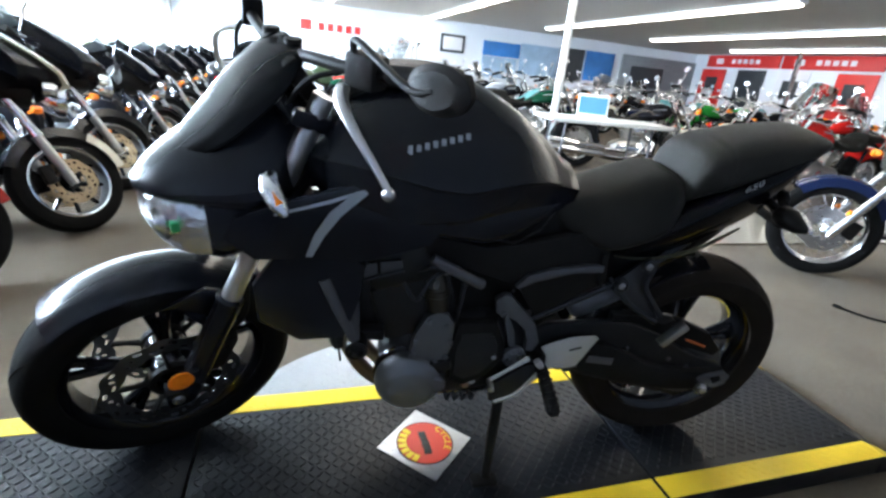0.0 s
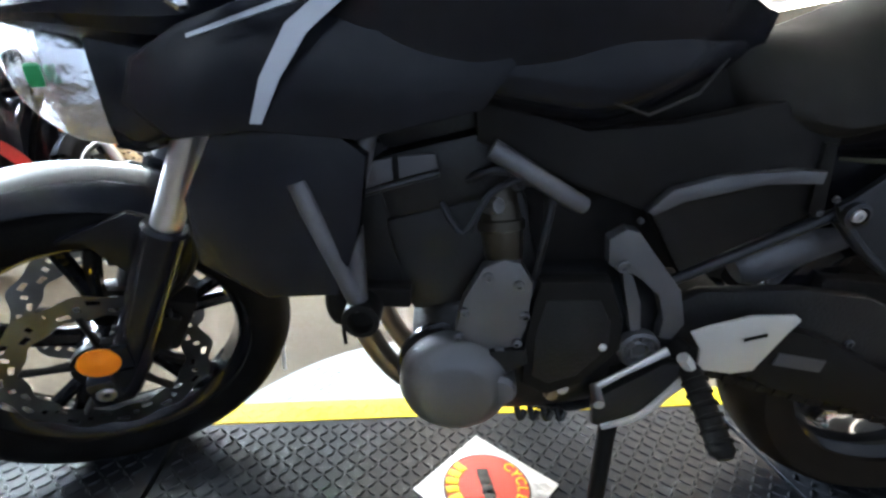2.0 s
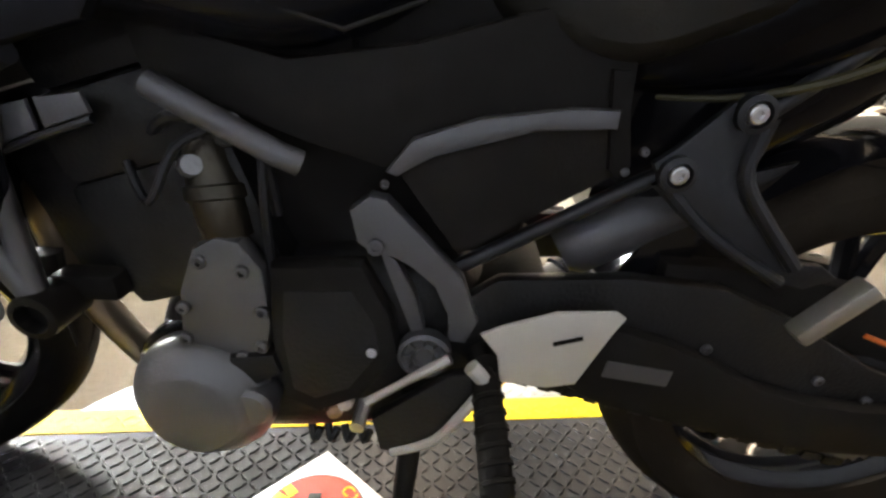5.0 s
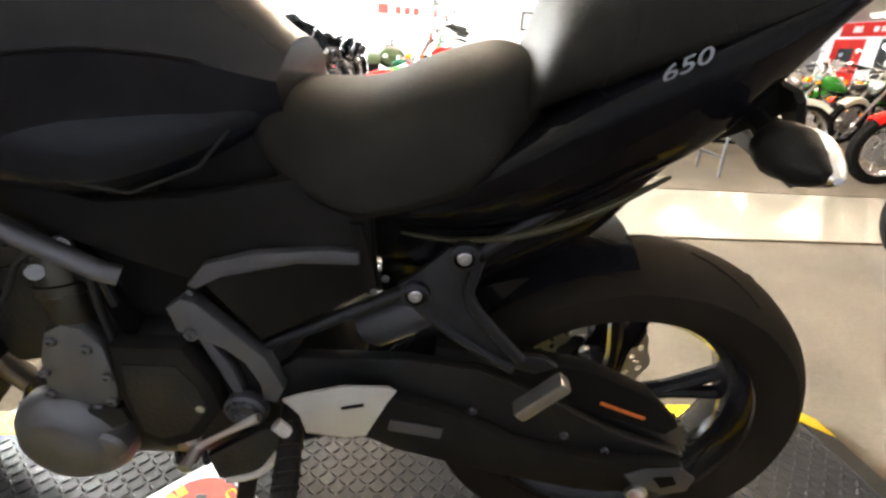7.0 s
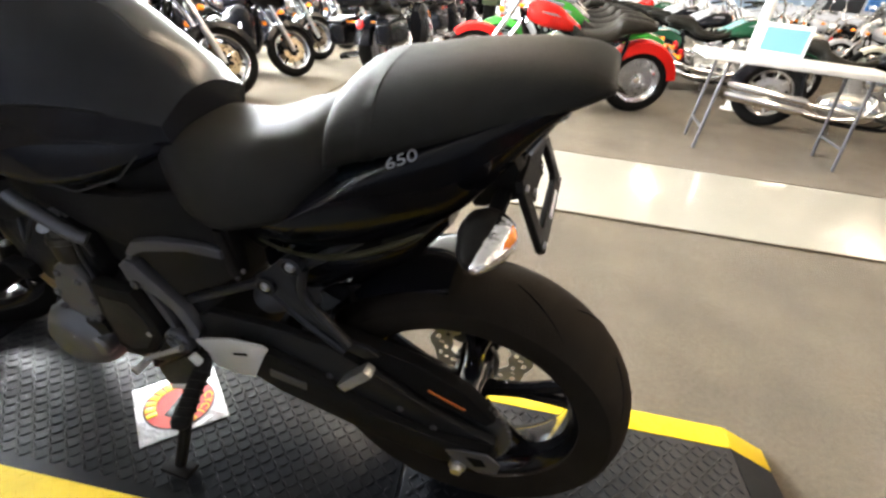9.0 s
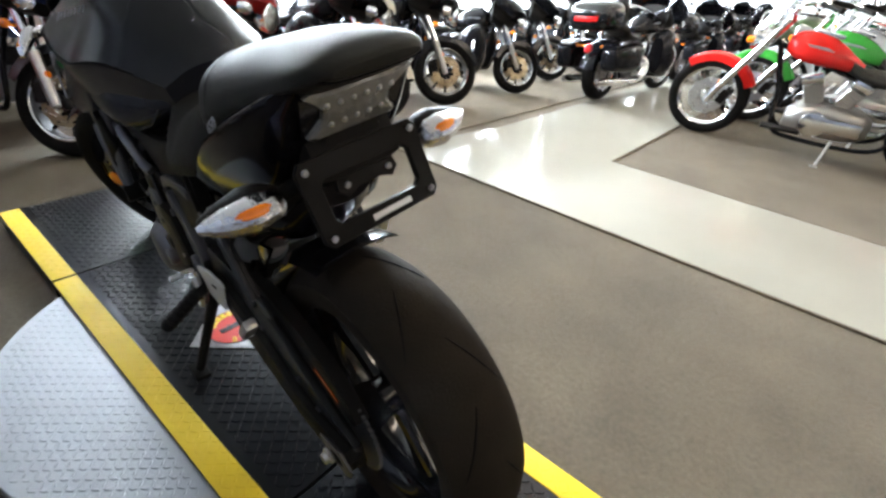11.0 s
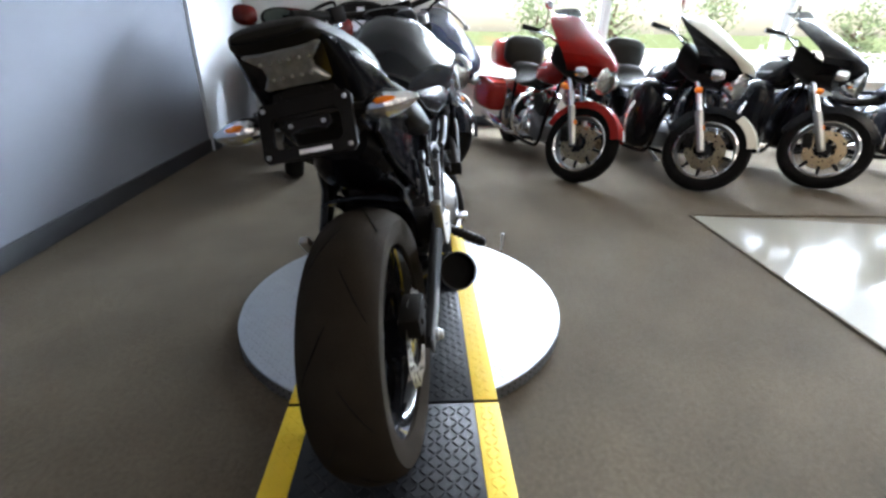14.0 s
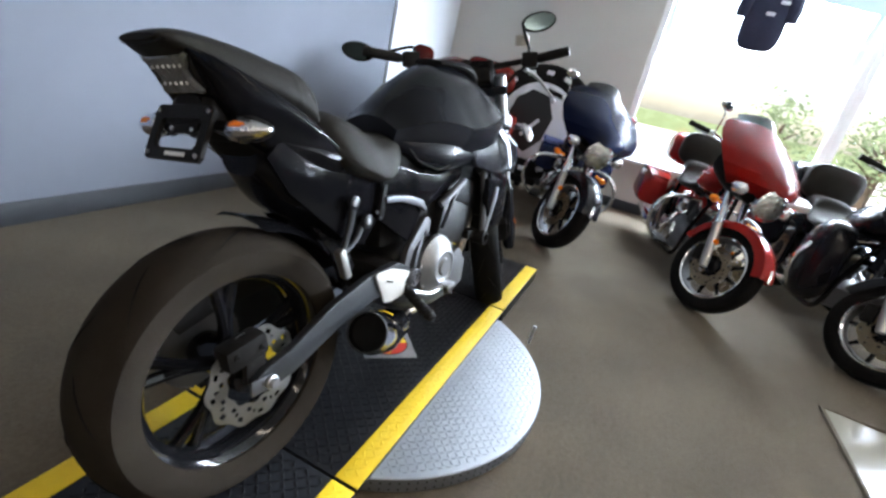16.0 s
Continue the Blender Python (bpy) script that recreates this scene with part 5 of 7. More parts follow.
for s in (-1,):
    bm = B()
    tube(bm, [(-0.33, s * 0.098, 0.682), (-0.27, s * 0.112, 0.686), (-0.208, s * 0.119, 0.700), (-0.154, s * 0.121, 0.722), (-0.103, s * 0.119, 0.752), (-0.055, s * 0.114, 0.784)], [0.002, 0.0035, 0.0045, 0.005, 0.0045, 0.002], 8)
    hp("accent_line", bm, mat("olive_trim", (0.028, 0.024, 0.004), 0.5), "dull yellow-green trim line", tl)
cu = bpy.data.curves.new("model_number", 'FONT')
cu.body, cu.size, cu.extrude, cu.shear = "650", 0.026, 0.0006, 0.25
tmp = bpy.data.objects.new("model_number", cu)
scene.collection.objects.link(tmp)
me = bpy.data.meshes.new_from_object(tmp.evaluated_get(bpy.context.evaluated_depsgraph_get()))
bpy.data.objects.remove(tmp)
me.materials.append(M_SILV)
num = tagged(new("model_number", me), "silver number 650")
num.parent = tl
num.matrix_local = Matrix.Translation((-0.098, -0.1235, 0.876)) @ Matrix.Rotation(radians(3), 4, 'Z') @ Matrix.Rotation(radians(-30), 4, 'Y') @ Matrix.Rotation(radians(86), 4, 'X') @ Matrix.Diagonal((1.15, 0.7, 1, 1))
bm = B(); box(bm, (-0.60, 0, 0.60), (0.34, 0.17, 0.22), 0.03); hp("airbox", bm, M_BLKP, "black airbox behind the frame")
bm = B(); box(bm, (-0.78, 0, 0.74), (0.36, 0.22, 0.10), 0.03); hp("tank_tray", bm, M_BLKP)
bm = B(); box(bm, (-0.51, 0, 0.735), (0.26, 0.18, 0.11), 0.03); hp("battery_box", bm, M_BLKP)
bm = B()
loft(bm, [(-0.40, 0.60, 0.72, 0.05, 3.5, 0), (-0.30, 0.60, 0.72, 0.080, 3.5, 0), (-0.20, 0.648, 0.74, 0.090, 3.5, 0), (-0.10, 0.70, 0.80, 0.090, 3.5, 0), (-0.04, 0.77, 0.84, 0.082, 3, 0), (0.02, 0.835, 0.87, 0.065, 3, 0), (0.05, 0.86, 0.89, 0.04, 3, 0)], 3)
hp("undertray", bm, M_BLKP, "black plastic undertray")
M_LENS = mat("silver_lamp_lens", (0.16, 0.16, 0.152), 0.16, 0.2, 0.5, 60, 0.5, 60, coat=1.0)
LM = Matrix.Translation((0.0725, 0, 0.924)) @ Matrix.Rotation(radians(-61), 4, 'Y')
bm = B()
skin(bm, [[LM @ Vector((z, y, -x)) for z, y in ((-0.042, -0.060), (-0.030, -0.068), (0.030, -0.074), (0.038, -0.064), (0.038, 0.064), (0.030, 0.074), (-0.030, 0.068), (-0.042, 0.060))] for x in (-0.035, -0.004)])
tlm = hp("tail_light", bm, M_BLKG, "clear faceted tail light in a black housing", None, 20)
bm = B()
HG = [(-0.039, -0.058), (-0.034, -0.064), (-0.010, -0.046), (0.006, -0.047), (0.033, -0.073), (0.037, -0.066), (0.034, -0.040), (0.036, 0.0)]
HG = HG + [(z, -y) for z, y in HG[-2::-1]]
skin(bm, [[LM @ Vector((z * k, y * k, -x)) for z, y in HG] for x, k in ((-0.006, 1.0), (0.001, 0.98), (0.004, 0.88))])
lens = hp("lens", bm, M_LENS, "silver-grey faceted lens pinched at its waist", tlm, 20)
for q, n in ((0.016, 6), (-0.016, 5)):
    for k in range(n):
        bm = B(); lathe(bm, [(0.0, 0.0034), (0.0024, 0.0026), (0.0038, 0.0), (0.0, 0.0)], LM @ Vector((q, (k - (n - 1) / 2) * 0.0175, -0.0040)), LM.to_3x3() @ Vector((0, 0, -1)), 8, False)
        hp("lamp_element", bm, M_DISC, "", tlm)

# plate holder and rear turn signals
PC = Vector((0.073, 0.0, 0.820))
PM = Matrix.Translation(PC) @ Matrix.Rotation(radians(-24), 4, 'Y')
FR = [(-0.091, -0.046), (-0.083, -0.056), (0.083, -0.056), (0.091, -0.046), (0.091, 0.044), (0.083, 0.054), (-0.083, 0.054), (-0.091, 0.044)]
FI = [(-0.066, -0.024), (-0.058, -0.032), (0.058, -0.032), (0.066, -0.024), (0.066, 0.018), (0.058, 0.026), (-0.058, 0.026), (-0.066, 0.018)]
bm = B()
skin(bm, [[PM @ Vector((d, y * k, z * k)) for y, z in q] for q, d, k in ((FR, 0.004, 0.985), (FR, 0.002, 1.0), (FR, -0.005, 1.0), (FI, -0.005, 1.0), (FI, 0.002, 1.0), (FI, 0.004, 1.02))], False, True)
ph = hp("plate_holder", bm, M_BLKP, "empty black number plate holder", None, 20)
bm = B()
skin(bm, [[PM @ Vector((d, y, z)) for y, z in ((-0.040, 0.030), (-0.046, 0.004), (-0.034, -0.006), (-0.016, 0.000), (0.016, 0.000), (0.034, -0.006), (0.046, 0.004), (0.040, 0.030))] for d in (-0.010, -0.003)])
hp("holder_web", bm, M_BLKP, "black bracket web", ph)
for dx, dy, dz in ((0.004, -0.079, -0.044), (0.004, -0.079, 0.042), (0.004, 0.079, -0.044), (0.004, 0.079, 0.042), (-0.003, -0.032, 0.008), (-0.003, 0.032, 0.008)):
    bm = B(); bolt(bm, PM @ Vector((dx, dy, dz)), 0.0045, 0.004, (1, 0, 0)); hp("holder_bolt", bm, M_STEEL, "", ph)
bm = B(); box(bm, PM @ Vector((0.0048, 0.012, -0.044)), (0.002, 0.062, 0.008), 0.0008, Matrix.Rotation(radians(-24), 4, 'Y')); hp("reflector_strip", bm, M_WHT, "pale strip", ph)
bm = B()
box(bm, (0.015, 0, 0.848), (0.085, 0.13, 0.075), 0.02, Matrix.Rotation(radians(-28), 4, 'Y'))
tube(bm, [(0.03, -0.12, 0.828), (0.035, 0.0, 0.84), (0.03, 0.12, 0.828)], 0.011, 10)
pa = hp("plate_arm", bm, M_BLKP, "black hanger arm")
for s in (-1, 1):
    bm = B()
    tube(bm, [(0.032, s * 0.108, 0.828), (0.036, s * 0.122, 0.828), (0.037, s * 0.146, 0.828), (0.034, s * 0.176, 0.829), (0.030, s * 0.206, 0.832)], [0.013, 0.025, 0.029, 0.021, 0.004], 14, True, 0.85)
    rs = hp("rear_turn_signal", bm, M_REFL, "clear faceted turn signal with an amber bulb", None, 20)
    bm = B()
    tube(bm, [(0.022, s * 0.106, 0.830), (0.026, s * 0.120, 0.830), (0.026, s * 0.146, 0.830), (0.024, s * 0.178, 0.830), (0.023, s * 0.202, 0.833)], [0.013, 0.0255, 0.0295, 0.0205, 0.005], 14, True, 0.85)
    hp("housing", bm, M_BLKP, "black signal housing", rs)
    bm = B(); tube(bm, [(0.044, s * 0.122, 0.834), (0.049, s * 0.130, 0.835), (0.051, s * 0.146, 0.836), (0.046, s * 0.166, 0.835), (0.042, s * 0.172, 0.834)], [0.006, 0.0115, 0.0135, 0.010, 0.004], 12, True, 0.8); hp("bulb", bm, M_AMB, "amber bulb", rs)

# the tail stands a little twisted on the frame
TAIL = Matrix.Translation((0, -0.016, 0.82)) @ Matrix.Rotation(radians(4.5), 4, 'X') @ Matrix.Translation((0, 0, -0.82))
for ob in hero.children:
    if ob.name.split(".")[0] in ("passenger_seat", "tail_cowl", "tail_light", "plate_holder", "plate_arm", "rear_turn_signal", "undertray"):
        ob.matrix_local = TAIL
bm = B()
loft(bm, [(-0.36, 0.53, 0.72, 0.06, 3, 0), (-0.28, 0.53, 0.76, 0.100, 3, -0.1), (-0.18, 0.605, 0.80, 0.104, 3, -0.1), (-0.10, 0.655, 0.83, 0.095, 3, -0.1), (-0.04, 0.73, 0.84, 0.06, 3, 0)], 4)
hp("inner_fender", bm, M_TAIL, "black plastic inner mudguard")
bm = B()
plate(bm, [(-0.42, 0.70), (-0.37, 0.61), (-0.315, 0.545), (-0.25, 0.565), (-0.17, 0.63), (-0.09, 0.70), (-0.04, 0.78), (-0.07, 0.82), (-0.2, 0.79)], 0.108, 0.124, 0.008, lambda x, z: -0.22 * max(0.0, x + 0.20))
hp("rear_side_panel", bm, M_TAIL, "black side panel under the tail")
# stand, shifter, brake pedal
bm = B()
tube(bm, [(-0.545, -0.115, 0.315), (-0.555, -0.15, 0.24), (-0.572, -0.215, 0.085), (-0.575, -0.228, 0.055)], [0.016, 0.014, 0.012, 0.012], 12)
box(bm, (-0.578, -0.232, 0.045), (0.07, 0.04, 0.012), 0.004, Matrix.Rotation(radians(-7.6), 4, 'X'))
box(bm, (-0.545, -0.11, 0.32), (0.05, 0.03, 0.07), 0.008)
hp("side_stand", bm, M_BLKP, "black side stand, folded down")
bm = B()
plate(bm, [(-0.596, 0.318), (-0.508, 0.388), (-0.472, 0.392), (-0.466, 0.372), (-0.524, 0.292), (-0.573, 0.266), (-0.588, 0.270)], -0.166, -0.150, 0.006)
hp("stand_bracket", bm, M_ENG, "black side stand bracket")
bm = B()
tube(bm, [(-0.574, -0.166, 0.268), (-0.524, -0.168, 0.293), (-0.492, -0.168, 0.338), (-0.470, -0.168, 0.378), (-0.486, -0.167, 0.404)], [0.005, 0.006, 0.006, 0.009, 0.009], 8)
hp("stand_spring_bar", bm, M_HEEL, "pale worn steel edge")
bm = B()
lathe(bm, [(0.0, 0.020), (0.007, 0.020), (0.008, 0.004), (0.012, 0.002), (0.012, 0.0), (0.0, 0.0)], (-0.466, -0.166, 0.366), (0, -1, 0), 14, False)
hp("stand_bolt", bm, M_STEEL, "bright bolt")
bm = B()
tube(bm, [(-0.508, -0.165, 0.412), (-0.56, -0.172, 0.380), (-0.600, -0.175, 0.352)], [0.0065, 0.0045, 0.0055], 8)
tube(bm, [(-0.600, -0.172, 0.350), (-0.603, -0.205, 0.347)], 0.008, 10, False)
hp("shift_lever", bm, M_STEEL, "bright shift lever with rubber tip")
bm = B()
tube(bm, [(-0.50, 0.165, 0.37), (-0.58, 0.175, 0.34), (-0.66, 0.18, 0.345)], 0.007, 8)
box(bm, (-0.665, 0.19, 0.35), (0.045, 0.035, 0.012), 0.004)
hp("brake_pedal", bm, M_STEEL, "steel brake pedal")
for k in range(4):
    x = -0.69 + k * 0.022
    bm = B(); tube(bm, [(x, -0.10, 0.240), (x + 0.006, -0.112, 0.224), (x + 0.014, -0.105, 0.236)], 0.0055, 7); hp("drain_clip", bm, M_ENG)
bm = B(); tube(bm, [(-0.64, -0.085, 0.30), (-0.62, -0.095, 0.298)], 0.017, 12, False); hp("drain_plug", bm, M_ENGG)
bm = B(); tube(bm, [(-0.97, -0.10, 0.485), (-0.975, -0.105, 0.43), (-0.97, -0.105, 0.40)], [0.016, 0.018, 0.012], 10); tube(bm, [(-0.97, -0.105, 0.40), (-0.965, -0.11, 0.36)], 0.003, 6); hp("horn", bm, M_BLKP)


# ---- other motorcycles in the showroom (front towards +x, origin under the front axle) ----
PAINT = {}


def paint(key, color, rough=0.16):
    if key not in PAINT:
        PAINT[key] = mat(key + "_gloss_paint", color, rough, 0.0, 0.08, 6, coat=0.0, spec=0.22)
    return PAINT[key]


M_WS = glass("windshield", (0.90, 0.93, 0.95), 0.02)
M_HEAD = mat("headlight_glass", (0.42, 0.43, 0.42), 0.10, 0.9, 0.45, 50, 0.9, 38, coat=1.0)


def wheel_parts(add, c, R, w, rim, style):
    bm = B(); tyre_mesh(bm, c, R, w, rim); add("tyre", bm, M_RUB, "black tyre")
    bm = B()
    if style == "wire":
        lathe(bm, [(rim + 0.006, -w * 0.42), (rim - 0.012, -w * 0.3), (rim - 0.02, 0), (rim - 0.012, w * 0.3), (rim + 0.006, w * 0.42), (rim - 0.004, 0)], c, (0, 1, 0), 48)
        lathe(bm, [(0.0, -0.06), (0.035, -0.06), (0.03, 0), (0.035, 0.06), (0, 0.06)], c, (0, 1, 0), 20, False)
        add("wire_rim", bm, M_CHR, "chrome rim and hub of a wire wheel")
        bm = B()
        for k in range(28):
            a = 2 * math.pi * k / 28
            s = 1 if k % 2 else -1
            b = a + 0.3 * (1 if (k // 2) % 2 else -1)
            tube(bm, [Vector(c) + Vector((0.03 * math.cos(b), s * 0.045, 0.03 * math.sin(b))), Vector(c) + Vector(((rim - 0.01) * math.cos(a), 0, (rim - 0.01) * math.sin(a)))], 0.0028, 5, False)
        tagged(add("wire_spokes", bm, M_CHR, "thin chrome spokes"), kind="stuff")
    else:
        lathe(bm, [(rim + 0.008, -w * 0.43), (rim - 0.012, -w * 0.33), (rim - 0.022, 0), (rim - 0.012, w * 0.33), (rim + 0.008, w * 0.43), (rim - 0.006, 0)], c, (0, 1, 0), 48)
        add("rim", bm, M_ENGG if style == "black" else M_CHR, "polished rim")
        if style == "black":
            bm = B(); lathe(bm, [(rim + 0.010, -w * 0.44), (rim + 0.002, -w * 0.47), (rim - 0.006, -w * 0.42)], c, (0, 1, 0), 48); lathe(bm, [(rim + 0.010, w * 0.44), (rim + 0.002, w * 0.47), (rim - 0.006, w * 0.42)], c, (0, 1, 0), 48)
            add("rim_lip", bm, M_CHR, "bright machined rim lip")
        bm = B()
        lathe(bm, [(0.0, -0.06), (0.05, -0.06), (0.04, 0), (0.05, 0.06), (0, 0.06)], c, (0, 1, 0), 24, False)
        for k in range(9):
            a = 2 * math.pi * k / 9
            tube(bm, [Vector(c) + Vector((0.04 * math.cos(a), 0, 0.04 * math.sin(a))), Vector(c) + Vector(((rim - 0.015) * math.cos(a), 0, (rim - 0.015) * math.sin(a)))], [0.020, 0.012], 8, False)
        add("cast_spokes", bm, M_BLKG if style == "black" else M_ALLOY, "cast spoked wheel centre")
    bm = B()
    for s in (-1, 1):
        petal_disc(bm, (c[0], s * (w * 0.5 + 0.006), c[2]), 0.145, 0.08, 10, 0.005, 5, 64)
    add("brake_disc", bm, M_STEEL if style != "black" else M_BRONZE, "steel brake disc")


def heavy_bike(name, m, main, second, label, category="motorcycle", group="showroom motorcycles", kind="touring", steer=14.0, lean=-6.0, rack=True, shield=True, style="cast", fairing_mat=None):
    """A large cruiser; kind: touring (fairing, hard bags) or cruiser (bare headlight)."""
    top = thing(name, m @ Matrix.Rotation(radians(lean), 4, 'X') @ Matrix.Scale(0.88 if kind == "touring" else 1.0, 4), label, category, group)
    SM = Matrix.Translation((0.10, 0, 0)) @ Matrix.Rotation(radians(steer), 4, Vector((-0.48, 0, 0.877))) @ Matrix.Translation((-0.10, 0, 0))
    R, WB = (0.325, -1.62) if kind == "touring" else (0.335, -1.66)

    def fx(nm, bm, mt, lb="", par=None):
        return part(nm, bm, mt, par or top, lb)

    def st(nm, bm, mt, lb="", par=None):
        bmesh.ops.transform(bm, matrix=SM, verts=bm.verts)
        return part(nm, bm, mt, par or top, lb)

    def fr(nm, bm, mt, lb="", par=None):
        """A part of the fairing, which turns less than the wheel."""
        bmesh.ops.transform(bm, matrix=FM, verts=bm.verts)
        return part(nm, bm, mt, par or top, lb)

    tour = kind == "touring"
    FM = Matrix.Translation((0.10, 0, 0)) @ Matrix.Rotation(radians(steer * (0.6 if tour else 1.0)), 4, Vector((-0.48, 0, 0.877))) @ Matrix.Translation((-0.10, 0, 0))
    fw_ = 0.13 if tour else 0.11
    wheel_parts(st, (0, 0, R), R, fw_, 0.225 if tour else 0.245, style)
    wheel_parts(fx, (WB, 0, R), R, 0.16, 0.215, style)
    ax = Vector((-0.48, 0, 0.877))
    for s in (-1, 1):
        f0 = Vector((-0.01, s * 0.115, R - 0.03))
        bm = B(); tube(bm, [f0, f0 + ax * 0.06, f0 + ax * 0.33], [0.026, 0.031, 0.030], 14, False); st("fork_leg", bm, M_ALLOY if tour else M_CHR, "bright fork leg")
        bm = B(); tube(bm, [f0 + ax * 0.32, f0 + ax * 0.82], 0.024 if not tour else 0.030, 14, False); st("fork_tube", bm, M_CHR, "chrome fork tube")
        bm = B(); box(bm, (-0.135, s * 0.083, R + 0.03), (0.07, 0.05, 0.12), 0.015, Matrix.Rotation(radians(-20), 4, 'Y')); st("caliper", bm, M_BLKP)
        bm = B(); lathe(bm, [(0, 0), (0.022, 0), (0.02, 0.012), (0, 0.014)], f0 + ax * 0.20 + Vector((0.028, 0, 0.0)), (0.88, 0, 0.3), 14, False); st("reflector", bm, M_AMB, "amber reflector")
    # mudguards
    bm = B()
    r0, hw = R + 0.018, 0.088 if tour else 0.07
    lathe(bm, [(r0 - 0.055, -hw), (r0 + 0.004, -hw * 0.9), (r0 + 0.016, -hw * 0.4), (r0 + 0.019, 0), (r0 + 0.016, hw * 0.4), (r0 + 0.004, hw * 0.9), (r0 - 0.055, hw), (r0 - 0.002, hw * 0.82), (r0 + 0.011, 0), (r0 - 0.002, -hw * 0.82)], (0, 0, R), (0, 1, 0), 24, True, (192 if tour else 205), (338 if tour else 312))
    fn = st("front_fender", bm, second if second else main, "painted front mudguard")
    if tour:
        bm = B()
        lathe(bm, [(r0 + 0.020, -0.012), (r0 + 0.026, 0), (r0 + 0.020, 0.012)], (0, 0, R), (0, 1, 0), 10, True, 325, 339)
        st("fender_trim", bm, M_CHR, "chrome fender tip", fn)
        if fairing_mat:
            bm = B()
            lathe(bm, [(r0 - 0.052, -hw - 0.003), (r0 + 0.008, -hw * 0.93), (r0 + 0.020, -hw * 0.4), (r0 + 0.023, 0), (r0 + 0.020, hw * 0.4), (r0 + 0.008, hw * 0.93), (r0 - 0.052, hw + 0.003), (r0 + 0.006, hw * 0.9), (r0 + 0.018, 0), (r0 + 0.006, -hw * 0.9)], (0, 0, R), (0, 1, 0), 12, True, 292, 339)
            st("fender_panel", bm, fairing_mat, "cream painted fender panel", fn)
    bm = B()
    lathe(bm, [(R - 0.06, -0.105), (R + 0.030, -0.095), (R + 0.045, -0.04), (R + 0.047, 0), (R + 0.045, 0.04), (R + 0.030, 0.095), (R - 0.06, 0.105), (R + 0.022, 0.085), (R + 0.036, 0), (R + 0.022, -0.085)], (WB, 0, R), (0, 1, 0), 26, True, 188, 318)
    fx("rear_fender", bm, main, "painted rear mudguard")
    # tank and seat
    bm = B()
    if tour:
        loft(bm, [(-0.46, 0.82, 0.94, 0.07), (-0.52, 0.76, 0.985, 0.14, 2.6, 0.25), (-0.65, 0.73, 1.0, 0.165, 2.6, 0.35), (-0.80, 0.73, 0.965, 0.15, 2.6, 0.3), (-0.93, 0.74, 0.88, 0.10, 2.4, 0.2), (-1.0, 0.75, 0.82, 0.05, 2.2, 0)])
    else:
        loft(bm, [(-0.44, 0.80, 0.90, 0.06), (-0.50, 0.76, 0.945, 0.115, 2.6, 0.2), (-0.62, 0.73, 0.955, 0.145, 2.6, 0.3), (-0.78, 0.72, 0.90, 0.13, 2.6, 0.3), (-0.90, 0.71, 0.82, 0.08, 2.4, 0.2), (-0.98, 0.71, 0.77, 0.04, 2.2, 0)])
    tk = fx("fuel_tank", bm, main, "glossy painted fuel tank")
    bm = B(); box(bm, (-0.68, 0, 1.0 if tour else 0.945), (0.20, 0.07, 0.03), 0.012, Matrix.Rotation(radians(-8), 4, 'Y')); fx("dash", bm, M_CHR, "", tk)
    for s in (-1, 1):
        bm = B()
        plate(bm, [(-0.75, 0.85), (-0.58, 0.87), (-0.56, 0.885), (-0.70, 0.872)], s * 0.158, s * 0.163, 0.0)
        fx("tank_flash", bm, M_SILV, "silver tank flash", tk)
    bm = B()
    loft(bm, [(-0.90, 0.70, 0.80, 0.09), (-1.0, 0.67, 0.745, 0.15), (-1.15, 0.66, 0.74, 0.185, 3, 0.1), (-1.30, 0.67, 0.80, 0.17, 3, 0.1), (-1.36, 0.72, 0.88, 0.15), (-1.48, 0.76, 0.885, 0.14), (-1.62, 0.78, 0.875, 0.12), (-1.70, 0.80, 0.85, 0.08)])
    fx("seat", bm, M_SEAT, "stitched black two-up seat")
    # engine
    bm = B(); loft(bm, [(-0.62, 0.22, 0.36, 0.10, 3), (-0.72, 0.19, 0.44, 0.15, 3.5), (-0.90, 0.19, 0.46, 0.155, 3.5), (-1.10, 0.20, 0.44, 0.14, 3.5), (-1.20, 0.24, 0.38, 0.10, 3)], 3); fx("crankcase", bm, M_ALLOY if not tour else M_ENGG, "cast engine case")
    for a, x in ((24, -0.78), (-24, -0.95)):
        bm = B()
        mm = Matrix.Rotation(radians(a), 4, 'Y')
        d = mm @ Vector((0, 0, 1))
        base = Vector((x, 0, 0.44))
        rings_ = []
        for k in range(8):
            for q, g_ in ((0.004, 0.88), (0.006, 1.0), (0.016, 1.0), (0.018, 0.88)):
                rings_.append([base + d * (k * 0.020 + q) + mm @ Vector((sx * 0.0675 * g_, sy * 0.075 * g_, 0)) for sx, sy in ((1, 0.8), (0.8, 1), (-0.8, 1), (-1, 0.8), (-1, -0.8), (-0.8, -1), (0.8, -1), (1, -0.8))])
        skin(bm, rings_)
        cyl = fx("cylinder", bm, M_ENG if tour else M_ALLOY, "finned engine cylinder")
        bm = B(); box(bm, base + d * 0.20, (0.15, 0.15, 0.07), 0.025, mm); fx("rocker_cover", bm, M_CHR, "chrome rocker cover", cyl)
    bm = B(); lathe(bm, [(0, 0.05), (0.06, 0.048), (0.085, 0.035), (0.09, 0.0), (0, 0.0)], (-0.86, -0.14, 0.58), (0, -1, 0), 28, False); fx("air_cleaner", bm, M_CHR, "round chrome air cleaner")
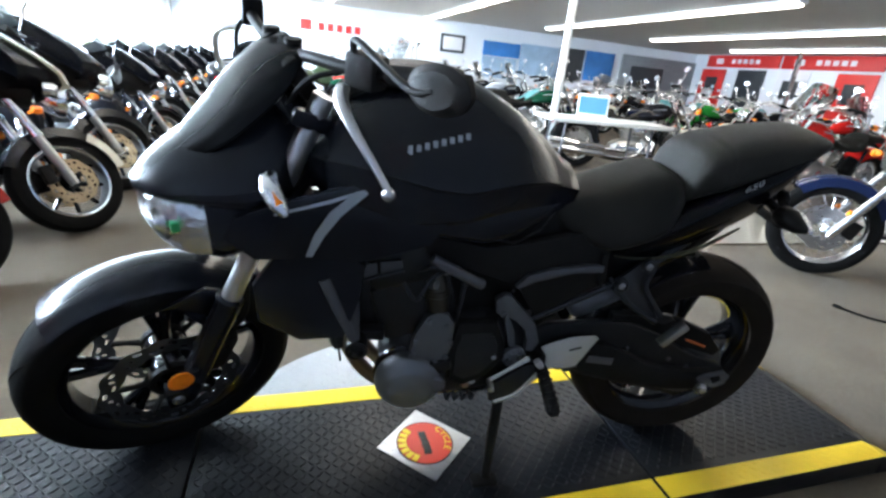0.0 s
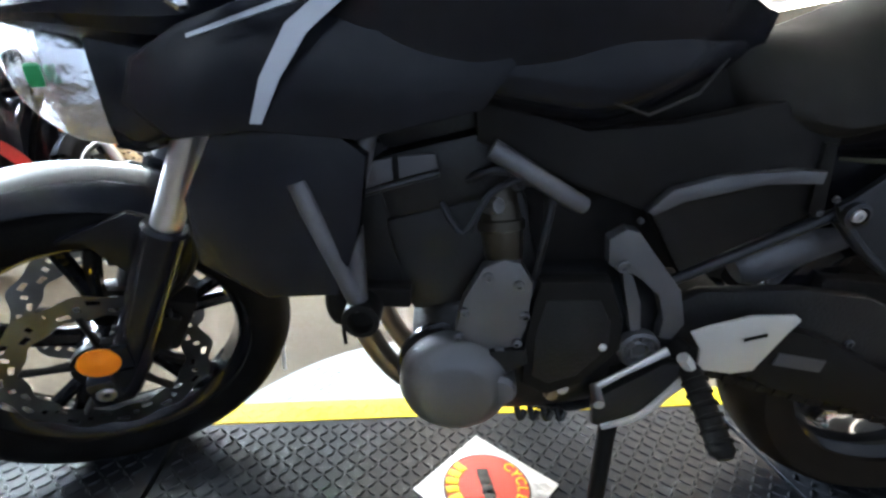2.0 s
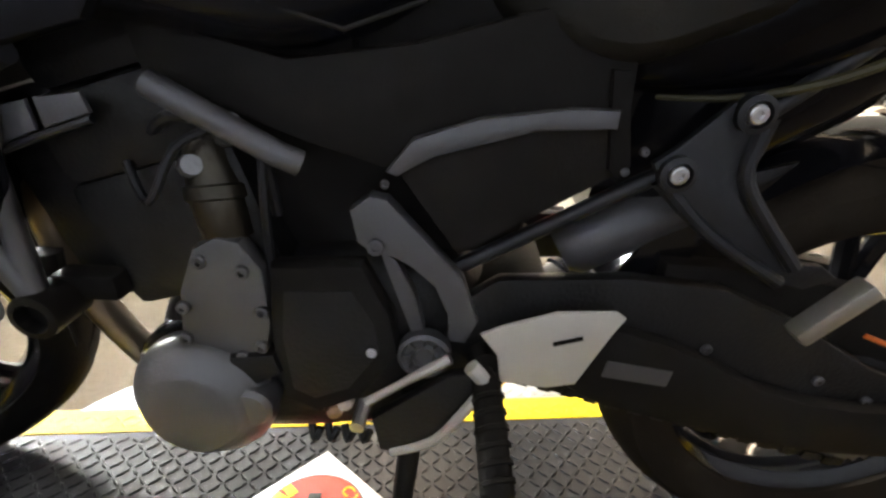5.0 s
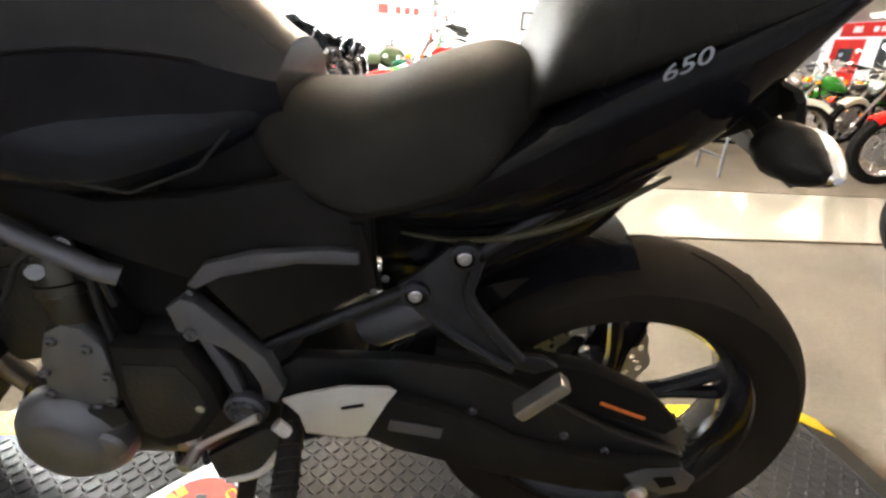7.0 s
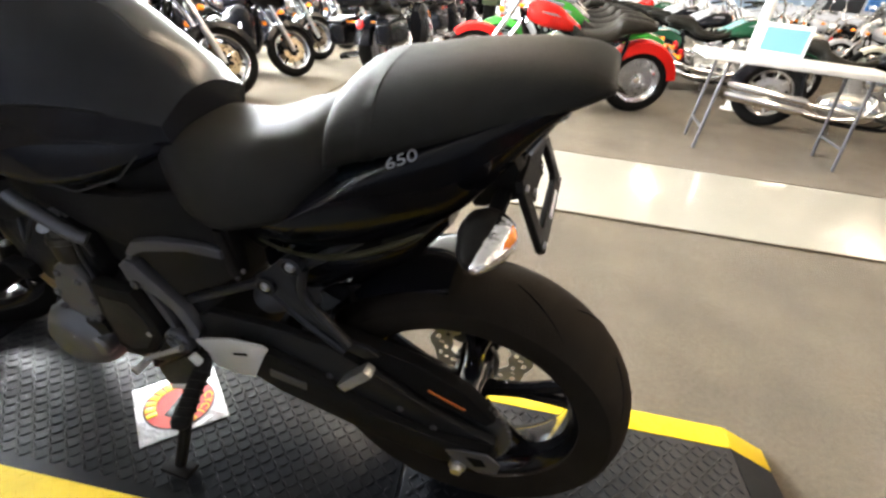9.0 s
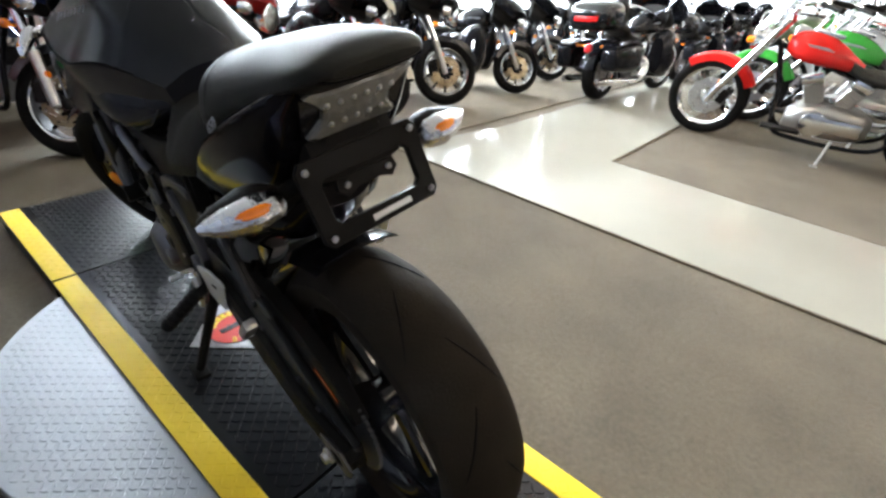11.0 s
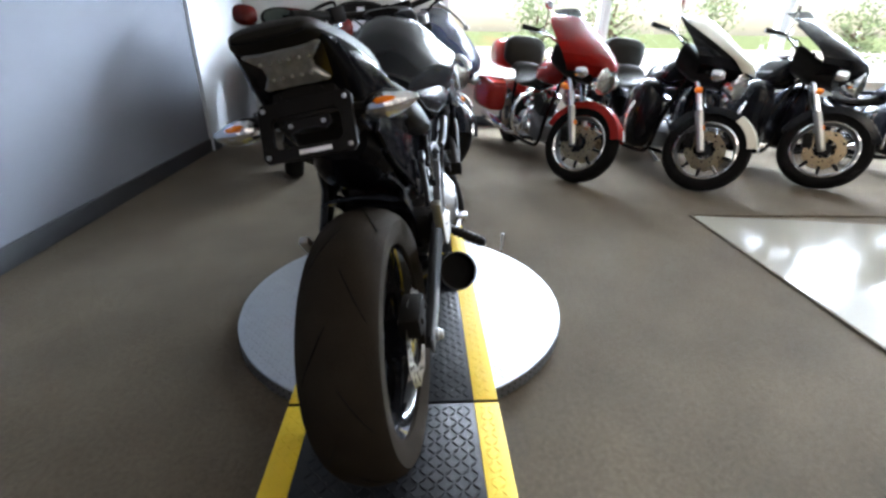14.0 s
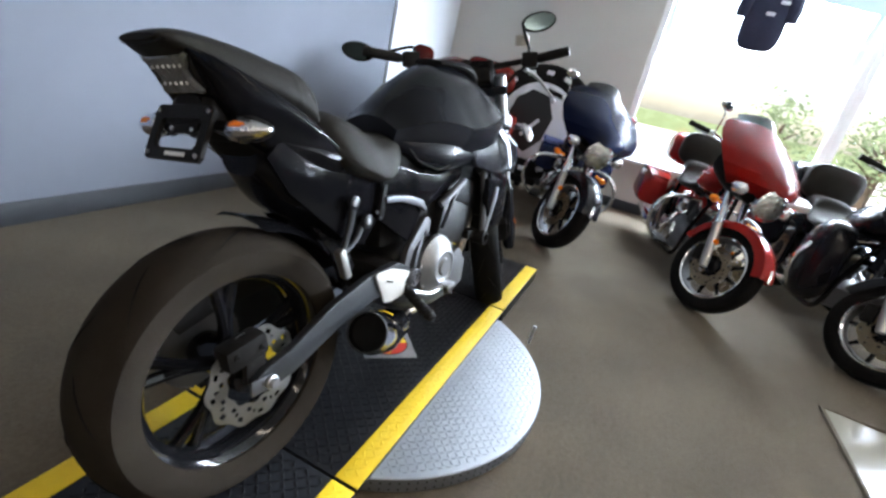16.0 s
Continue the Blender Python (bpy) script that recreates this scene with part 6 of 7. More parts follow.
    for s in (-1, 1):
        bm = B(); lathe(bm, [(0, 0.035), (0.07, 0.033), (0.10, 0.02), (0.105, 0), (0, 0)], (-0.83, s * 0.15, 0.31), (0, s, 0), 28, False); box(bm, (-1.0, s * 0.165, 0.32), (0.30, 0.04, 0.12), 0.03); fx("side_cover", bm, M_CHR, "chrome engine cover")
        bm = B(); box(bm, (-0.62, s * 0.25, 0.26), (0.28, 0.10, 0.025), 0.008); fx("floorboard" if tour else "footpeg", bm, M_BLKP)
        bm = B()
        tube(bm, [(-0.88, s * -0.10 if not tour else s * 0.10, 0.50), (-0.80, s * 0.19, 0.42), (-0.86, s * 0.21, 0.26), (-1.10, s * 0.215, 0.20), (-1.40, s * 0.22, 0.22)] if (tour or s < 0) else [(-0.75, -0.1, 0.5), (-0.66, -0.19, 0.40), (-0.78, -0.21, 0.28), (-1.2, -0.215, 0.29), (-1.4, -0.215, 0.30)], 0.021, 12)
        fx("exhaust_pipe", bm, M_CHR, "chrome exhaust pipe")
        bm = B(); yy = s * 0.225 if (tour or s < 0) else -0.22; zz = 0.22 if (tour or s < 0) else 0.31
        tube(bm, [(-1.32, yy, zz), (-1.38, yy, zz), (-2.0, yy, zz + 0.03), (-2.06, yy, zz + 0.035)], [0.026, 0.046, 0.046, 0.036], 16, False); fx("muffler", bm, M_CHR, "chrome muffler")
    bm = B()
    for s in (-1, 1):
        tube(bm, [(-0.38, s * 0.05, 0.86), (-0.50, s * 0.10, 0.50), (-0.56, s * 0.11, 0.22), (-0.75, s * 0.12, 0.16), (-1.25, s * 0.13, 0.18), (-1.38, s * 0.12, 0.36), (-1.45, s * 0.10, 0.70)], 0.018, 10)
    tube(bm, [(-0.38, 0, 0.84), (-0.70, 0, 0.74), (-1.10, 0, 0.64), (-1.45, 0, 0.70)], 0.022, 10)
    fx("frame", bm, M_BLKG, "black tubular frame")
    bm = B(); tube(bm, [(-1.0, 0.14, 0.20), (-0.98, 0.22, 0.11), (-0.96, 0.30, 0.012 + 0.026)], 0.011, 8); box(bm, (-0.955, 0.305, 0.03), (0.06, 0.035, 0.012), 0.004); fx("side_stand", bm, M_STEEL, "side stand, folded down")
    # handlebar
    hb = Vector((-0.50, 0, 0.96)) if tour else Vector((-0.42, 0, 1.0))
    bm = B()
    wdt, back, up = (0.40, 0.24, 0.10) if tour else (0.40, 0.28, 0.16)
    tube(bm, [hb + Vector((-back, -wdt, up * 0.8)), hb + Vector((-back * 0.45, -wdt * 0.72, up)), hb + Vector((0.0, -0.12, up * 0.6)), hb, hb + Vector((0.0, 0.12, up * 0.6)), hb + Vector((-back * 0.45, wdt * 0.72, up)), hb + Vector((-back, wdt, up * 0.8))], 0.0135, 10)
    st("handlebar", bm, M_CHR, "chrome handlebar")
    for s in (-1, 1):
        bm = B(); tube(bm, [hb + Vector((-back * 0.55, s * wdt * 0.78, up * 0.96)), hb + Vector((-back * 1.05, s * (wdt + 0.01), up * 0.78))], 0.020, 12, False); st("grip", bm, M_BLKP, "black rubber grip")
        bm = B(); tube(bm, [hb + Vector((-back * 0.5, s * wdt * 0.70, up)), hb + Vector((-back * 0.4, s * wdt * 0.85, up + 0.12)), hb + Vector((-back * 0.42, s * wdt * 0.95, up + 0.17))], 0.006, 8)
        sk = [[tuple(hb + Vector((-back * 0.42 + d, s * (wdt * 0.95 + 0.0) + 0.06 * k * math.cos(a), up + 0.19 + 0.036 * k * math.sin(a)))) for a in [2 * math.pi * q / 18 for q in range(18)]] for d, k in ((0.015, 0.7), (0.004, 1.0), (-0.008, 0.95))]
        skin(bm, sk)
        st("mirror", bm, M_CHR, "chrome mirror")
        bm = B(); tube(bm, [hb + Vector((0.02, s * 0.17, up * 0.7)), hb + Vector((-0.02, s * 0.30, up * 0.75)), hb + Vector((-back * 0.75, s * wdt, up * 0.55))], 0.006, 8); st("lever", bm, M_CHR)
        bm = B()
        if tour:
            lathe(bm, [(0, 0.02), (0.03, 0.016), (0.042, 0), (0.045, -0.05), (0.0, -0.06)], (-0.05, s * 0.205, 0.865), (1, 0, 0), 18, False)
            lp = fr("passing_lamp", bm, M_CHR, "chrome passing lamp")
            bm = B(); lathe(bm, [(0, 0.028), (0.03, 0.021), (0.038, 0.012), (0, 0.012)], (-0.05, s * 0.205, 0.865), (1, 0, 0), 18, False); fr("lens", bm, M_REFL, "", lp)
        bm = B(); tube(bm, [(-0.22, s * 0.19, 0.70 if tour else 0.86), (-0.21, s * 0.26, 0.695 if tour else 0.86)], 0.010, 8, False); lathe(bm, [(0, 0.022), (0.02, 0.016), (0.026, 0), (0.022, -0.03), (0, -0.035)], (-0.205, s * 0.27, 0.695 if tour else 0.86), (1, 0, 0), 16, False); st("turn_signal", bm, M_AMB, "amber turn signal")
    # headlight
    hx, hz, hr = (0.02, 0.850, 0.098) if tour else (-0.20, 0.86, 0.09)
    bm = B(); lathe(bm, [(hr, 0.012), (hr + 0.010, 0.006), (hr + 0.008, -0.02), (hr * 0.9, -0.08), (hr * 0.45, -0.13), (0, -0.14), (0.0, -0.02), (hr * 0.8, -0.01)], (hx, 0, hz), (1, 0, 0), 30, False); hl = fr("headlight", bm, M_CHR, "round chrome headlight")
    bm = B(); lathe(bm, [(0, 0.026), (hr * 0.55, 0.022), (hr * 0.96, 0.008), (hr * 0.96, 0.0), (0, 0.0)], (hx, 0, hz), (1, 0, 0), 30, False); fr("lens", bm, M_HEAD, "bright fluted lens", hl)
    if tour:
        bm = B()
        rows = []
        def wing(t, u, off=0.0):
            """A point of the fairing's face, t up and u across."""
            w_ = float(np.interp(t, (0, 0.12, 0.3, 0.5, 0.7, 0.86, 0.95, 1), (0.13, 0.26, 0.345, 0.375, 0.36, 0.315, 0.26, 0.20)))
            cx_ = float(np.interp(t, (0, 0.12, 0.30, 0.5, 0.8, 1), (-0.03, 0.04, 0.01, -0.10, -0.31, -0.46)))
            return (cx_ + off - 0.26 * abs(u) ** 2.0 * (1 - 0.45 * t) + 0.03 * max(0.0, 0.16 - abs(u)), u * w_ * (1 + off * 2.4), 0.885 + 0.415 * t - 0.05 * (1 - t) * u * u - 0.03 * t * u * u)

        for q in range(15):
            rows.append([wing(q / 14, k / 9 - 1) for k in range(19)])
        vs = [[bm.verts.new(p) for p in r] for r in rows]
        fs = [bm.faces.new((vs[i_][j_], vs[i_][j_ + 1], vs[i_ + 1][j_ + 1], vs[i_ + 1][j_])) for i_ in range(14) for j_ in range(18)]
        bmesh.ops.solidify(bm, geom=fs, thickness=0.018)
        fg = fr("fairing", bm, main, "batwing front fairing")
        if fairing_mat:
            bm = B()
            rows = [[wing(t, u, 0.034) for u in [(k / 6 - 1) * min(0.97, 0.36 + 0.95 * (t - 0.14)) for k in range(13)]] for t in [0.14 + q * 0.06 for q in range(15)]]
            vs = [[bm.verts.new(p) for p in r] for r in rows]
            fs = [bm.faces.new((vs[i_][j_], vs[i_][j_ + 1], vs[i_ + 1][j_ + 1], vs[i_ + 1][j_])) for i_ in range(14) for j_ in range(12)]
            bmesh.ops.solidify(bm, geom=fs, thickness=0.006)
            fr("front_panel", bm, fairing_mat, "cream painted front panel", fg)
        bm = B(); loft(bm, [(-0.14, 0.80, 0.93, 0.13, 3, 0), (-0.30, 0.80, 1.00, 0.20, 3, 0), (-0.46, 0.86, 1.09, 0.22, 3, 0)], 3); fr("inner_fairing", bm, M_BLKP, "black inner fairing with gauges", fg)
        if shield:
            bm = B()
            rows = []
            for q in range(7):
                t = q / 6
                rows.append([(-0.445 - 0.10 * t - 0.13 * (abs(u) ** 2), u * (0.20 - 0.04 * t), 1.285 + 0.085 * t - 0.03 * abs(u) ** 2 * (1 + t)) for u in [k / 8 - 1 for k in range(17)]])
            vs = [[bm.verts.new(p) for p in r] for r in rows]
            fs = [bm.faces.new((vs[i][j], vs[i][j + 1], vs[i + 1][j + 1], vs[i + 1][j])) for i in range(6) for j in range(16)]
            bmesh.ops.solidify(bm, geom=fs, thickness=0.004)
            fr("windshield", bm, mat("smoked_windshield", (0.03, 0.033, 0.036), 0.1, 0, 0.1, 9, coat=0.5), "dark low windshield", fg)
        for s in (-1, 1):
            bm = B()
            tube(bm, [(-0.60, s * 0.10, 0.66), (-0.55, s * 0.30, 0.64), (-0.53, s * 0.40, 0.56), (-0.53, s * 0.42, 0.42), (-0.56, s * 0.34, 0.28), (-0.62, s * 0.14, 0.22)], 0.016, 10)
            fx("engine_guard", bm, M_CHR, "chrome engine guard")
            bm = B(); loft(bm, [(-1.38, 0.40, 0.60, 0.05, 4), (-1.42, 0.36, 0.64, 0.105, 4), (-1.60, 0.35, 0.665, 0.12, 4.5), (-1.85, 0.36, 0.655, 0.12, 4.5), (-2.0, 0.38, 0.62, 0.10, 4), (-2.03, 0.42, 0.58, 0.05, 3)], 4)
            bmesh.ops.translate(bm, vec=(0, s * 0.30, 0), verts=bm.verts)
            sb = fx("saddlebag", bm, main, "hard painted saddlebag")
            bm = B(); loft(bm, [(-1.40, 0.628, 0.65, 0.09, 4), (-1.60, 0.655, 0.69, 0.122, 4.5), (-1.85, 0.65, 0.68, 0.122, 4.5), (-2.02, 0.61, 0.64, 0.09, 4)], 3)
            bmesh.ops.translate(bm, vec=(0, s * 0.30, 0), verts=bm.verts)
            fx("lid", bm, main, "", sb)
            bm = B(); box(bm, (-1.70, s * 0.425, 0.60), (0.08, 0.012, 0.035), 0.005); fx("latch", bm, M_CHR, "", sb)
            bm = B(); loft(bm, [(-0.40, 0.36, 0.66, 0.06, 3), (-0.46, 0.24, 0.78, 0.11, 3), (-0.60, 0.22, 0.80, 0.12, 3), (-0.74, 0.30, 0.70, 0.08, 3)], 3); bmesh.ops.translate(bm, vec=(0, s * 0.26, 0), verts=bm.verts); fx("lower_fairing", bm, P_BLACK, "glossy black lower leg fairing") if main is P_BLACK else bm.free()
        if rack:
            bm = B(); loft(bm, [(-1.62, 0.82, 0.98, 0.18, 4), (-1.68, 0.79, 1.07, 0.25, 4), (-1.85, 0.79, 1.10, 0.27, 4.5), (-2.05, 0.79, 1.07, 0.25, 4), (-2.10, 0.84, 0.98, 0.18, 3)], 3); tp = fx("tour_pack", bm, M_BLKG if rack != "main" else main, "hard top box")
            bm = B(); loft(bm, [(-1.54, 0.83, 1.05, 0.16, 3.5), (-1.58, 0.82, 1.13, 0.22, 3.5), (-1.66, 0.84, 1.13, 0.22, 3.5)], 3); fx("backrest", bm, M_SEAT, "padded black backrest", tp)
            bm = B(); box(bm, (-2.11, 0, 0.91), (0.02, 0.30, 0.05), 0.008); fx("light_bar", bm, mat("red_lens", (0.45, 0.01, 0.01), 0.15), "red light bar", tp)
    elif shield:
        bm = B()
        rows = []
        for q in range(8):
            t = q / 7
            rows.append([(-0.19 - 0.20 * t - 0.10 * (abs(u) ** 2), u * (0.20 + 0.06 * math.sin(math.pi * t)), 0.93 + 0.46 * t - 0.05 * abs(u) ** 2 * t) for u in [k / 6 - 1 for k in range(13)]])
        vs = [[bm.verts.new(p) for p in r] for r in rows]
        fs = [bm.faces.new((vs[i][j], vs[i][j + 1], vs[i + 1][j + 1], vs[i + 1][j])) for i in range(7) for j in range(12)]
        bmesh.ops.solidify(bm, geom=fs, thickness=0.004)
        wsd = st("windshield", bm, M_WS, "tall clear windshield")
        bm = B()
        tube(bm, [(-0.23, -0.14, 0.80), (-0.22, -0.14, 1.02), (-0.215, 0.14, 1.02), (-0.23, 0.14, 0.80)], 0.008, 8)
        st("windshield_bracket", bm, M_CHR, "", wsd)
    bm = B(); lathe(bm, [(0, 0.02), (0.045, 0.016), (0.055, 0), (0.05, -0.02), (0, -0.02)], (WB - R - 0.03, 0, R + 0.28), (-1, 0, 0.2), 20, False); fx("tail_light", bm, mat("red_lens", (0.45, 0.01, 0.01), 0.15, coat=0.6), "red tail light")
    for s in (-1, 1):
        bm = B(); tube(bm, [(WB - 0.25, s * 0.10, R + 0.30), (WB - 0.26, s * 0.20, R + 0.30)], 0.009, 8, False); lathe(bm, [(0, 0.022), (0.02, 0.016), (0.026, 0), (0, -0.03)], (WB - 0.265, s * 0.21, R + 0.30), (-1, 0, 0), 14, False); fx("rear_signal", bm, M_AMB, "amber rear signal")
    return top


def at(x, y, yaw):
    return pose(x, y, 0.0, 0, 0, yaw)


P_BLUE = paint("dark_blue", (0.008, 0.014, 0.045))
P_RED = paint("deep_red", (0.24, 0.013, 0.010))
P_CREAM = paint("cream", (0.62, 0.58, 0.48))
P_BLACK = paint("black", (0.006, 0.006, 0.008))
P_RED2 = paint("bright_red", (0.55, 0.015, 0.012))
P_GREEN = paint("green", (0.02, 0.22, 0.03))
P_DGREEN = paint("dark_green", (0.006, 0.05, 0.025))
P_SILV = paint("silver", (0.45, 0.46, 0.48))
P_TEAL = paint("teal", (0.16, 0.36, 0.36))
P_ORANGE = paint("burnt_orange", (0.085, 0.008, 0.0055))

G = "motorcycles along the windows"
heavy_bike("motorcycle", at(-2.02, 0.15, 8), P_BLUE, P_BLACK, "dark blue touring motorcycle with fairing, parked by the window", group=G, rack=False, steer=34, style="black")
heavy_bike("motorcycle", at(-1.80, 1.18, 9), P_RED, None, "deep red touring motorcycle with chrome engine guard", group=G, rack="main", steer=36, style="black")
heavy_bike("motorcycle", at(-1.60, 2.02, 7), P_BLACK, None, "black touring motorcycle with cream fairing front", group=G, steer=44, fairing_mat=P_CREAM, shield=False, style="black")
blk = heavy_bike("motorcycle", at(-1.64, 2.95, 16), P_BLACK, None, "black touring motorcycle with batwing fairing", group=G, steer=36, style="black", rack=False)
for x, y in ((-1.55, 4.04), (-1.72, 5.1), (-1.74, 6.15), (-1.76, 7.2), (-1.78, 8.25), (-1.8, 9.3), (-1.8, 10.4)):
    copy_thing(blk, at(x, y, 17 + 2 * math.sin(y * 5)) @ Matrix.Rotation(radians(-6), 4, 'X') @ Matrix.Scale(0.88, 4))
gl = heavy_bike("motorcycle", at(-0.70, 6.15, 83), P_BLACK, None, "black dressed touring motorcycle with top box, seen from behind", group="motorcycles along the aisle", rack=True, steer=-10, lean=-6)
for x, y in ((-0.62, 8.4), (-0.60, 10.6), (-0.58, 12.8)):
    copy_thing(gl, at(x, y, 84) @ Matrix.Rotation(radians(-6), 4, 'X') @ Matrix.Scale(0.88, 4))
G2 = "cruisers in the middle rows"
rc = heavy_bike("motorcycle", at(0.27, 4.44, 186), P_RED2, None, "bright red cruiser with windshield and wire wheels", group=G2, kind="cruiser", style="wire", steer=-8)
gc = heavy_bike("motorcycle", at(0.45, 5.45, 184), P_GREEN, None, "green cruiser with chrome engine", group=G2, kind="cruiser", style="wire", shield=False, steer=-8)
bc = heavy_bike("motorcycle", at(4.90, 4.28, -18), P_BLACK, P_CREAM, "black and cream cruiser with chrome pipes", group=G2, kind="cruiser", style="cast", shield=False, steer=6)
sc = heavy_bike("motorcycle", at(0.55, 6.45, 184), P_SILV, None, "silver cruiser with clear windshield", group=G2, kind="cruiser", style="wire", steer=-6)
tc = heavy_bike("motorcycle", at(3.15, 1.22, 152), P_TEAL, P_BLUE, "teal cruiser with dark blue mudguard", group=G2, kind="cruiser", style="wire", shield=False, steer=-12)
dg = heavy_bike("motorcycle", at(4.2, 6.2, -8), P_DGREEN, None, "dark green cruiser with chrome headlight", group=G2, kind="cruiser", style="cast", shield=False, steer=6)
rr2 = copy_thing(rc, at(5.0, 3.42, 178) @ Matrix.Rotation(radians(-6), 4, 'X'))
PICK = [bc, sc, dg, rc, bc, gc, tc, bc, sc]
rnd = random.Random(5)
k_ = 0
for row, (x_, yaw) in enumerate(((0.62, 184), (4.4, -6), (6.9, 184), (9.3, -5), (11.6, 184))):
    for j in range(9):
        y_ = 4.3 + j * 1.12 + row * 0.25
        if (row == 0 and j < 3) or (row == 1 and j < 2) or y_ > 14.0 or (row == 2 and j == 0):
            continue
        copy_thing(PICK[k_ % 9], at(x_ + rnd.uniform(-0.12, 0.12), y_ + rnd.uniform(-0.06, 0.06), yaw + rnd.uniform(-5, 5)) @ Matrix.Rotation(radians(-6), 4, 'X'))
        k_ += 1
for x_, y_, yaw, src in ((6.0, 2.1, 185, bc), (8.3, 2.4, 180, rc), (6.6, 0.6, 185, sc), (5.2, -0.2, 190, dg)):
    copy_thing(src, at(x_, y_, yaw) @ Matrix.Rotation(radians(-6), 4, 'X'))


# orange sport tourer in the corner
def sport_tourer(m):
    top = thing("sport_touring_motorcycle", m @ Matrix.Rotation(radians(-6), 4, 'X') @ Matrix.Scale(1.07, 4), "burnt orange full-fairing touring motorcycle beside the wall", "motorcycle", "motorcycles along the windows")

    def fx(nm, bm, mt, lb="", par=None):
        return part(nm, bm, mt, par or top, lb)

    R = 0.31
    wheel_parts(fx, (0, 0, R), R, 0.13, 0.225, "cast")
    wheel_parts(fx, (-1.55, 0, R), R, 0.17, 0.22, "cast")
    bm = B(); lathe(bm, [(R + 0.01, -0.075), (R + 0.028, -0.05), (R + 0.034, 0), (R + 0.028, 0.05), (R + 0.01, 0.075), (R + 0.022, 0.04), (R + 0.026, 0), (R + 0.022, -0.04)], (0, 0, R), (0, 1, 0), 24, True, 200, 335)
    for s in (-1, 1):
        plate(bm, [(-0.20, 0.42), (-0.10, 0.62), (0.10, 0.58), (0.22, 0.42), (0.10, 0.46), (-0.05, 0.48)], s * 0.072, s * 0.082, 0.004)
    fx("front_fender", bm, P_ORANGE, "orange front mudguard")
    for s in (-1, 1):
        bm = B(); tube(bm, [(0, s * 0.10, R), (-0.22, s * 0.10, 0.85)], 0.026, 12, False); fx("fork_leg", bm, M_ALLOY)
    bm = B()
    loft(bm, [(0.02, 0.80, 0.93, 0.09, 3), (-0.04, 0.72, 1.0, 0.17, 2.6, -0.05), (-0.14, 0.64, 1.06, 0.22, 2.6, -0.05), (-0.28, 0.48, 1.08, 0.245, 2.8, 0.0), (-0.45, 0.32, 1.02, 0.25, 3.0, 0.05), (-0.70, 0.28, 0.86, 0.22, 3.0, 0.05), (-0.90, 0.30, 0.70, 0.17, 3, 0.05)], 5)
    fg = fx("fairing", bm, P_ORANGE, "glossy orange full fairing")
    bm = B(); box(bm, (0.020, 0, 0.875), (0.03, 0.17, 0.10), 0.014); fx("headlight", bm, M_REFL, "wide rectangular headlight", fg)
    bm = B(); box(bm, (-0.02, 0, 0.70), (0.12, 0.20, 0.10), 0.03); fx("air_intake", bm, M_BLKP, "black air intake", fg)
    for s in (-1, 1):
        bm = B(); box(bm, (-0.035, s * 0.145, 0.90), (0.03, 0.06, 0.06), 0.02, Matrix.Rotation(radians(s * 28), 4, 'Z')); fx("turn_signal", bm, M_AMB, "amber turn signal", fg)
        bm = B(); loft(bm, [(-0.22, 0.98, 1.02, 0.02), (-0.26, 0.95, 1.08, 0.08), (-0.32, 0.96, 1.07, 0.06)], 3); bmesh.ops.translate(bm, vec=(0, s * 0.32, 0), verts=bm.verts); fx("mirror", bm, P_ORANGE, "orange mirror", fg)
        bm = B(); loft(bm, [(-1.30, 0.40, 0.68, 0.08, 4), (-1.40, 0.36, 0.72, 0.13, 4), (-1.75, 0.38, 0.72, 0.13, 4), (-1.92, 0.44, 0.66, 0.08, 4)], 3); bmesh.ops.translate(bm, vec=(0, s * 0.31, 0), verts=bm.verts); fx("saddlebag", bm, P_ORANGE)
        bm = B(); tube(bm, [(-0.62, s * 0.26, 0.32), (-0.70, s * 0.34, 0.27), (-0.84, s * 0.34, 0.27), (-0.9, s * 0.26, 0.30)], 0.014, 10); fx("engine_guard", bm, M_CHR)
    bm = B(); loft(bm, [(-0.50, 0.80, 0.98, 0.14), (-0.62, 0.78, 1.0, 0.17), (-0.85, 0.74, 0.90, 0.14), (-0.95, 0.72, 0.82, 0.10)]); fx("fuel_tank", bm, P_ORANGE)
    bm = B(); loft(bm, [(-0.92, 0.70, 0.80, 0.12), (-1.1, 0.70, 0.79, 0.18, 3), (-1.28, 0.74, 0.90, 0.17, 3), (-1.6, 0.78, 0.92, 0.16, 3), (-1.72, 0.82, 0.88, 0.1)]); fx("seat", bm, M_SEAT, "black two-up seat")
    bm = B(); loft(bm, [(-0.55, 0.22, 0.60, 0.18, 4), (-0.85, 0.20, 0.66, 0.24, 4), (-1.15, 0.24, 0.62, 0.18, 4)], 3); fx("engine", bm, M_ENGG)
    bm = B(); loft(bm, [(-1.70, 0.86, 1.05, 0.2, 4), (-1.78, 0.85, 1.14, 0.26, 4), (-2.05, 0.85, 1.12, 0.24, 4), (-2.12, 0.9, 1.04, 0.15, 3)], 3); fx("top_box", bm, P_ORANGE, "orange top box")
    bm = B(); tube(bm, [(-1.0, 0.12, 0.25), (-0.95, 0.26, 0.045)], 0.012, 8, False); fx("side_stand", bm, M_STEEL)


sport_tourer(at(-1.95, -0.93, 12))


